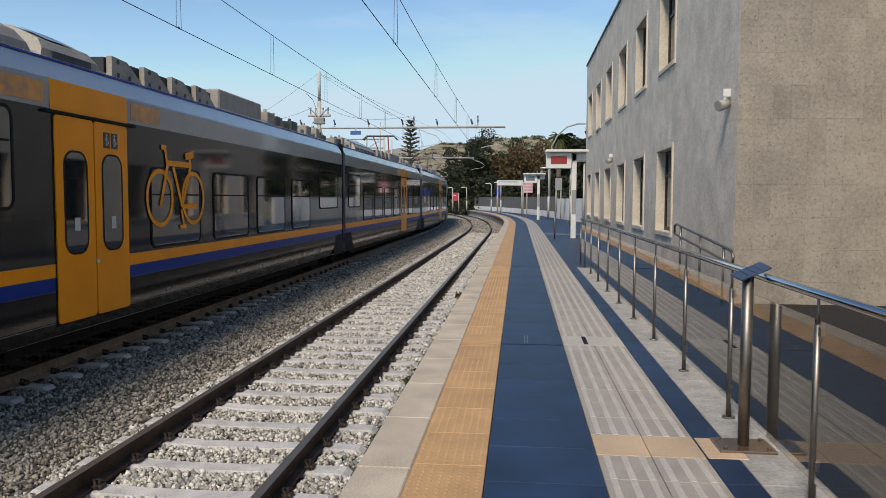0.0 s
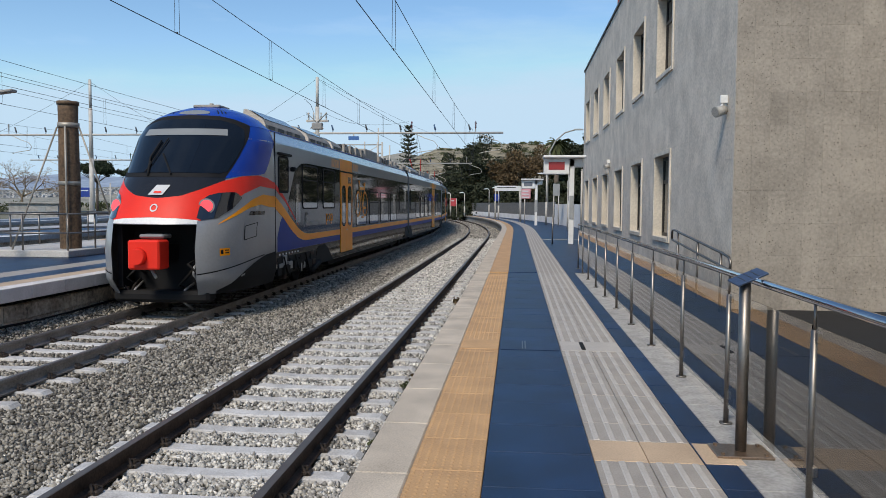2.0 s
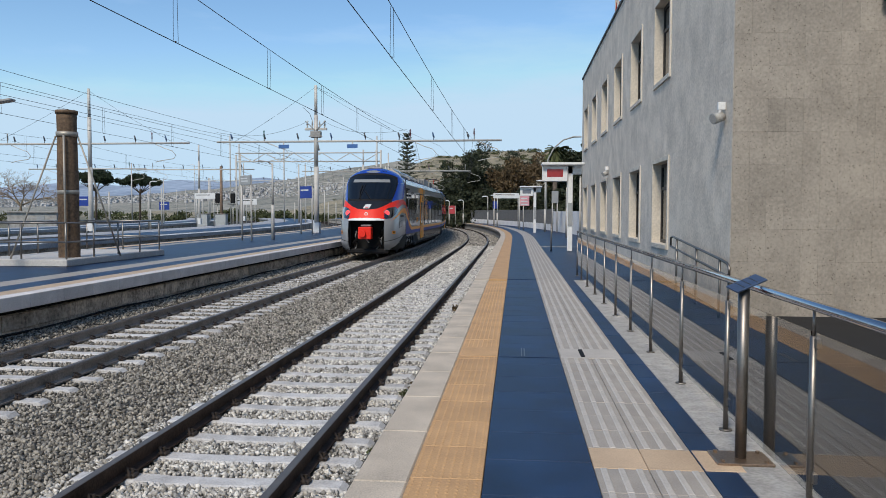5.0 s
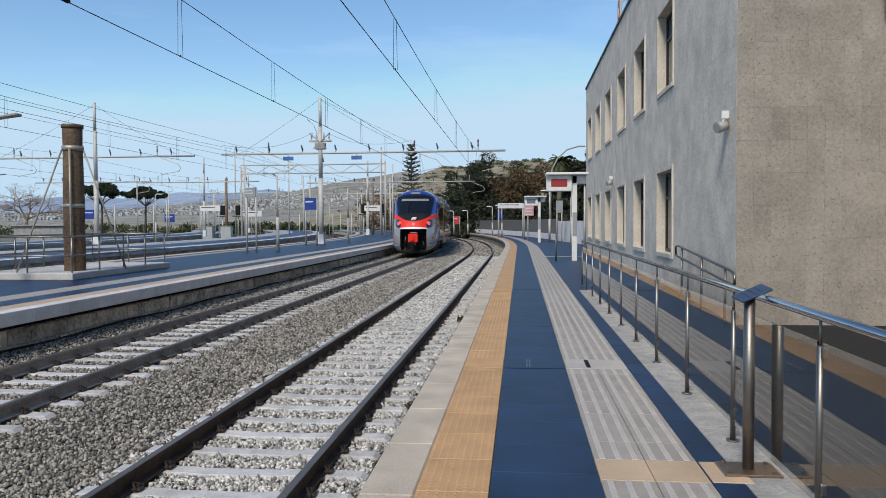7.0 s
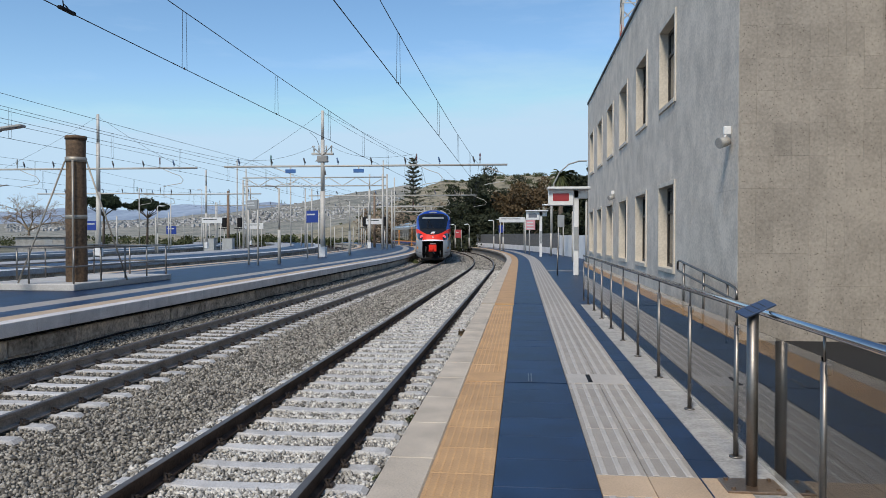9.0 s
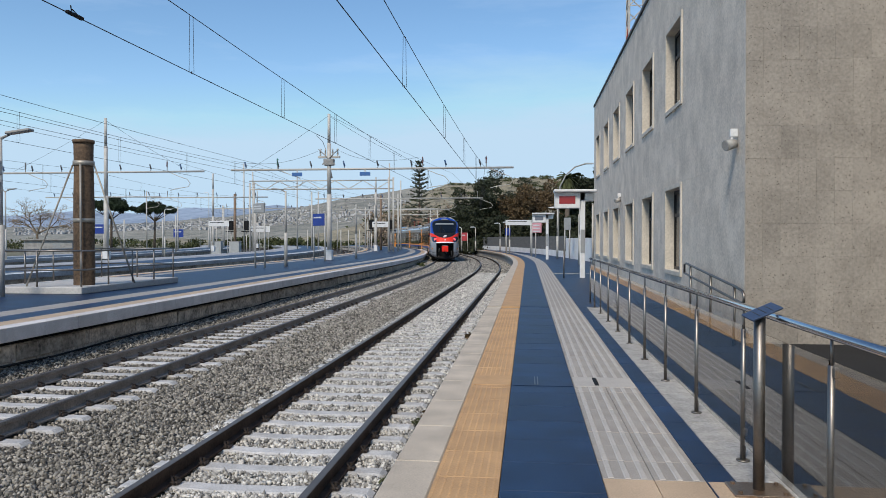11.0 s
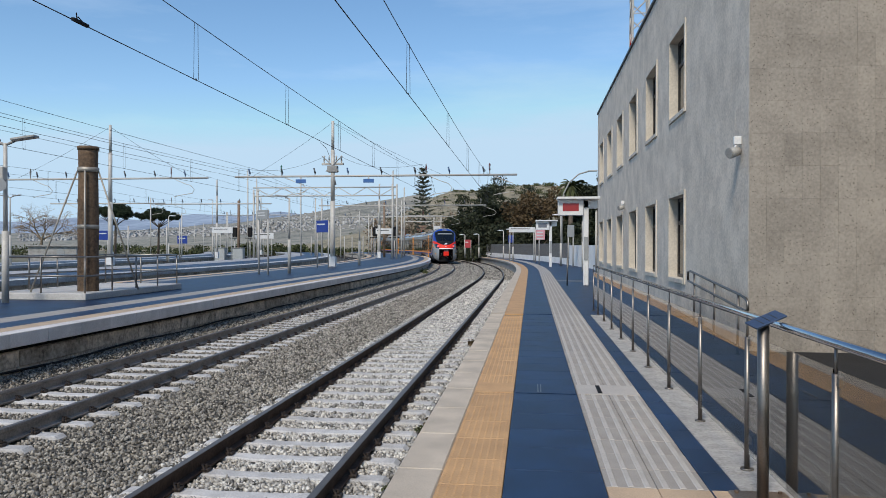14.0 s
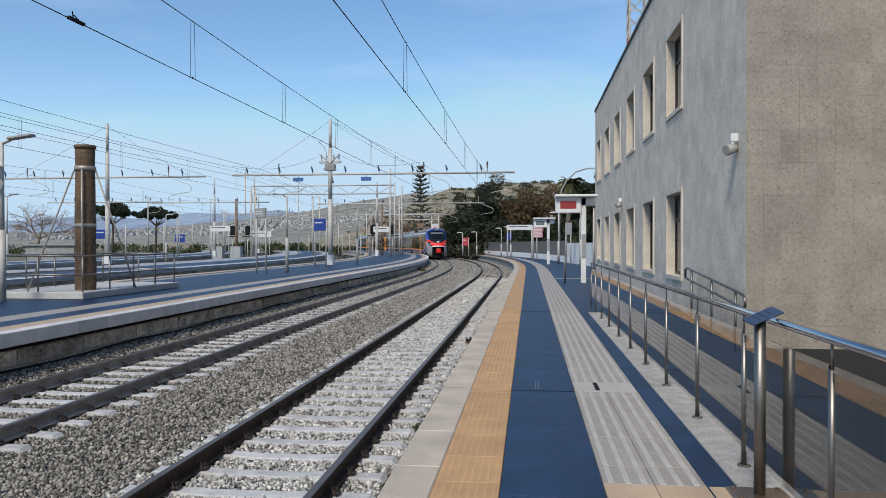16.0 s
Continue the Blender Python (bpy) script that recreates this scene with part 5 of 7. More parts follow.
def build_car(cab, length, group):
    car = base("train_car", pose(0, 0, 0), "grey and anthracite regional train car with orange doors", "train car", group)
    y0 = 0.0 if cab else 0.44
    car_body(car, y0, length, cab)
    wins_hi = [(2.17, 3.57), (4.2, 5.5)] if cab else []
    if cab:
        door = (6.25, 7.88)
        low = [(8.57, 10.24), (10.86, 12.54), (13.1, 14.9), (15.5, 17.0)]
        end = [(18.0, 20.0)]
    else:
        door = (11.6, 13.2)
        low = [(3.2, 4.7), (5.3, 6.8), (7.4, 8.9), (9.5, 11.0), (13.9, 15.2)]
        end = [(0.9, 2.6), (15.9, 17.6)]
    for sgn in (1, -1):
        for a, b in wins_hi:
            build_window(car, sgn, a, b, 1.98, 3.02)
        for a, b in low:
            build_window(car, sgn, a, b, 1.38, 2.50)
        for a, b in end:
            build_window(car, sgn, a, b, 1.83, 2.83)
        build_door(car, sgn, *door)
        # orange field over the door, fading blocks beside it
        part("door_header", ribbon(B(), [door[0] - 0.05, door[1] + 0.05], lambda y: 3.09, lambda y: 3.44, 0.009, sgn), M_TORANGE, car)
        for a, b in ((door[0] - 1.1, door[0] - 0.15), (door[1] + 0.15, door[1] + 1.0)):
            part("header_flank", ribbon(B(), [a, b], lambda y: 3.15, lambda y: 3.38, 0.007, sgn), M_FLANK, car)
        bm = B()
        box(bm, HW, HW + 0.05, door[0] - 0.2, door[1] + 0.2, 3.05, 3.08)
        part("drip_rail", flip(bm, sgn), M_BLACK, car)
        if cab:
            bm = flip(rounded_plate(B(), 0.27, 0.92, 2.37, 3.11, 0.06, HW + 0.012, 0.03), sgn)
            cw = part("cab_window", bm, M_TWIN, car)
            part("window_seal", flip(ring_plate(B(), 0.27, 0.92, 2.37, 3.11, 0.06, 0.05, HW + 0.018, 0.03), sgn), M_BLACK, cw)
            bm = B()
            box(bm, HW, HW + 0.08, 0.15, 1.05, 3.17, 3.23, bevel=0.015)
            part("cab_drip_rail", flip(bm, sgn), M_BLACK, car)
            bm = B()
            box(bm, HW, HW + 0.12, 1.12, 1.30, 2.84, 2.94, bevel=0.02)
            part("camera_pod", flip(bm, sgn), M_BLACK, car)
            bm = B()
            box(bm, HW - 0.02, HW + 0.008, -0.012, 0.012, 0.6, 3.66)
            part("cab_seam", flip(bm, sgn), M_BLACK, car)
            bm = flip(rounded_plate(B(), 1.55, 1.95, 1.62, 2.56, 0.05, HW + 0.010, 0.02), sgn)
            part("side_door_pane", bm, M_TWIN, car)
            # wheel arch: a black sheet on the uncut skirt imitates its shade
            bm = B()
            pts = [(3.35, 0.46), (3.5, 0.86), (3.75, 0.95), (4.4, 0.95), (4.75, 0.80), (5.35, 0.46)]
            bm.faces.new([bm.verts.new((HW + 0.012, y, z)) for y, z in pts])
            part("wheel_arch_shade", flip(bm, sgn), M_BLACK, car)
            # flat black box in place of the shaded opening before the bogie
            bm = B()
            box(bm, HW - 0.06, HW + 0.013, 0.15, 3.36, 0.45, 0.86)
            part("bogie_opening_shade", flip(bm, sgn), M_BLACK, car)
            for k, (y, z, r) in enumerate(((0.7, 0.55, 0.10), (1.5, 0.62, 0.13), (2.6, 0.55, 0.12))):
                bm = B()
                box(bm, HW - 0.02, HW + 0.06, y - 0.25, y + 0.25, z - 0.12, z + 0.12, bevel=0.03)
                part("underframe_box", flip(bm, sgn), M_BOGIE, car)
            r9 = random.Random(23)
            for k in range(14):
                y, z = r9.uniform(0.3, 3.2), r9.uniform(0.42, 0.82)
                w, h = r9.uniform(0.05, 0.16), r9.uniform(0.04, 0.12)
                bm = B()
                box(bm, HW - 0.02, HW + 0.03 + 0.002 * k, y - w, y + w, z - h, z + h, bevel=0.012)
                part("bogie_fitting", flip(bm, sgn), r9.choice((M_BOGIE, M_BOGIE, M_RAIL, M_DIM)), car)
            for k in range(3):
                y, z = 0.5 + 0.9 * k, r9.uniform(0.5, 0.7)
                bm = B()
                polytube(bm, [(HW + 0.04, y, 0.85), (HW + 0.08, y + 0.1, z), (HW + 0.06, y + 0.35, z - 0.15), (HW + 0.02, y + 0.5, 0.8)], 0.02, 6)
                part("bogie_hose", flip(bm, sgn), M_BOGIE, car)
            for k in range(7):
                bm = B()
                box(bm, HW + 0.005, HW + 0.009, 0.25 + 0.24 * k, 0.33 + 0.24 * k, 0.90, 0.94)
                part("small_marking", flip(bm, sgn), M_MARK, car)
            bm = B()
            tube(bm, (HW + 0.05, 2.7, 0.34), (HW + 0.05, 3.6, 0.52), 0.07, seg=10)
            part("damper", flip(bm, sgn), M_BOGIE, car)
        rng = random.Random(4)
        for k in range(7):
            y = (9.0 if cab else 3.0) + k * 1.45
            bm = B()
            box(bm, side_x(0.7) + 0.004, side_x(0.7) + 0.009, y, y + rng.uniform(0.08, 0.35), 0.66, 0.72)
            part("small_marking", flip(bm, sgn), M_DIM, car)
    if cab:
        build_bicycle(car, 9.4, 2.08)
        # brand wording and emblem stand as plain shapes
        for k, w in enumerate((0.24, 0.24, 0.24)):
            bm = B()
            y = 4.52 + k * 0.27
            ring_plate(bm, y + 0.05, y + 0.18, 1.63, 1.76, 0.06, 0.045, HW + 0.012, 0.004)
            if k != 1:
                box(bm, HW + 0.008, HW + 0.012, y, y + 0.05, 1.50, 1.80)
            part("orange_marking", bm, M_TORANGE, car)
        bm = B()
        for y0_, y1_, z0_, z1_, sh in ((2.25, 2.38, 1.50, 1.86, 0.12), (2.36, 2.62, 1.78, 1.86, 0.03), (2.36, 2.55, 1.64, 1.70, 0.02)):
            bm.faces.new([bm.verts.new(p) for p in ((HW + 0.008, y0_, z0_), (HW + 0.008, y1_, z0_), (HW + 0.008, y1_ + sh, z1_), (HW + 0.008, y0_ + sh, z1_))])
        part("side_emblem", bm, M_DIM, car)
        bm = B()
        box(bm, HW + 0.004, HW + 0.008, 2.75, 3.70, 1.52, 1.62)
        part("name_bar", bm, M_DIM, car)
        roof_fairing(car, 0.25, 3.6)
        roof_fairing(car, 3.8, 6.4, 0.40)
        roof_fairing(car, 6.5, 7.9, 0.36)
        roof_gussets(car, 8.1, 4)
        roof_box(car, 12.2, 14.6, 4.18)
        roof_clutter(car, 14.9, 20.2, 2)
        build_nose(car)
        build_bogie(car, 2.5)
        build_bogie(car, length + 0.15)
    else:
        roof_clutter(car, 0.6, 3.0, 3)
        roof_fairing(car, 3.2, 7.2, 0.40)
        roof_gussets(car, 7.4, 3)
        roof_box(car, 11.0, 13.6, 4.12)
        roof_clutter(car, 13.9, 17.8, 5)
        build_bogie(car, length + 0.15)
    # gangway bellows at the far end
    bm = B()
    box(bm, -1.30, 1.30, length, length + 0.46, 0.75, 3.70)
    for k in range(3):
        box(bm, -1.36, 1.36, length + 0.05 + k * 0.13, length + 0.12 + k * 0.13, 0.70, 3.74)
    part("gangway_bellows", bm, M_BLACK, car, "black rubber gangway bellows")
    for sgn in (1, -1):
        bm = B()
        box(bm, 1.10, 1.42, length - 0.35, length + 0.05, 0.70, 1.02, bevel=0.03)
        part("corner_box", flip(bm, sgn), M_DIM, car)
    # black sheets over the car ends' skirt imitate shaded bogie recesses
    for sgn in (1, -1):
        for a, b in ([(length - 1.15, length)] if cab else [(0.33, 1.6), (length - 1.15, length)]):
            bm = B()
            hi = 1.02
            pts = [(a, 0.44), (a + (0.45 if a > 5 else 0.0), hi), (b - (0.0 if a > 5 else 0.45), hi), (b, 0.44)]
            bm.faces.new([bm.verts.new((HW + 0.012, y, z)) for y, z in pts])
            part("bogie_recess_shade", flip(bm, sgn), M_BLACK, car)
    # underframe
    bm = B()
    box(bm, -1.2, 1.2, (5.6 if cab else 2.0), length - 2.0, 0.28, 0.50)
    part("underframe", bm, M_BOGIE, car)
    return car


M_FLANK = mat("faded_orange_block", (0.58, 0.255, 0.06), 0.35, vary=0.25, scale=2.5, fine=9, dark=(0.28, 0.21, 0.15))
CAR_LEN = [20.6, 18.2, 18.2]
CAR_AT = [0.0, 20.62, 39.14]
TRAIN_CARS = []


def build_pantograph(car, y):
    pg = place("pantograph", None, car, "", pose(0, y, 3.75))
    bm = B()
    for x in (-0.45, 0.45):
        polytube(bm, [(x, -0.5, 0.1), (x * 0.6, 0.5, 0.75), (x * 0.8, -0.3, 1.35)], 0.03, 6)
    part("arm", bm, mat("red_pantograph_arm", (0.5, 0.04, 0.03), 0.5), pg)
    bm = B()
    for dy in (-0.45, -0.15):
        polytube(bm, [(-0.85, dy, 1.18), (-0.65, dy, 1.37), (0.65, dy, 1.37), (0.85, dy, 1.18)], 0.03, 6)
    part("collector", bm, M_TROOFD, pg)


def build_train():
    a = build_car(True, CAR_LEN[0], "cars of the train")
    b = build_car(False, CAR_LEN[1], "cars of the train")
    build_pantograph(b, 14.5)
    c = copy_thing(b, pose(0, 30, 0))
    d = base("train_car", pose(0, 0, 0), "grey and anthracite leading train car", "train car", "cars of the train")
    car_body(d, 0.32, 20.9, False)
    for sgn in (1, -1):
        for y in (1.0, 3.4, 5.2, 7.0, 9.0, 13.0, 15.0, 17.0):
            build_window(d, sgn, y, y + 1.5, 1.38, 2.50)
        build_door(d, sgn, 11.0, 12.6)
    roof_fairing(d, 3.0, 9.0)
    roof_box(d, 11, 14)
    build_bogie(d, 17.5)
    bm = B()
    sweep_pts = [(1.36, 0.45), (1.41, 0.62), (1.41, 3.42), (1.30, 3.68), (0.6, 3.86), (-0.6, 3.86), (-1.30, 3.68), (-1.41, 3.42), (-1.41, 0.62), (-1.36, 0.45)]
    ra = [bm.verts.new((x, 20.9, z)) for x, z in sweep_pts]
    rb = [bm.verts.new((x * 0.8, 22.8, 0.45 + (z - 0.45) * 0.75)) for x, z in sweep_pts]
    rc = [bm.verts.new((x * 0.5, 24.0, 0.45 + (z - 0.45) * 0.45)) for x, z in sweep_pts]
    for p, q in ((ra, rb), (rb, rc)):
        for k in range(len(p)):
            bm.faces.new((p[k], p[(k + 1) % len(p)], q[(k + 1) % len(p)], q[k]))
    bm.faces.new(rc)
    part("front_shell", bm, M_TBLUE, d)
    TRAIN_CARS.extend([(a, 0.0, 20.6), (b, 20.62, 18.5), (c, 39.14, 18.5), (d, 57.66, 21.0)])


# where the cab seam of the rear car stands along the far track, second by second
TRAIN_S = [(0.0, 2.07), (0.5, 5.80), (1.0, 9.42), (1.5, 12.99), (2.0, 16.48), (2.5, 19.89), (3.0, 23.34), (3.5, 26.72), (4.0, 30.05), (4.5, 33.35), (5.0, 36.65), (5.5, 39.9), (6.0, 43.15), (6.5, 46.4), (7.0, 49.6), (7.5, 52.8), (8.0, 56.0), (8.5, 59.2), (9.0, 62.3), (9.5, 65.4), (10.0, 68.5), (10.5, 71.6), (11.0, 74.7), (11.5, 77.8), (12.0, 80.9), (12.5, 84.0), (13.0, 87.1), (13.5, 90.2), (14.0, 93.2), (14.5, 96.2), (15.0, 99.2), (15.5, 102.1), (16.0, 105.0)]


def car_pose(s, length):
    pa, pb = along(s + 2.0, T2, RAIL_Z)[0], along(s + length - 1.0, T2, RAIL_Z)[0]
    v = (pb - pa).normalized()
    p = pa - v * 2.0
    return pose(p.x, p.y, p.z, 0, 0, math.degrees(math.atan2(-v.x, v.y)))


def motions():
    for car, off, length in TRAIN_CARS:
        walk(car, [(t, car_pose(s + off, length)) for t, s in TRAIN_S])


# ---- yard beyond the island platform ----
M_GREYPLAT = mat("grey_platform_concrete", (0.36, 0.36, 0.37), 0.85, vary=0.15, scale=0.6, fine=12, bump=0.003)
M_SIGNBLUE = mat("blue_sign_face", (0.018, 0.045, 0.26), 0.4, vary=0.05)
M_SIGNWHITE = mat("white_sign_face", (0.66, 0.66, 0.65), 0.45, vary=0.05)
M_SIGNGREY = mat("grey_sign_face", (0.30, 0.31, 0.31), 0.45, vary=0.08)
M_CABINET = mat("pale_grey_cabinet", (0.42, 0.43, 0.42), 0.5, vary=0.08)
M_PILLAR = mat("weathered_brown_timber_pillar", (0.135, 0.085, 0.048), 0.8, vary=0.3, scale=1.2, fine=14, bump=0.012, bscale=7, dark=(0.04, 0.025, 0.015))
M_STRAP = mat("pale_steel_strap", (0.36, 0.33, 0.28), 0.5, 0.4, vary=0.12)
M_PLINTH = mat("pale_concrete_plinth", (0.50, 0.48, 0.45), 0.85, vary=0.1, scale=2, fine=30, bump=0.002)
M_LED = glow("dull_red_display", (0.26, 0.03, 0.03), 0.15)
M_SCREEN = mat("grey_display_glass", (0.16, 0.17, 0.20), 0.12, vary=0.08)
M_RUST = mat("rusty_signal_post", (0.22, 0.15, 0.10), 0.7, vary=0.2)


def build_yard():
    for w, e, lab in ((-18.9, -26.5, "grey concrete island platform across the tracks"), (-34.5, -41.0, "farther grey concrete island platform")):
        yp = base("platform_outer", pose(0, 0, 0), lab, "platform", kind="structure")
        bm = B()
        sweep(bm, [(w - 0.2, -1.2), (w - 0.2, -0.18), (e + 0.2, -0.18), (e + 0.2, -1.2)], -5, 190)
        part("retaining_wall", bm, M_OLDCONC, yp)
        bm = B()
        sweep(bm, [(w, -0.18), (w, 0.05), (e, 0.05), (e, -0.18)], -5, 190)
        part("platform_top", bm, M_GREYPLAT, yp)
        bm = B()
        sweep(bm, [(w - 0.03, 0.05), (w - 0.03, 0.056), (w - 0.4, 0.056), (w - 0.4, 0.05)], -5, 190)
        part("edge_band", bm, M_SIGNWHITE, yp)
        bm = B()
        sweep(bm, [(w - 1.2, 0.05), (w - 1.2, 0.056), (w - 4.4, 0.056), (w - 4.4, 0.05)], -5, 190)
        part("blue_paving", bm, M_BLUE, yp)
    for d in (-15.6, -28.4, -32.6):
        build_track(d, -2, 100, "yard track of brown rails on concrete sleepers", 100, 0, 185)


# ---- overhead line ----
def strip_tags(ob):
    for k in ("label", "category"):
        if k in ob:
            del ob[k]
    return ob


def catenary(d, spans, label, contact_z=4.85, top_z=6.35, sag=0.62, r=0.0085, drop=6.2, first=2.8, start_z=None):
    cw = base("overhead_wire", pose(0, 0, 0), label, "overhead wire", "overhead wires")
    bc, bmz = B(), B()
    def high(a, f):
        lift = (start_z - top_z) * (1 - f) if start_z and a < 0 else 0.0
        return top_z + lift - sag * 4 * f * (1 - f)
    for (a, b), (da, db) in spans:
        n = 14
        pts_c, pts_m = [], []
        for k in range(n + 1):
            f = k / n
            # wires run straight between supports, in plan too
            p = along(a, d + da)[0].lerp(along(b, d + db)[0], f)
            pts_c.append((p.x, p.y, contact_z))
            pts_m.append((p.x, p.y, high(a, f)))
        polytube(bc, pts_c, r, 5)
        polytube(bmz, pts_m, r, 5)
        m = int((b - a) / drop)
        for k in range(m):
            f = (first + k * drop) / (b - a)
            if f > 0.97:
                continue
            p = along(a, d + da)[0].lerp(along(b, d + db)[0], f)
            zt = high(a, f)
            for off in (-0.035, 0.035):
                bm = B()
                tube(bm, (p.x + off, p.y + off, contact_z), (p.x + off * 0.6, p.y + off, zt), 0.005, seg=4)
                part("dropper", bm, M_WIRE, cw)
            part("dropper_clip", box(B(), p.x - 0.01, p.x + 0.01, p.y - 0.015, p.y + 0.015, contact_z - 0.012, contact_z + 0.03), M_WIRE, cw)
    part("contact_wire", bc, M_WIRE, cw)
    part("carrier_wire", bmz, M_WIRE, cw)
    return cw


def insulator(bm, p, h=0.45, mi=0):
    x, y, z = p
    tube(bm, (x, y, z), (x, y, z + h), 0.03, seg=8, mi=mi)
    for k in range(5):
        tube(bm, (x, y, z + 0.06 + k * h / 6), (x, y, z + 0.09 + k * h / 6), 0.07, seg=10, mi=mi)


M_DARKINS = mat("dark_grey_insulator", (0.07, 0.075, 0.085), 0.35, vary=0.1)
M_BLUEINS = mat("slate_blue_insulator", (0.05, 0.10, 0.20), 0.35, vary=0.1)


def build_mast(x, y, h, z0, arms, beam_z, label, r=0.17, head=True, registers=()):
    """A steel mast carrying a level beam over the tracks; arms are the beam's two ends."""
    ms = base("catenary_mast", pose(x, y, z0), label, "catenary mast", "catenary masts")
    bm = B()
    tube(bm, (0, 0, 0), (0, 0, h * 0.45), r, r, seg=14)
    tube(bm, (0, 0, h * 0.45), (0, 0, h * 0.8), r * 0.82, r * 0.8, seg=14)
    tube(bm, (0, 0, h * 0.8), (0, 0, h), r * 0.62, r * 0.6, seg=14)
    part("mast_tube", bm, M_GALV, ms)
    bm = B()
    box(bm, -r * 1.35, r * 1.35, -r * 1.35, r * 1.35, 0.0, 0.7, bevel=0.03)
    part("mast_foot", bm, M_WHITE, ms)
    zb = beam_z - z0
    bm = B()
    tube(bm, (arms[0] - x, 0, zb), (arms[1] - x, 0, zb), 0.07, seg=10)
    part("beam", bm, M_GALV, ms)
    if head:
        hd = part("switch_frame", box(B(), -0.75, 0.75, -0.12, 0.12, zb + 0.75, zb + 0.9, bevel=0.02), M_GALV, ms)
        for dx in (-0.6, -0.25, 0.25, 0.6):
            bm = B()
            insulator(bm, (dx, 0, zb + 0.9), 0.5)
            part("insulator", bm, M_GALV, hd)
        part("switch_arm", box(B(), -0.35, 0.35, -0.2, 0.2, zb + 0.25, zb + 0.7, bevel=0.04), M_CONC, hd)
        part("switch_arm", tube(B(), (0, 0, zb + 0.25), (0.2, 0, zb - 0.6), 0.06, seg=8), M_CONC, hd)
        for sx in (-1, 1):
            part("cross_bar", tube(B(), (sx * 0.7, -0.14, zb + 1.35), (-sx * 0.45, -0.14, zb + 0.3), 0.035, seg=6), M_CONC, hd)
        bm = B()
        pts = [(-0.25, 0, zb + 1.4), (-0.45, 0, zb + 1.9), (-0.9, 0, zb + 2.3)]
        polytube(bm, pts, 0.015, 5)
        part("jumper", bm, M_WIRE, hd)
    n = int((arms[1] - arms[0]) / 2.3)
    for k in range(n):
        px = arms[0] - x + 1.1 + k * 2.3
        bm = B()
        tube(bm, (px - 0.06, 0, zb + 0.05), (px - 0.02, 0, zb + 0.2), 0.022, seg=6)
        tube(bm, (px - 0.02, 0, zb + 0.2), (px - 0.12, 0, zb + 0.55), 0.06, 0.05, seg=8)
        part("beam_insulator", bm, M_DARKINS if k % 3 else M_BLUEINS, ms)
    for rx, col in registers:
        g = place("register_arm", None, ms, "", pose(rx - x, 0, zb))
        bm = B()
        tube(bm, (0, 0, 0.0), (0, 0, 0.75), 0.03, seg=8)
        part("hanger", bm, M_GALV, g)
        bm = B()
        insulator(bm, (0, 0, 0.28), 0.5)
        part("insulator", bm, col, g)
        bm = B()
        polytube(bm, [(0.1, 0, 0), (0.9, 0, -0.35), (1.5, 0, -0.55), (1.75, 0, -0.85), (1.6, 0, -1.1), (0.6, 0, -1.25), (0.25, 0, -1.35)], 0.025, 6)
        part("steady_arm", bm, M_GALV, g)
    return ms


M_INSR = mat("dark_red_insulator", (0.16, 0.03, 0.035), 0.3, vary=0.1)
M_INSG = mat("green_insulator", (0.02, 0.16, 0.12), 0.3, vary=0.1)


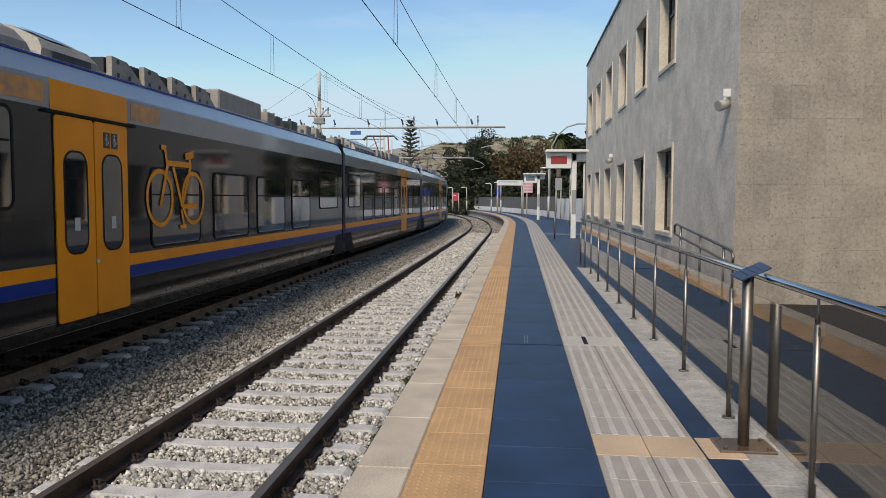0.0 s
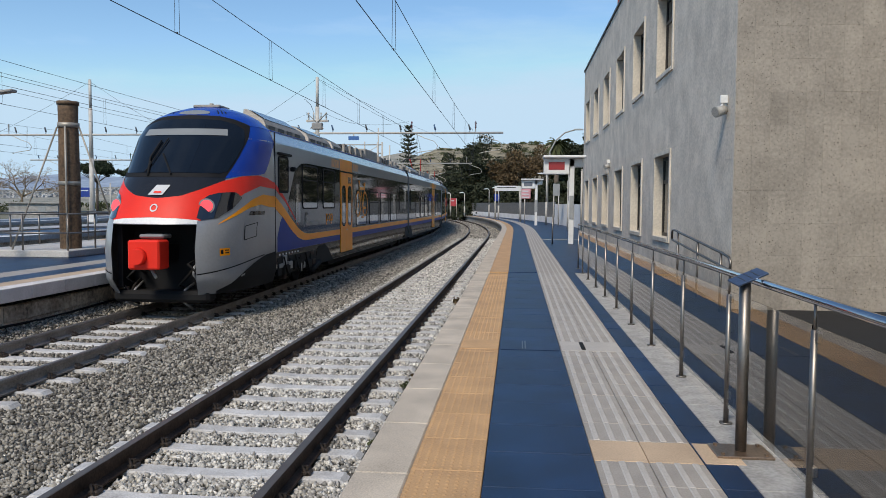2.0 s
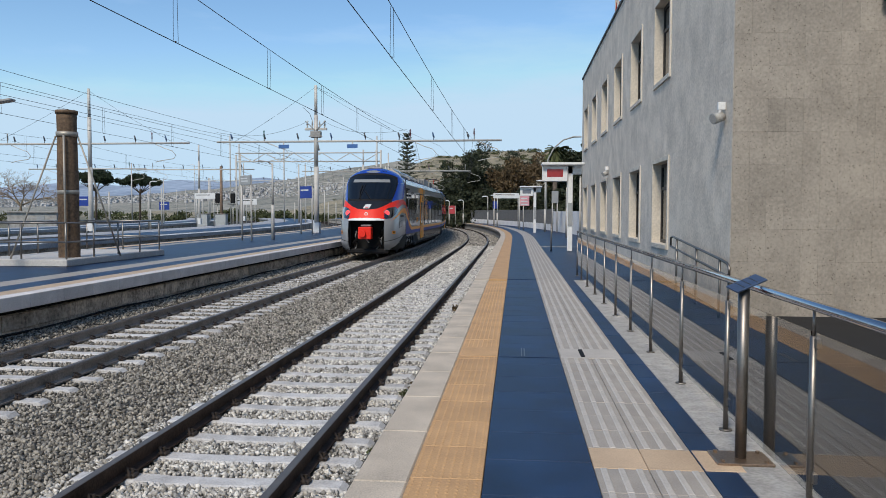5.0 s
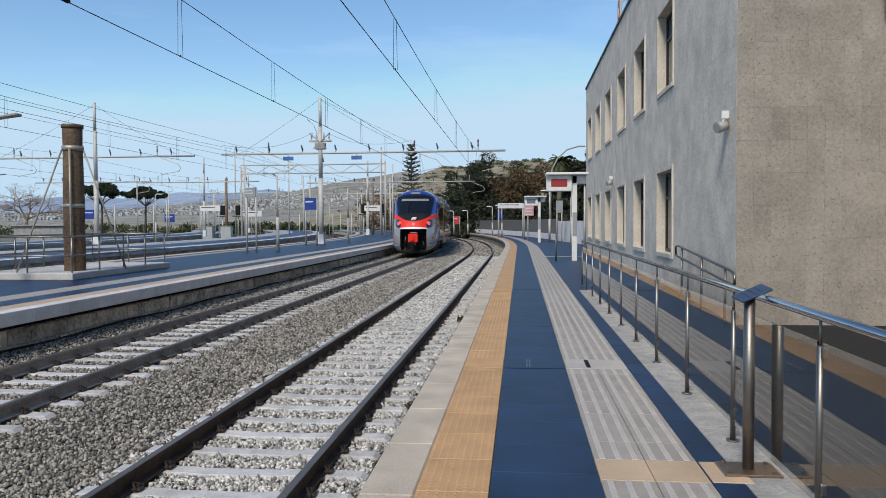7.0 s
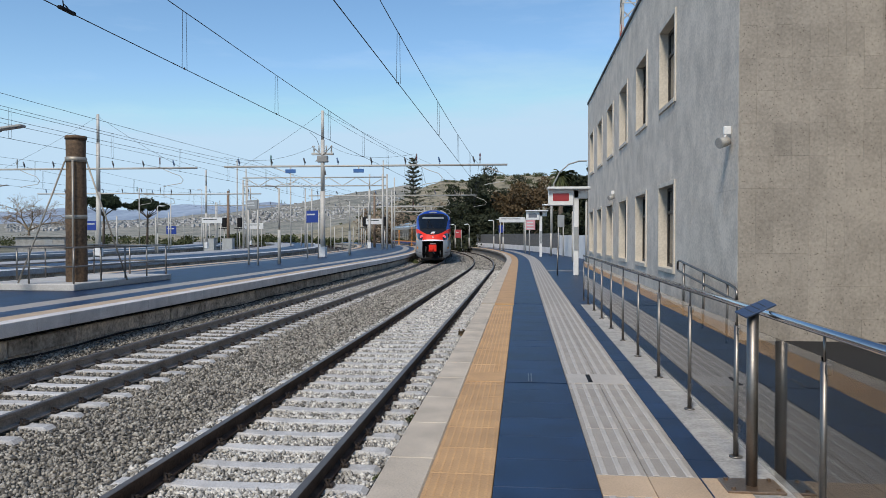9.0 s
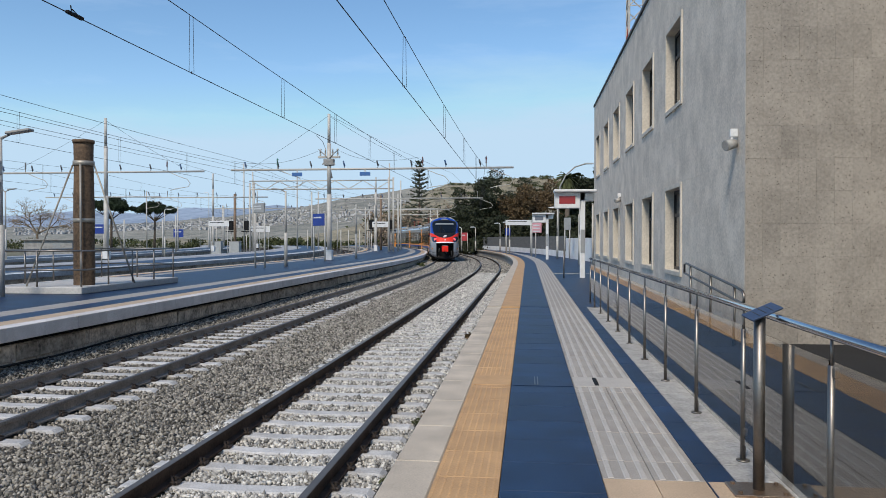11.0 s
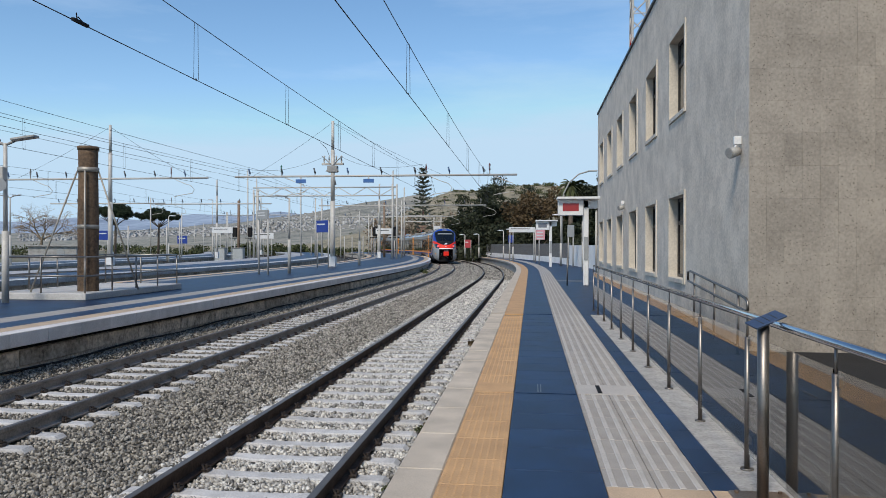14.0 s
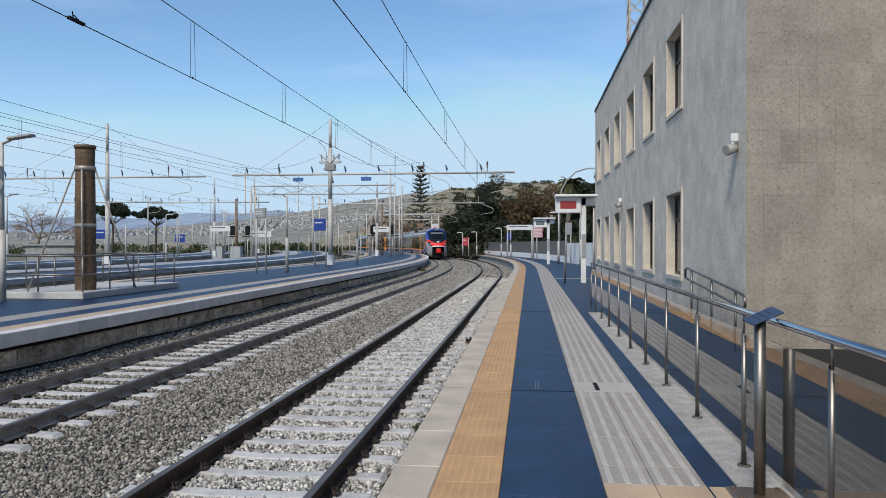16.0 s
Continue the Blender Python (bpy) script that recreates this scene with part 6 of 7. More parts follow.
def build_overhead():
    catenary(0.0, [((-6.0, 50.2), (0.15, -0.2)), ((50.2, 89.0), (-0.2, 0.25)), ((89.0, 125.0), (0.25, -0.2)), ((125, 165), (-0.2, 0.2))], "contact and carrier wire over the near track", 4.72, 6.25, 0.50, drop=8.2, first=5.4)
    catenary(T2, [((-14.0, 50.2), (-0.1, 0.2)), ((50.2, 89.0), (0.2, -0.25)), ((89.0, 125.0), (-0.25, 0.2)), ((125, 165), (0.2, -0.2))], "contact and carrier wire over the far track", 4.88, 6.10, 0.58, drop=5.7, first=0.25, start_z=7.0)
    for d in (-15.6, -28.4, -32.6):
        catenary(d, [((2.0, 52.0), (0.1, -0.2)), ((52.0, 89.0), (-0.2, 0.2)), ((89.0, 125.0), (0.2, -0.2))], "contact and carrier wire over a yard track", 5.0, 6.45, 0.35, 0.008, drop=7.0)
    build_mast(-13.4, 50.5, 9.9, LP_Z, (-20.3, -0.94), 6.25, "tall tapered grey mast carrying a beam and switch gear", registers=((-2.75, M_INSR), (-7.0, M_INSR), (-17.0, M_INSG)))
    build_mast(-30.7, 52.7, 10.3, 0.05, (-39.8, -23.2), 6.4, "grey mast with a level beam over the yard", 0.17, False, registers=((-37.0, M_CONC), (-26.0, M_INSR)))
    for s, dm, a, b, hh in ((89, -11.8, -19.0, 0.6, 8.6), (125, -11.5, -18.0, 0.6, 8.6)):
        p = along(s, dm)[0]
        e0, e1 = along(s, a)[0], along(s, b)[0]
        build_mast(p.x, p.y, hh, LP_Z, (p.x + a - dm, p.x + b - dm), 6.2, "grey mast with a level beam over both tracks", 0.14, False, registers=((p.x - dm, M_CONC), (p.x - dm + T2, M_INSR)))
    for s, dm, a, b in ((89, -30.5, -38, -24), (125, -30.0, -37, -23), (89, -42.5, -50, -36)):
        p = along(s, dm)[0]
        build_mast(p.x, p.y, 9.0, 0.05, (p.x + a - dm, p.x + b - dm), 6.3, "grey mast with a level beam over the yard", 0.14, False, registers=((p.x + a - dm + 2, M_CONC), (p.x + b - dm - 2, M_INSG)))
    # stays and cross wires hung from the tall masts
    sw = base("stay_wires", pose(0, 0, 0), "thin stay wires between the masts", "stay wire", "overhead wires")
    for pts in ([(-13.4, 50.5, 9.9), (-19.0, 50.5, 6.3)], [(-13.4, 50.5, 9.9), (-7.0, 70, 7.6), (-5.8, 89, 6.6)], [(-13.4, 50.5, 9.85), (-8.4, 50.5, 7.0)],
                [(-30.7, 52.7, 10.2), (-38.0, 52.7, 6.5)], [(-30.7, 52.7, 10.2), (-24.5, 52.7, 6.5)], [(-18.9, 4, 6.25), (-18.9, 50.5, 6.25), (-20.0, 89, 6.3)],
                [(-19.3, 4, 6.0), (-19.3, 50.5, 6.05), (-21, 89, 6.1)], [(-18.4, 4, 6.75), (-18.2, 50.5, 6.6), (-19.4, 89, 6.6)], [(-24.5, 4, 7.1), (-24.5, 52, 6.9), (-27, 89, 6.6)],
                [(-20.3, 50.5, 6.9), (-17, 50.5, 6.7), (-13.9, 50.5, 7.6)], [(-12.9, 50.5, 7.6), (-10.6, 50.5, 6.85), (-7.2, 50.5, 7.0)]):
        bm = B()
        for a, b in zip(pts, pts[1:]):
            polytube(bm, [Vector(a).lerp(Vector(b), k / 6) - Vector((0, 0, 0.12 * math.sin(math.pi * k / 6))) for k in range(7)], 0.009, 5)
        part("stay", bm, M_WIRE, sw)
    for x in (-15.6, -10.9):
        tp = base("track_plate", pose(x, 50.4, 5.72), "small blue plate hung under the beam", "plate", "beam plates")
        part("plate", box(B(), -0.36, 0.36, -0.03, 0.0, 0.06, 0.32, bevel=0.01), mat("light_blue_plate", (0.05, 0.14, 0.36), 0.5), tp)
        part("hanger", box(B(), -0.04, 0.04, 0.0, 0.02, 0.3, 0.5), M_GALV, tp)
    # hanging line splice over the far track
    bm = B()
    box(bm, -0.03, 0.03, -0.20, 0.20, -0.025, 0.025, bevel=0.01)
    tube(bm, (0, -0.08, 0.02), (0.05, -0.18, 0.09), 0.009, seg=6)
    tube(bm, (0, 0.08, 0.02), (-0.04, 0.0, 0.09), 0.009, seg=6)
    tagged(part("section_insulator", bm, M_BLACK, None, m=pose(-6.74, 10.75, 4.885)), "dark splice clamp hanging on the contact wire", "wire clamp")
    # lattice gantry
    lg = base("lattice_gantry", pose(0, 0, 0), "pale lattice gantry spanning the yard tracks", "gantry")
    for x in (-31.3, -15.2):
        for dx in (-0.25, 0.25):
            bm = B()
            tube(bm, (x + dx, 84, -0.6), (x + dx, 84, 8.4 if x > -20 else 7.9), 0.10, seg=8)
            part("leg", bm, M_GALV, lg)
    for z in (7.15, 8.1):
        part("chord", tube(B(), (-31.6, 84, z), (-14.9, 84, z), 0.07, seg=8), M_GALV, lg)
    for k in range(10):
        x = -31.3 + k * 1.61
        part("brace", tube(B(), (x, 84, 7.15 if k % 2 else 8.1), (x + 1.61, 84, 8.1 if k % 2 else 7.15), 0.045, seg=6), M_GALV, lg)
    sg = base("signal_gantry", pose(-15.4, 128, 0), "far lattice gantry with red signal board", "gantry")
    for z in (5.6, 6.6):
        part("chord", tube(B(), (-6, 0, z), (0.6, 0, z), 0.07, seg=8), M_GALV, sg)
    for k in range(8):
        part("brace", tube(B(), (-6 + k * 0.8, 0, 5.6 if k % 2 else 6.6), (-5.2 + k * 0.8, 0, 6.6 if k % 2 else 5.6), 0.04, seg=6), M_GALV, sg)
    for x in (-1.0, 0.2):
        part("leg", tube(B(), (x, 0, -0.8), (x, 0, 6.6), 0.09, seg=8), M_GALV, sg)
    part("signal_board", box(B(), -1.0, 0.1, -0.15, -0.08, 3.2, 4.9, bevel=0.03), M_SIGNWHITE, sg)
    part("signal_disc", tube(B(), (-0.45, -0.2, 3.9), (-0.45, -0.15, 3.9), 0.42, seg=18), M_TRED, sg)
    part("signal_disc", tube(B(), (-0.45, -0.22, 3.9), (-0.45, -0.2, 3.9), 0.2, seg=14), M_SIGNWHITE, sg)
    part("signal_board", box(B(), -3.4, -2.4, -0.15, -0.08, 4.2, 5.0, bevel=0.03), M_RUST, sg)


# ---- poles, lamps and signs ----
def lamp_post(x, y, h, z0, double=False, turn=0.0, label="slim pale lamp post with flat lantern", style="flat"):
    lp = base("lamp_post", pose(x, y, z0, 0, 0, turn), label, "lamp post", "lamp posts")
    bm = B()
    tube(bm, (0, 0, 0), (0, 0, h * 0.45), 0.085, seg=12)
    tube(bm, (0, 0, h * 0.45), (0, 0, h), 0.055, 0.045, seg=12)
    part("pole", bm, M_GALV, lp)
    for sx in ((-1, 1) if double else (1,)):
        if style == "flat":
            bm = B()
            tube(bm, (0, 0, h - 0.05), (sx * 0.25, 0, h + 0.05), 0.035, seg=8)
            box(bm, min(sx * 0.2, sx * 0.85), max(sx * 0.2, sx * 0.85), -0.12, 0.12, 0.0, 0.07, m=pose(0, 0, h + 0.02, 0, -sx * 7, 0), bevel=0.02)
            part("lantern", bm, M_CONC, lp)
        else:
            bm = B()
            polytube(bm, [(0, 0, h - 0.1), (sx * 0.06, 0, h + 0.05), (sx * 0.2, 0, h + 0.12), (sx * 0.55, 0, h + 0.10)], 0.04, 8)
            box(bm, min(sx * 0.25, sx * 0.7), max(sx * 0.25, sx * 0.7), -0.08, 0.08, h + 0.04, h + 0.11, bevel=0.02)
            part("lantern", bm, M_WHITE, lp)
    return lp


def plain_pole(x, y, h, z0, r=0.09, material=None, label="plain grey steel pole in the yard"):
    po = base("steel_pole", pose(x, y, z0), label, "pole", "yard poles")
    bm = B()
    tube(bm, (0, 0, 0), (0, 0, h), r, r * 0.8, seg=10)
    part("shaft", bm, material or M_GALV, po)
    part("cap", tube(B(), (0, 0, h), (0, 0, h + 0.06), r * 0.9, r * 0.4, seg=10), material or M_GALV, po)
    return po


def board_sign(x, y, z0, w, h, zb, posts, face, label, turn=0.0, words=0):
    sg = base("platform_sign", pose(x, y, z0, 0, 0, turn), label, "sign", "platform signs")
    for px in posts:
        part("post", tube(B(), (px, 0, 0), (px, 0, zb + h), 0.045, seg=8), M_GALV, sg)
    part("board", box(B(), -w / 2, w / 2, -0.07, -0.03, zb, zb + h, bevel=0.01), face, sg)
    rng = random.Random(int(x * 7))
    for k in range(words):
        ww = w * rng.uniform(0.5, 0.8)
        part("text_bar", box(B(), -w * 0.42, -w * 0.42 + ww, -0.075, -0.07, zb + h * (0.62 - 0.28 * k), zb + h * (0.74 - 0.28 * k)), M_MARK if face is not M_SIGNWHITE else M_TDARK, sg)
    return sg


def build_poles():
    lamp_post(-13.1, 17.7, 4.0, LP_Z, True, 0, "pale platform lamp post with two flat lanterns and loudspeaker")
    sp = base("loudspeaker", pose(-13.1, 17.6, LP_Z + 2.95), "round grey horn loudspeaker on the lamp post", "loudspeaker")
    part("horn", tube(B(), (-0.05, -0.05, 0), (0.10, -0.28, -0.02), 0.07, 0.17, seg=14), M_CABINET, sp)
    part("bracket", box(B(), -0.06, 0.06, -0.08, 0.1, 0.1, 0.45, bevel=0.02), M_GALV, sp)
    lamp_post(-12.4, 38.1, 3.9, LP_Z, False, 160, "pale platform lamp post with dark flat lantern")
    lamp_post(-12.6, 55.1, 4.0, LP_Z, False, 160, "pale platform lamp post with dark flat lantern")
    lamp_post(-37.6, 51.3, 5.0, 0.0, True, 0)
    lamp_post(-37.4, 75.2, 5.0, -0.5, False, 10, style="bent")
    lamp_post(-50.1, 115.5, 9.4, -0.7, False, 200, style="bent")
    board_sign(-13.2, 36.5, LP_Z, 0.95, 0.46, 2.75, (-0.42, 0.42), M_SIGNGREY, "grey platform notice board on two posts", -38, 2)
    board_sign(-13.5, 48.4, LP_Z, 1.25, 0.78, 2.3, (-0.6, 0.6), M_SIGNBLUE, "blue station name board on two posts", -38, 1)
    board_sign(-84.0, 176.0, -0.7, 3.0, 1.9, 2.6, (-1.0, 1.0), M_SIGNBLUE, "blue station name board on two posts far off", -15, 1)
    board_sign(-34.5, 58.0, 0.05, 1.9, 0.75, 1.9, (-0.8, 0.6), M_SIGNBLUE, "blue station name board on two posts", -15, 1)
    board_sign(-30.2, 72.0, 0.05, 2.4, 0.55, 2.7, (-1.0, 1.0), M_SIGNWHITE, "long white direction board", -14, 1)
    board_sign(-34.4, 95.0, -0.3, 3.2, 0.75, 2.7, (-1.3, 0, 1.3), M_SIGNWHITE, "long white direction board", -14, 1)
    board_sign(-18.0, 92.5, 0.05, 2.3, 0.7, 2.9, (-0.9, 0.9), M_SIGNWHITE, "long white direction board", -10, 1)
    for x, y, h, z in ((-62.6, 119.6, 10.0, -0.7), (-52.3, 126.8, 7.9, -0.7), (-41.0, 106.8, 13.1, -0.7), (-39.7, 106.9, 11.9, -0.7), (-33.3, 107.6, 12.3, -0.7), (-18.5, 101.0, 12.3, -0.7), (-17.0, 101.2, 10.0, -0.7), (-69.8, 156.3, 6.9, -0.7), (-71.7, 156.1, 6.7, -0.7), (-21.4, 100.7, 4.7, -0.7), (-25.0, 100.3, 3.4, -0.7), (-21.7, 97.0, 3.4, -0.7), (-28.9, 99.9, 8.5, -0.7), (-28.0, 99.9, 8.5, -0.7), (-25.9, 108.5, 3.5, -0.7), (-31.8, 107.8, 3.5, -0.7), (-30.0, 118.0, 5.5, -0.7), (-34.6, 120.0, 7.0, -0.7), (-46.5, 110.0, 5.0, -0.7), (-49.0, 132.0, 8.0, -0.7), (-58.0, 140.0, 8.5, -0.7), (-23.5, 112.0, 6.5, -0.7), (-36.7, 66.0, 3.2, 0.05), (-33.0, 66.0, 3.2, 0.05), (-16.3, 95.0, 7.5, -0.3), (-15.4, 90.0, 4.2, 0.05), (-38.5, 80.0, 4.0, 0.05), (-44.0, 92.0, 6.0, -0.5), (-19.6, 110.0, 8.8, -0.7), (-27.0, 125.0, 7.5, -0.7)):
        plain_pole(x, y, h, z, 0.11 if h > 7 else 0.08)
    plain_pole(-18.3, 93.9, 7.4, -0.5, 0.16, M_RUST, "brown rusty square post in the yard")
    plain_pole(-36.5, 92.0, 7.6, -0.5, 0.2, M_RUST, "brown rusty square post in the yard")
    for x, y in ((-38.1, 90.2), (-35.9, 90.5)):
        cb = base("equipment_cabinet", pose(x, y, -0.8), "pale grey equipment cabinet standing in the yard", "cabinet", "yard cabinets")
        part("body", box(B(), -0.65, 0.65, -0.4, 0.4, 0.0, 1.95, bevel=0.02), M_CABINET, cb)
        part("roof", box(B(), -0.7, 0.7, -0.45, 0.45, 1.95, 2.05, bevel=0.02), M_CONC, cb)
    for x, y, z in ((-37.4, 93.0, -0.7), (-35.4, 93.0, -0.7), (-19.7, 95.0, -0.6), (-17.2, 95.0, -0.6)):
        sg = base("rail_signal", pose(x, y, z), "black signal head on a short post", "signal", "rail signals")
        part("post", tube(B(), (0, 0, 0), (0, 0, 3.4), 0.07, seg=8), M_GALV, sg)
        part("head", box(B(), -0.3, 0.3, -0.15, 0.15, 3.3, 4.5, bevel=0.08), M_BLACK, sg)
        part("platform", box(B(), -0.6, 0.6, -0.3, 0.3, 3.1, 3.2), M_BLACK, sg)


def build_hut():
    hut = base("yard_hut", pose(-66, 100, -1.0, 0, 0, 12), "low pale flat-roofed hut beyond the yard platforms", "hut")
    part("wall", box(B(), -3.2, 3.2, -2, 2, 0, 2.3, bevel=0.02), M_CONC, hut)
    part("roof", box(B(), -3.5, 3.5, -2.3, 2.3, 2.3, 2.5, bevel=0.02), M_CONC, hut)
    part("door", box(B(), 0.6, 1.6, -2.04, -2.0, 0, 2.0, bevel=0.01), M_SIGNGREY, hut)


def build_pillar():
    # plinth turned slightly, with rails and the braced pillar on it
    pl = base("pillar_plinth", pose(-12.9, 21.4, LP_Z), "low pale concrete plinth on the island platform", "plinth")
    part("slab", box(B(), -1.35, 1.35, -2.75, 2.75, 0, 0.18, bevel=0.015), M_PLINTH, pl)
    pi = base("timber_pillar", pose(-12.18, 19.8, LP_Z + 0.18), "stout weathered brown pillar with steel straps and braces", "pillar")
    bm = B()
    n, rings = 28, []
    for k in range(25):
        z = 3.95 * k / 24
        ring = []
        for i in range(n):
            a = 2 * math.pi * i / n
            r = 0.275 - 0.02 * k / 24 + 0.012 * noise.noise((math.cos(a) * 2, math.sin(a) * 2, z * 1.3)) + 0.006 * noise.noise((math.cos(a) * 9, math.sin(a) * 9, z * 0.8))
            ring.append(bm.verts.new((r * math.cos(a), r * math.sin(a), z)))
        rings.append(ring)
    for p, q in zip(rings, rings[1:]):
        for i in range(n):
            f = bm.faces.new((p[i], p[(i + 1) % n], q[(i + 1) % n], q[i]))
            f.smooth = True
    bm.faces.new(rings[-1])
    part("shaft", bm, M_PILLAR, pi)
    part("rim", tube(B(), (0, 0, 3.90), (0, 0, 3.99), 0.285, 0.28, seg=28), M_PILLAR, pi)
    for z, w in ((3.28, 0.13), (1.72, 0.11)):
        part("strap", tube(B(), (0, 0, z), (0, 0, z + w), 0.281, seg=28), M_STRAP, pi)
    part("brace", tube(B(), (0.10, -0.32, 3.30), (0.12, -0.36, 0.0), 0.028, seg=8), M_STRAP, pi)
    for a in ((-0.95, -0.9, -0.30), (0.85, 0.9, 0.28)):
        part("brace", tube(B(), (a[2], 0.05 * a[1], 3.30), (a[0] * 1.15, a[1], 0.0), 0.024, seg=8), M_STRAP, pi)
    rl = base("plinth_rail", pose(-12.9, 21.4, LP_Z + 0.18), "low two-bar steel railing round the pillar", "railing")
    cor = [(-1.25, -2.6), (1.25, -2.6), (1.25, 2.6), (-1.25, 2.6)]
    for (x0, y0), (x1, y1) in zip(cor, cor[1:] + cor[:1]):
        for z in (0.45, 0.95):
            part("bar", tube(B(), (x0, y0, z), (x1, y1, z), 0.024, seg=8), M_STEEL, rl)
        m = 2 if abs(x1 - x0) > 1 else 4
        for k in range(m):
            f = k / m
            part("upright", tube(B(), (x0 + (x1 - x0) * f, y0 + (y1 - y0) * f, 0), (x0 + (x1 - x0) * f, y0 + (y1 - y0) * f, 0.95), 0.024, seg=8), M_STEEL, rl)


# ---- far end of the near platform ----
def info_totem(x, y, h, w, label, lit):
    it = base("information_totem", pose(x, y, 0.0), label, "information display", "information displays")
    part("column", box(B(), -0.10, 0.10, -0.10, 0.10, 0, h - 0.12, bevel=0.02), M_WHITE, it)
    part("canopy", box(B(), -w * 0.68, 0.52, -0.45, 0.45, h - 0.1, h, bevel=0.02), M_WHITE, it)
    hd = part("display_box", box(B(), -w * 0.66, -w * 0.66 + 0.98, -0.22, 0.22, h - 0.72, h - 0.1, bevel=0.02), M_WHITE, it)
    part("display", box(B(), -w * 0.66 + 0.18, -w * 0.66 + 0.80, -0.232, -0.221, h - 0.55, h - 0.25, bevel=0.004), M_LED if lit else M_SCREEN, hd, "framed display")
    part("gusset", box(B(), -0.5, 0.45, -0.1, 0.1, h - 0.45, h - 0.1, bevel=0.04), M_WHITE, it)
    part("access_panel", box(B(), -0.08, 0.08, -0.128, -0.121, 1.0, 1.9), M_SIGNGREY, it)


M_FENCE = mat("dark_grey_fence_bar", (0.11, 0.115, 0.12), 0.6, vary=0.1)
M_RENDER = mat("white_rendered_wall", (0.84, 0.83, 0.81), 0.8, vary=0.06, scale=1.0, fine=20)
FENCE_D = [(44.5, 6.6), (52, 6.9), (60, 6.3), (74, 5.7), (86, 4.9), (100, 4.2), (120, 4.0)]


def build_platform_end():
    info_totem(2.12, 30.2, 3.45, 1.65, "white information totem with display box and canopy", True)
    info_totem(1.42, 56.9, 3.45, 1.65, "white information totem with dark display", False)
    fn = base("boundary_fence", pose(0, 0, 0), "grey vertical-bar fence on a low white wall", "fence")
    def fd(s):
        return float(np.interp(s, [p[0] for p in FENCE_D], [p[1] for p in FENCE_D]))
    s = 44.5
    k = 0
    while s < 118:
        e = s + 2.5
        a, b = along(s, fd(s))[0], along(e, fd(e))[0]
        tall = s < 62
        h = 1.6 if tall else 0.52
        ang = math.degrees(math.atan2(b.y - a.y, b.x - a.x))
        m = pose(a.x, a.y, 0, 0, 0, ang)
        L = (b - a).length
        part("wall_panel", box(B(), 0, L + 0.02, -0.08, 0.08, -0.02, h), M_RENDER, fn, "white rendered wall" if tall else "", m)
        if not tall:
            bm = B()
            for i in range(11):
                box(bm, i * L / 11 + 0.02, i * L / 11 + 0.11, -0.02, 0.02, h, h + 1.25)
            box(bm, 0, L, -0.03, -0.02, h + 0.15, h + 0.2)
            box(bm, 0, L, -0.03, -0.02, h + 1.05, h + 1.1)
            tagged(part("fence_panel", bm, M_FENCE, fn, m=m), kind="stuff")
        s = e
    board_sign(-0.9, 74.0, 0, 2.5, 0.5, 2.85, (-1.15, 1.15), M_SIGNWHITE, "long white direction board on two posts", 4, 1)
    board_sign(0.75, 63.8, 0, 0.75, 0.9, 2.05, (-0.1,), mat("pink_notice_face", (0.62, 0.30, 0.33), 0.5), "white and pink notice board on a post", 3, 3)
    board_sign(2.9, 57.1, 0, 0.5, 0.9, 2.2, (-0.18, 0.18), M_SIGNGREY, "narrow grey notice board on two posts", 6, 0)
    board_sign(-7.9, 95.0, 0, 0.7, 1.0, 1.3, (-0.4, 0.4), mat("red_notice_face", (0.5, 0.06, 0.07), 0.5), "red notice board on two posts", 8, 1)
    board_sign(-2.2, 84.0, 0, 0.6, 0.8, 1.9, (-0.2, 0.2), M_SIGNBLUE, "small blue notice board", 6, 0)
    for x, y, h in ((2.3, 60.3, 3.9), (-1.9, 80.0, 3.2), (-3.3, 91.2, 3.3), (-6.5, 95.0, 2.9), (-8.6, 99.0, 2.9), (3.05, 45.5, 4.0)):
        lamp_post(x, y, h, 0, False, 180, "slim pale lamp post with bent head", "bent")
    plain_pole(1.4, 30.1, 1.1, 0, 0.03, M_STEEL, "short thin steel post on the platform")
    plain_pole(2.75, 33.0, 3.0, 0, 0.05, M_GALV, "slim post holding a pale speaker")
    plain_pole(0.35, 67.9, 3.0, 0, 0.06)
    plain_pole(3.1, 47.0, 3.0, 0, 0.06)
    # tall curved street lamp behind the fence
    sl = base("street_lamp", pose(3.0, 76.0, -0.5), "tall curved street lamp behind the platform", "street lamp")
    pts = [(0, 0, 0), (0, 0, 6.0), (0.15, 0, 7.2), (0.7, 0, 8.3), (1.6, 0, 9.1), (2.6, 0, 9.4)]
    part("pole", polytube(B(), pts, 0.07, 8), M_CONC, sl)
    part("lantern", box(B(), 2.5, 3.4, -0.15, 0.15, 9.35, 9.5, bevel=0.04), M_CABINET, sl)
    # lattice mast on the roof
    rm = base("roof_mast", pose(4.95, 36.0, BTOP - 0.25), "red and white lattice mast on the roof", "lattice mast")
    for x in (-0.4, 0.4):
        for y in (-0.4, 0.4):
            part("leg", tube(B(), (x, y, 0), (x * 0.8, y * 0.8, 9), 0.055, seg=6), M_GALV, rm)
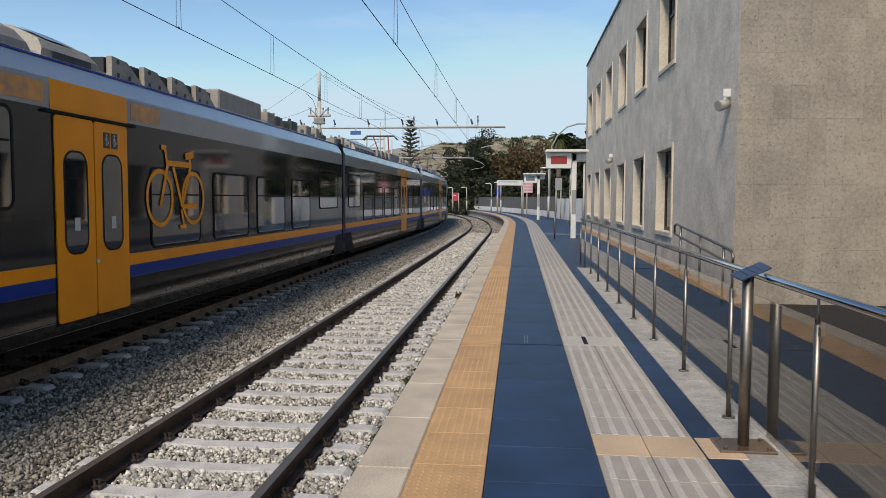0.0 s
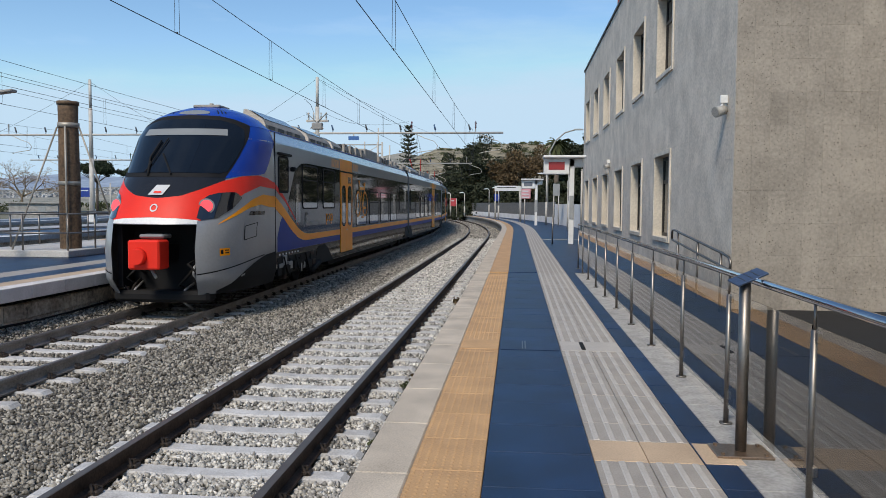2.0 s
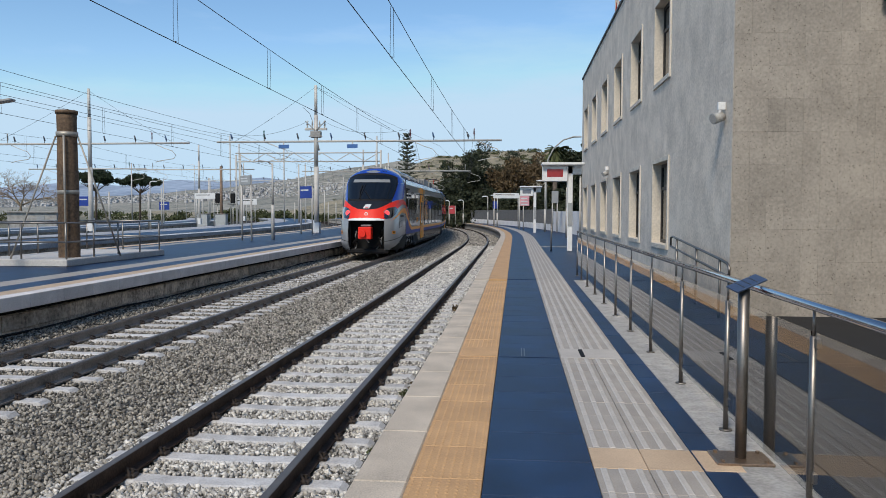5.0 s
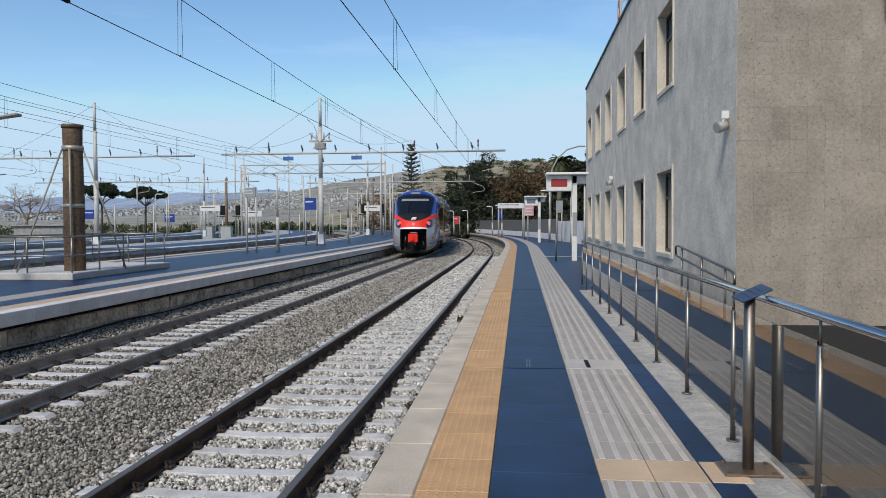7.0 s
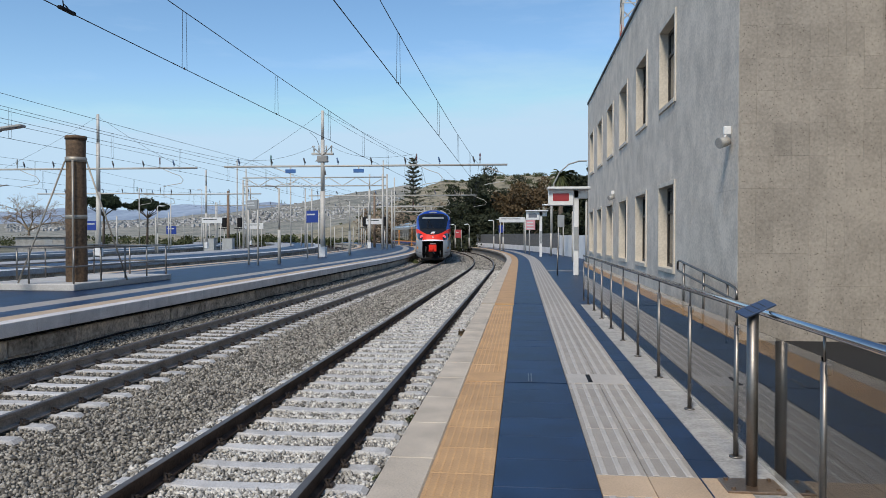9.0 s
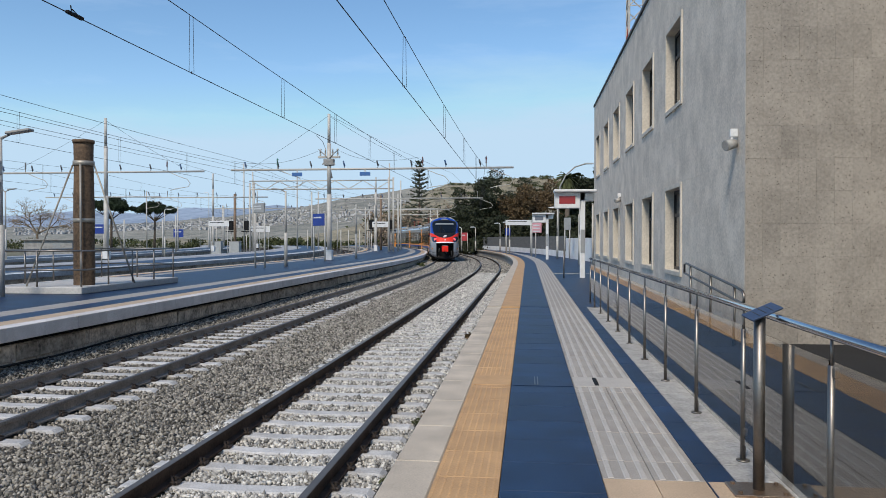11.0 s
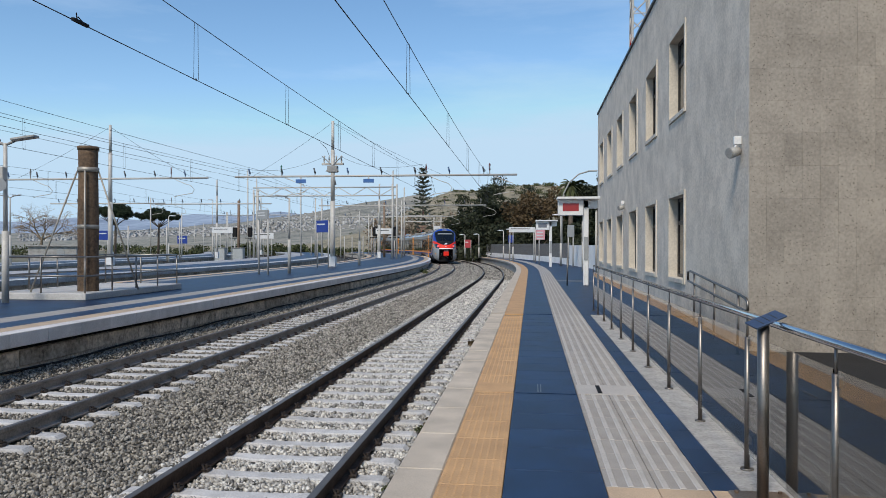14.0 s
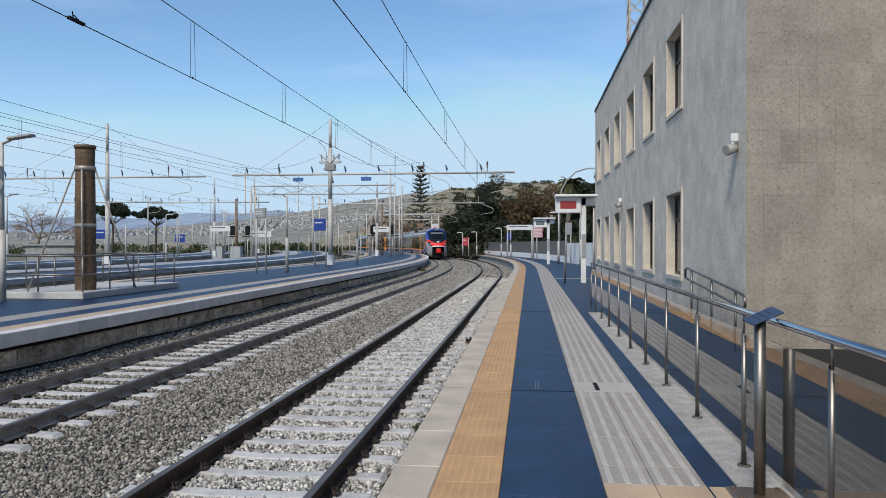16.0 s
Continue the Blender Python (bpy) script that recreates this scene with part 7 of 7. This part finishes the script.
    for k in range(12):
        z = k * 0.75
        for x0, y0, x1, y1 in ((-0.4, -0.4, 0.4, -0.4), (0.4, -0.4, 0.4, 0.4), (0.4, 0.4, -0.4, 0.4), (-0.4, 0.4, -0.4, -0.4)):
            part("brace", tube(B(), (x0, y0, z), (x1 * 0.97, y1 * 0.97, z + 0.75), 0.032, seg=5), M_TRED if k % 4 == 3 else M_GALV, rm)
        if k % 2:
            part("ring", box(B(), -0.42, 0.42, -0.43, -0.39, z, z + 0.04), M_GALV, rm)
    # exit sign on the end wall
    es = base("exit_sign", pose(5.75, BY0 - 0.13, 4.86), "small dark green sign on a bracket", "sign")
    part("board", box(B(), 0, 0.5, -0.05, 0.0, 0, 0.42, bevel=0.01), mat("dark_green_sign", (0.01, 0.06, 0.035), 0.4), es)
    part("bracket", box(B(), 0.1, 0.4, 0.0, 0.13, 0.3, 0.42), M_BLACK, es)
    part("hood", box(B(), 0.0, 0.5, -0.06, 0.02, 0.44, 0.56, bevel=0.01), M_CABINET, es)
    jb = base("junction_box", pose(6.03, BY0 - 0.003, 0.66), "small white junction box on the end wall", "junction box")
    part("case", box(B(), 0, 0.075, -0.05, 0.0, 0, 0.17, bevel=0.01), M_WHITE, jb)
    part("lid", box(B(), 0.01, 0.065, -0.058, -0.05, 0.01, 0.16, bevel=0.002), M_SIGNWHITE, jb)


# ---- plants and distance ----
def leaf_mat(name, color, dark):
    m = mat(name, color, 0.7, vary=0.25, scale=0.5, fine=6, dark=dark, island=0.35)
    m.node_tree.nodes["Principled BSDF"].inputs["Specular IOR Level"].default_value = 0.2
    return m


L_DARK = leaf_mat("dark_green_foliage", (0.042, 0.047, 0.026), (0.012, 0.018, 0.009))
L_ARAUC = leaf_mat("grey_green_needles", (0.10, 0.108, 0.075), (0.045, 0.05, 0.035))
L_BROWN = leaf_mat("russet_brown_foliage", (0.135, 0.092, 0.046), (0.045, 0.03, 0.016))
L_GREEN = leaf_mat("olive_green_foliage", (0.075, 0.085, 0.035), (0.03, 0.035, 0.015))
L_TAN = leaf_mat("dry_tan_twigs", (0.30, 0.235, 0.165), (0.15, 0.11, 0.075))
L_PINE = leaf_mat("pine_needles", (0.032, 0.045, 0.022), (0.010, 0.015, 0.008))
M_BARK = mat("grey_brown_bark", (0.13, 0.10, 0.075), 0.9, vary=0.25, scale=3, fine=15, bump=0.02)


def leaf_cloud(blobs, count, size, seed, shell=0.55):
    """Many small leaf faces scattered through uneven clumps."""
    rng = np.random.default_rng(seed)
    vol = np.array([b[3] * b[4] * b[5] for b in blobs])
    pick = rng.choice(len(blobs), count, p=vol / vol.sum())
    bl = np.array(blobs, float)[pick]
    v = rng.normal(size=(count, 3))
    v /= np.linalg.norm(v, axis=1)[:, None]
    rad = (shell + (1 - shell) * rng.random(count)) * (0.82 + 0.3 * rng.random(count))
    c = bl[:, :3] + v * rad[:, None] * bl[:, 3:6]
    a = rng.normal(size=(count, 3))
    a /= np.linalg.norm(a, axis=1)[:, None]
    b = np.cross(a, rng.normal(size=(count, 3)))
    b /= np.linalg.norm(b, axis=1)[:, None]
    s = size * (0.6 + 0.8 * rng.random(count))[:, None]
    q = np.stack([c - a * s, c + b * s * 0.55, c + a * s, c - b * s * 0.55], 1).reshape(-1, 3)
    f = np.arange(count * 4).reshape(-1, 4)
    return q, f


def cloud_mesh(name, q, f, material):
    me = bpy.data.meshes.new(name)
    me.vertices.add(len(q))
    me.vertices.foreach_set("co", np.asarray(q, np.float32).ravel())
    me.loops.add(f.size)
    me.loops.foreach_set("vertex_index", f.ravel().astype(np.int32))
    me.polygons.add(len(f))
    me.polygons.foreach_set("loop_start", np.arange(0, f.size, 4, dtype=np.int32))
    me.update(calc_edges=True)
    me.materials.append(material)
    return me


def build_tree(x, y, z0, h, blobs, leaf, label, count, size, seed, trunk_r=0.25, limbs=6, lean=0.0):
    tr = base("tree", pose(x, y, z0), label, "tree", "trees")
    rng = random.Random(seed)
    bm = B()
    th = h * 0.55
    pts = [(0, 0, 0), (lean * 0.3, 0.1, th * 0.4), (lean, 0, th)]
    for k in range(2):
        tube(bm, pts[k], pts[k + 1], trunk_r * (1 - 0.3 * k), trunk_r * (0.7 - 0.25 * k), seg=9)
    for b in blobs[:limbs]:
        p = Vector(pts[1]).lerp(Vector(pts[2]), rng.uniform(0.3, 1.0))
        e = Vector(b[:3])
        mid = p.lerp(e, 0.5) + Vector((rng.uniform(-.3, .3), rng.uniform(-.3, .3), 0.2))
        tube(bm, p, mid, trunk_r * 0.35, trunk_r * 0.22, seg=6)
        tube(bm, mid, e, trunk_r * 0.22, trunk_r * 0.08, seg=6)
    part("trunk", bm, M_BARK, tr)
    q, f = leaf_cloud(blobs, count, size, seed)
    ob = new("crown", cloud_mesh("crown", q, f, leaf))
    ob.parent = tr
    return tr


def clump(rng, w, d, z0, z1, n, r):
    out = []
    for k in range(n):
        s = r * rng.uniform(0.6, 1.25)
        out.append((rng.uniform(-w, w), rng.uniform(-d, d), rng.uniform(z0, z1), s, s, s * rng.uniform(0.6, 0.9)))
    return out


def build_trees():
    rng = random.Random(21)
    # dark and russet belt behind the curve
    for x, y, h, w, leaf, lab in ((-5.5, 134, 15.6, 5.4, L_DARK, "tall dark evergreen tree behind the tracks"), (-12.0, 139, 12.6, 4.6, L_DARK, "dark evergreen tree behind the tracks"), (-0.5, 140, 14.5, 5.0, L_DARK, "tall dark evergreen tree behind the tracks"), (-6.2, 121, 12.6, 4.6, L_DARK, "tall dark evergreen tree behind the tracks"), (-0.2, 119, 11.6, 5.2, L_BROWN, "russet-leaved tree beside the line"), (4.2, 127, 13.0, 5.0, L_BROWN, "russet-leaved tree beside the line"), (-10.5, 124, 8.4, 4.0, L_DARK, "low dark tree beside the line"), (9.0, 124, 12.6, 5.0, L_GREEN, "olive-green tree behind the fence"), (13.0, 116, 12.2, 4.6, L_GREEN, "olive-green tree behind the fence"), (5.6, 99, 8.6, 3.8, L_DARK, "dark green tree behind the fence"), (9.0, 95, 12.6, 4.2, L_DARK, "tall dark evergreen tree behind the building"), (7.4, 85, 7.8, 3.2, L_DARK, "dark green tree behind the fence"), (12.0, 90, 12.4, 4.2, L_DARK, "tall dark evergreen tree behind the building"), (15.5, 86, 12.0, 4.0, L_DARK, "tall dark evergreen tree behind the building"), (1.4, 106, 6.2, 3.6, L_DARK, "low dark tree behind the fence"), (-3.2, 113, 6.4, 3.6, L_DARK, "low dark tree beside the line"), (-8.0, 116, 6.0, 3.2, L_DARK, "low dark tree beside the line"), (5.0, 80, 5.2, 2.6, L_DARK, "low dark shrub behind the white wall")):
        bl = clump(rng, w * 0.70, w * 0.6, h * 0.40, h * 0.80, 16, w * 0.34) + clump(rng, w * 0.85, w * 0.6, h * 0.10, h * 0.45, 12, w * 0.32) + [(rng.uniform(-.8, .8), 0, h * 0.88, w * 0.32, w * 0.32, h * 0.10)]
        build_tree(x, y, -1.2, h, bl, leaf, lab, 9000, 0.19, rng.randrange(999))
    # palm
    pm = base("palm_tree", pose(4.2, 84.0, -0.8), "tall palm with a full round head of fronds", "palm tree")
    part("trunk", tube(B(), (0, 0, 0), (0.1, 0, 8.8), 0.3, 0.22, seg=10), M_BARK, pm)
    bm = B()
    r2 = random.Random(6)
    for k in range(90):
        a, up = r2.uniform(0, 6.28), r2.uniform(-0.6, 1.2)
        L = r2.uniform(1.0, 1.7)
        prev = None
        for j in range(6):
            f = j / 5
            p = Vector((0.1 + math.cos(a) * L * f, math.sin(a) * L * f, 8.8 + L * (up * f - 0.75 * f * f)))
            wd = 0.16 * math.sin(math.pi * (0.15 + 0.8 * f))
            s = Vector((-math.sin(a) * wd, math.cos(a) * wd, -0.05))
            cur = (bm.verts.new(p - s), bm.verts.new(p + Vector((0, 0, 0.04))), bm.verts.new(p + s))
            if prev:
                bm.faces.new((prev[0], cur[0], cur[1], prev[1]))
                bm.faces.new((prev[1], cur[1], cur[2], prev[2]))
            prev = cur
    part("fronds", bm, L_GREEN, pm, fix=False)
    # layered conifer
    tr = base("conifer", pose(-20.0, 140, -1.0), "slender layered conifer with open whorls", "tree", "trees")
    part("trunk", tube(B(), (0, 0, 0), (0, 0, 17.0), 0.22, 0.05, seg=8), M_BARK, tr)
    bl = []
    for k in range(19):
        z = 2.6 + k * 0.77
        r = (3.5 * (1 - (z - 2.0) / 15.6) ** 0.8 + 0.3) * rng.uniform(0.8, 1.12)
        for j in range(6):
            a = j * 1.047 + k * 0.6 + rng.uniform(-0.3, 0.3)
            rr = r * rng.uniform(0.65, 1.1)
            for f in (0.2, 0.4, 0.6, 0.8, 1.0):
                bl.append((math.cos(a) * rr * f, math.sin(a) * rr * f, z + rng.uniform(-0.08, 0.08) + 0.55 * f * f - 0.1 * f, 0.34, 0.34, 0.15))
    q, f = leaf_cloud(bl, 13000, 0.11, 77, 0.1)
    ob = new("crown", cloud_mesh("crown", q, f, L_ARAUC))
    ob.parent = tr
    # umbrella pines
    for x, y, h, w, sd in ((-84.0, 164.0, 11.2, 4.2, 3), (-81.5, 141.6, 10.9, 4.0, 4)):
        tr = base("umbrella_pine", pose(x, y, -1.0), "umbrella pine with flat dark crown on a bare trunk", "tree", "trees")
        bm = B()
        tube(bm, (0, 0, 0), (0.15, 0, h * 0.66), 0.28, 0.2, seg=9)
        r2 = random.Random(sd)
        bl = []
        for k in range(54):
            a, rr = r2.uniform(0, 6.28), w * math.sqrt(r2.random())
            t = r2.uniform(0.6, 1.0)
            bl.append((math.cos(a) * rr, math.sin(a) * rr, h * 0.76 + 1.9 * (1 - (rr / w) ** 2) * t + r2.uniform(-0.1, 0.3), r2.uniform(0.7, 1.1), r2.uniform(0.7, 1.1), r2.uniform(0.5, 0.85)))
            if k < 9:
                tube(bm, (0.15, 0, h * 0.58), (math.cos(a) * rr, math.sin(a) * rr, h * 0.77), 0.13, 0.04, seg=6)
        part("trunk", bm, M_BARK, tr)
        q, f = leaf_cloud(bl, 20000, 0.17, sd, 0.3)
        ob = new("crown", cloud_mesh("crown", q, f, L_PINE))
        ob.parent = tr
    # bare pale tree at the yard's edge
    tr = base("bare_tree", pose(-98, 143, -1.0), "bare winter tree with fine pale twigs", "tree", "trees")
    bm = B()
    r2 = random.Random(12)
    def grow(p, d, L, r, depth):
        e = p + d * L
        tube(bm, p, e, r, r * 0.65, seg=5 if depth > 1 else 7, caps=False)
        if depth >= 7:
            return
        for k in range(4 if depth < 2 else 3):
            nd = (d + Vector((r2.gauss(0, 0.8), r2.gauss(0, 0.8), r2.gauss(0.02, 0.32)))).normalized()
            grow(e, nd, L * r2.uniform(0.60, 0.80), r * 0.58, depth + 1)
    grow(Vector((0, 0, 0)), Vector((0, 0, 1)), 3.5, 0.32, 0)
    part("limb", bm, L_TAN, tr, fix=False)
    # scrub belts
    for nm, n, x0, x1, y0, y1, h, leaf, lab in (("scrub", 16000, -75, -16, 150, 185, 3.4, L_GREEN, "dense olive scrub behind the yard"), ("dry_scrub", 14000, -34, -10, 150, 190, 11.0, L_TAN, "dry tan bushes on the rising ground"), ("scrub", 6000, -150, -70, 190, 230, 3.2, L_GREEN, "olive scrub at the far side of the yard"), ("undergrowth", 9000, -14, 14, 104, 140, 3.0, L_DARK, "dark undergrowth below the trees")):
        g = np.random.default_rng(len(lab))
        bl = [(g.uniform(x0, x1), g.uniform(y0, y1), -1 + h * g.uniform(0.1, 0.65), g.uniform(1.2, 2.6), g.uniform(1.2, 2.4), h * g.uniform(0.2, 0.4)) for k in range(80)]
        q, f = leaf_cloud(bl, n, 0.30, len(lab), 0.35)
        tagged(new(nm, cloud_mesh(nm, q, f, leaf)), lab, "bushes", kind="stuff")


def build_weeds():
    for x, y, r, sd, leaf in ((-1.32, 9.3, 0.10, 1, L_GREEN), (-1.24, 9.75, 0.13, 2, L_BROWN), (-1.30, 7.0, 0.10, 3, L_GREEN), (-1.22, 7.3, 0.07, 4, L_GREEN), (-1.3, 17.4, 0.16, 5, L_BROWN), (-1.25, 11.6, 0.08, 6, L_GREEN), (-8.55, 60.5, 0.45, 7, L_GREEN)):
        q, f = leaf_cloud([(0, 0, r * 0.5, r, r * 1.3, r * 0.6)], 160, r * 0.28, sd, 0.1)
        tagged(place("weed_tuft", cloud_mesh("weed_tuft", q, f, leaf), None, "", pose(x, y, -0.79)), "small dry weed tuft growing in the ballast", "weed", "weeds in the ballast")


def ridge(name, label, pts, y, depth, color, dark, seed, rough, scale, fine):
    """A range of hills: a ridge line with folds, sloping down towards the camera."""
    rng = np.random.default_rng(seed)
    xs = np.linspace(pts[0][0], pts[-1][0], 160)
    top = np.interp(xs, [p[0] for p in pts], [p[1] for p in pts])
    bm = B()
    rows = []
    nz = 22
    for j in range(nz + 1):
        f = j / nz
        row = []
        for x, t in zip(xs, top):
            h = t * (1 - f) ** 1.25
            amp = rough * (1 - 0.3 * f)
            z = h + amp * (noise.fractal((x / scale, f * 3.0 + seed, seed), 1.0, 2.0, 5)) * (0.55 + 0.9 * f * (1 - f))
            row.append(bm.verts.new((x, y - depth * f, max(-6 - 0.004 * y, z - 6 * f))))
        rows.append(row)
    for a, b in zip(rows, rows[1:]):
        for k in range(len(xs) - 1):
            fc = bm.faces.new((a[k], a[k + 1], b[k + 1], b[k]))
            fc.smooth = True
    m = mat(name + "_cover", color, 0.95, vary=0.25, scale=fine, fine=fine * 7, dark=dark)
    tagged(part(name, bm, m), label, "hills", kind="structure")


def build_distance():
    ridge("backdrop_hill", "tan grassy hill with dark scrub patches", [(-420, 0), (-330, 2), (-240, 8), (-205, 30), (-182, 58), (-158, 75), (-120, 90), (-90, 88), (-60, 97), (-20, 95), (20, 99), (60, 96), (100, 92), (200, 88), (420, 70)], 1200, 700, (0.30, 0.25, 0.165), (0.06, 0.065, 0.042), 3, 9, 90, 0.05)
    # the range's blue-grey carries distance haze in its base colour
    ridge("backdrop_mountain", "far mountain range beyond the town, blue-grey haze in its colour", [(-4200, 90), (-3200, 120), (-2600, 118), (-2220, 140), (-1900, 128), (-1640, 158), (-1400, 150), (-1220, 166), (-1000, 150), (-780, 138), (-600, 120), (0, 130), (900, 120)], 3600, 1500, (0.27, 0.325, 0.40), (0.17, 0.215, 0.285), 9, 22, 420, 0.004)
    ridge("backdrop_slope", "nearer hazy slope carrying the town", [(-2600, 8), (-1500, 26), (-1000, 42), (-706, 64), (-560, 88), (-484, 100), (-366, 120), (-281, 128), (-150, 100), (-60, 70)], 1900, 900, (0.27, 0.25, 0.205), (0.10, 0.11, 0.095), 5, 9, 160, 0.03)
    # scrub patches on the hillside
    g = np.random.default_rng(31)
    bl = []
    hx = [-240, -205, -182, -158, -120, -90, -60, -20, 20, 60, 100, 200]
    hz = [8, 30, 58, 75, 90, 88, 97, 95, 99, 96, 92, 88]
    for k in range(240):
        x, f = g.uniform(-195, 120), g.random() ** 1.6 * 0.75
        z = float(np.interp(x, hx, hz)) * (1 - f) ** 1.25 - 6 * f
        s = g.uniform(2.0, 6.0)
        bl.append((x + g.normal() * 4, 1200 - 700 * f, z + 1, s * 1.6, s, s * 0.5))
    q, f = leaf_cloud(bl, 16000, 0.9, 31, 0.2)
    tagged(new("hill_scrub", cloud_mesh("hill_scrub", q, f, L_GREEN)), "dark scrub patches on the far hill", "bushes", kind="stuff")
    rng = np.random.default_rng(11)
    vs, fs = [], []
    for k in range(2600):
        y = 1880 - 560 * rng.random() ** 0.6
        x = -y * rng.uniform(0.14, 0.72)
        f = (1900 - y) / 900
        z = float(np.interp(x, [-2600, -1500, -1000, -706, -560, -484, -366, -281, -150, -60], [8, 26, 42, 64, 88, 100, 120, 128, 100, 70])) * max(0, 1 - f) ** 1.25 - 6 * f - 2
        w, d, h = rng.uniform(2.0, 4.5) * (2 if rng.random() < 0.06 else 1), rng.uniform(4, 8), rng.uniform(2.0, 4.5)
        a = len(vs)
        for zz in (z, z + h):
            vs += [(x - w / 2, y - d / 2, zz), (x + w / 2, y - d / 2, zz), (x + w / 2, y + d / 2, zz), (x - w / 2, y + d / 2, zz)]
        fs += [(a, a + 1, a + 5, a + 4), (a + 1, a + 2, a + 6, a + 5), (a + 2, a + 3, a + 7, a + 6), (a + 3, a, a + 4, a + 7), (a + 4, a + 5, a + 6, a + 7)]
    me = bpy.data.meshes.new("far_town")
    me.from_pydata(vs, [], fs)
    me.materials.append(mat("pale_house_walls", (0.40, 0.39, 0.38), 0.9, vary=0.1, island=0.45, scale=0.1, fine=1))
    tagged(new("far_town", me), "pale houses of a far town on the slope", "town", kind="stuff")


build_ground()
build_platform()
build_island()
track_near = build_track(0.0, -8, 120, "near track of brown rails on dusty concrete sleepers", 120, 22)
track_far = build_track(T2, -8, 120, "far track of dusty brown rails on concrete sleepers", 110, 26, web=M_RAILDUST)
building = build_building()
build_railing()
build_wall_lamps()
build_train()
build_yard()
build_overhead()
build_poles()
build_hut()
build_pillar()
build_platform_end()
build_trees()
build_distance()
build_weeds()
clad_building(building)
scatter_stones("ballast_stones", "loose grey crushed ballast stones between the tracks", 120000, 4.6, 50.0, -6.05, -0.9, bed_z, 0.0235, M_STONE, 1, clear_of_sleepers)
scatter_stones("ballast_stones", "pale dusty crushed stones within and beside the near track", 110000, 4.0, 50.0, -1.25, 1.7, bed_z, 0.024, M_STONEW, 3, clear_of_sleepers)
scatter_stones("ballast_stones", "grey crushed stones along the curve", 60000, 50.0, 130.0, -6.05, 1.7, bed_z, 0.03, M_STONE, 5, clear_of_sleepers, 1.2)
motions()
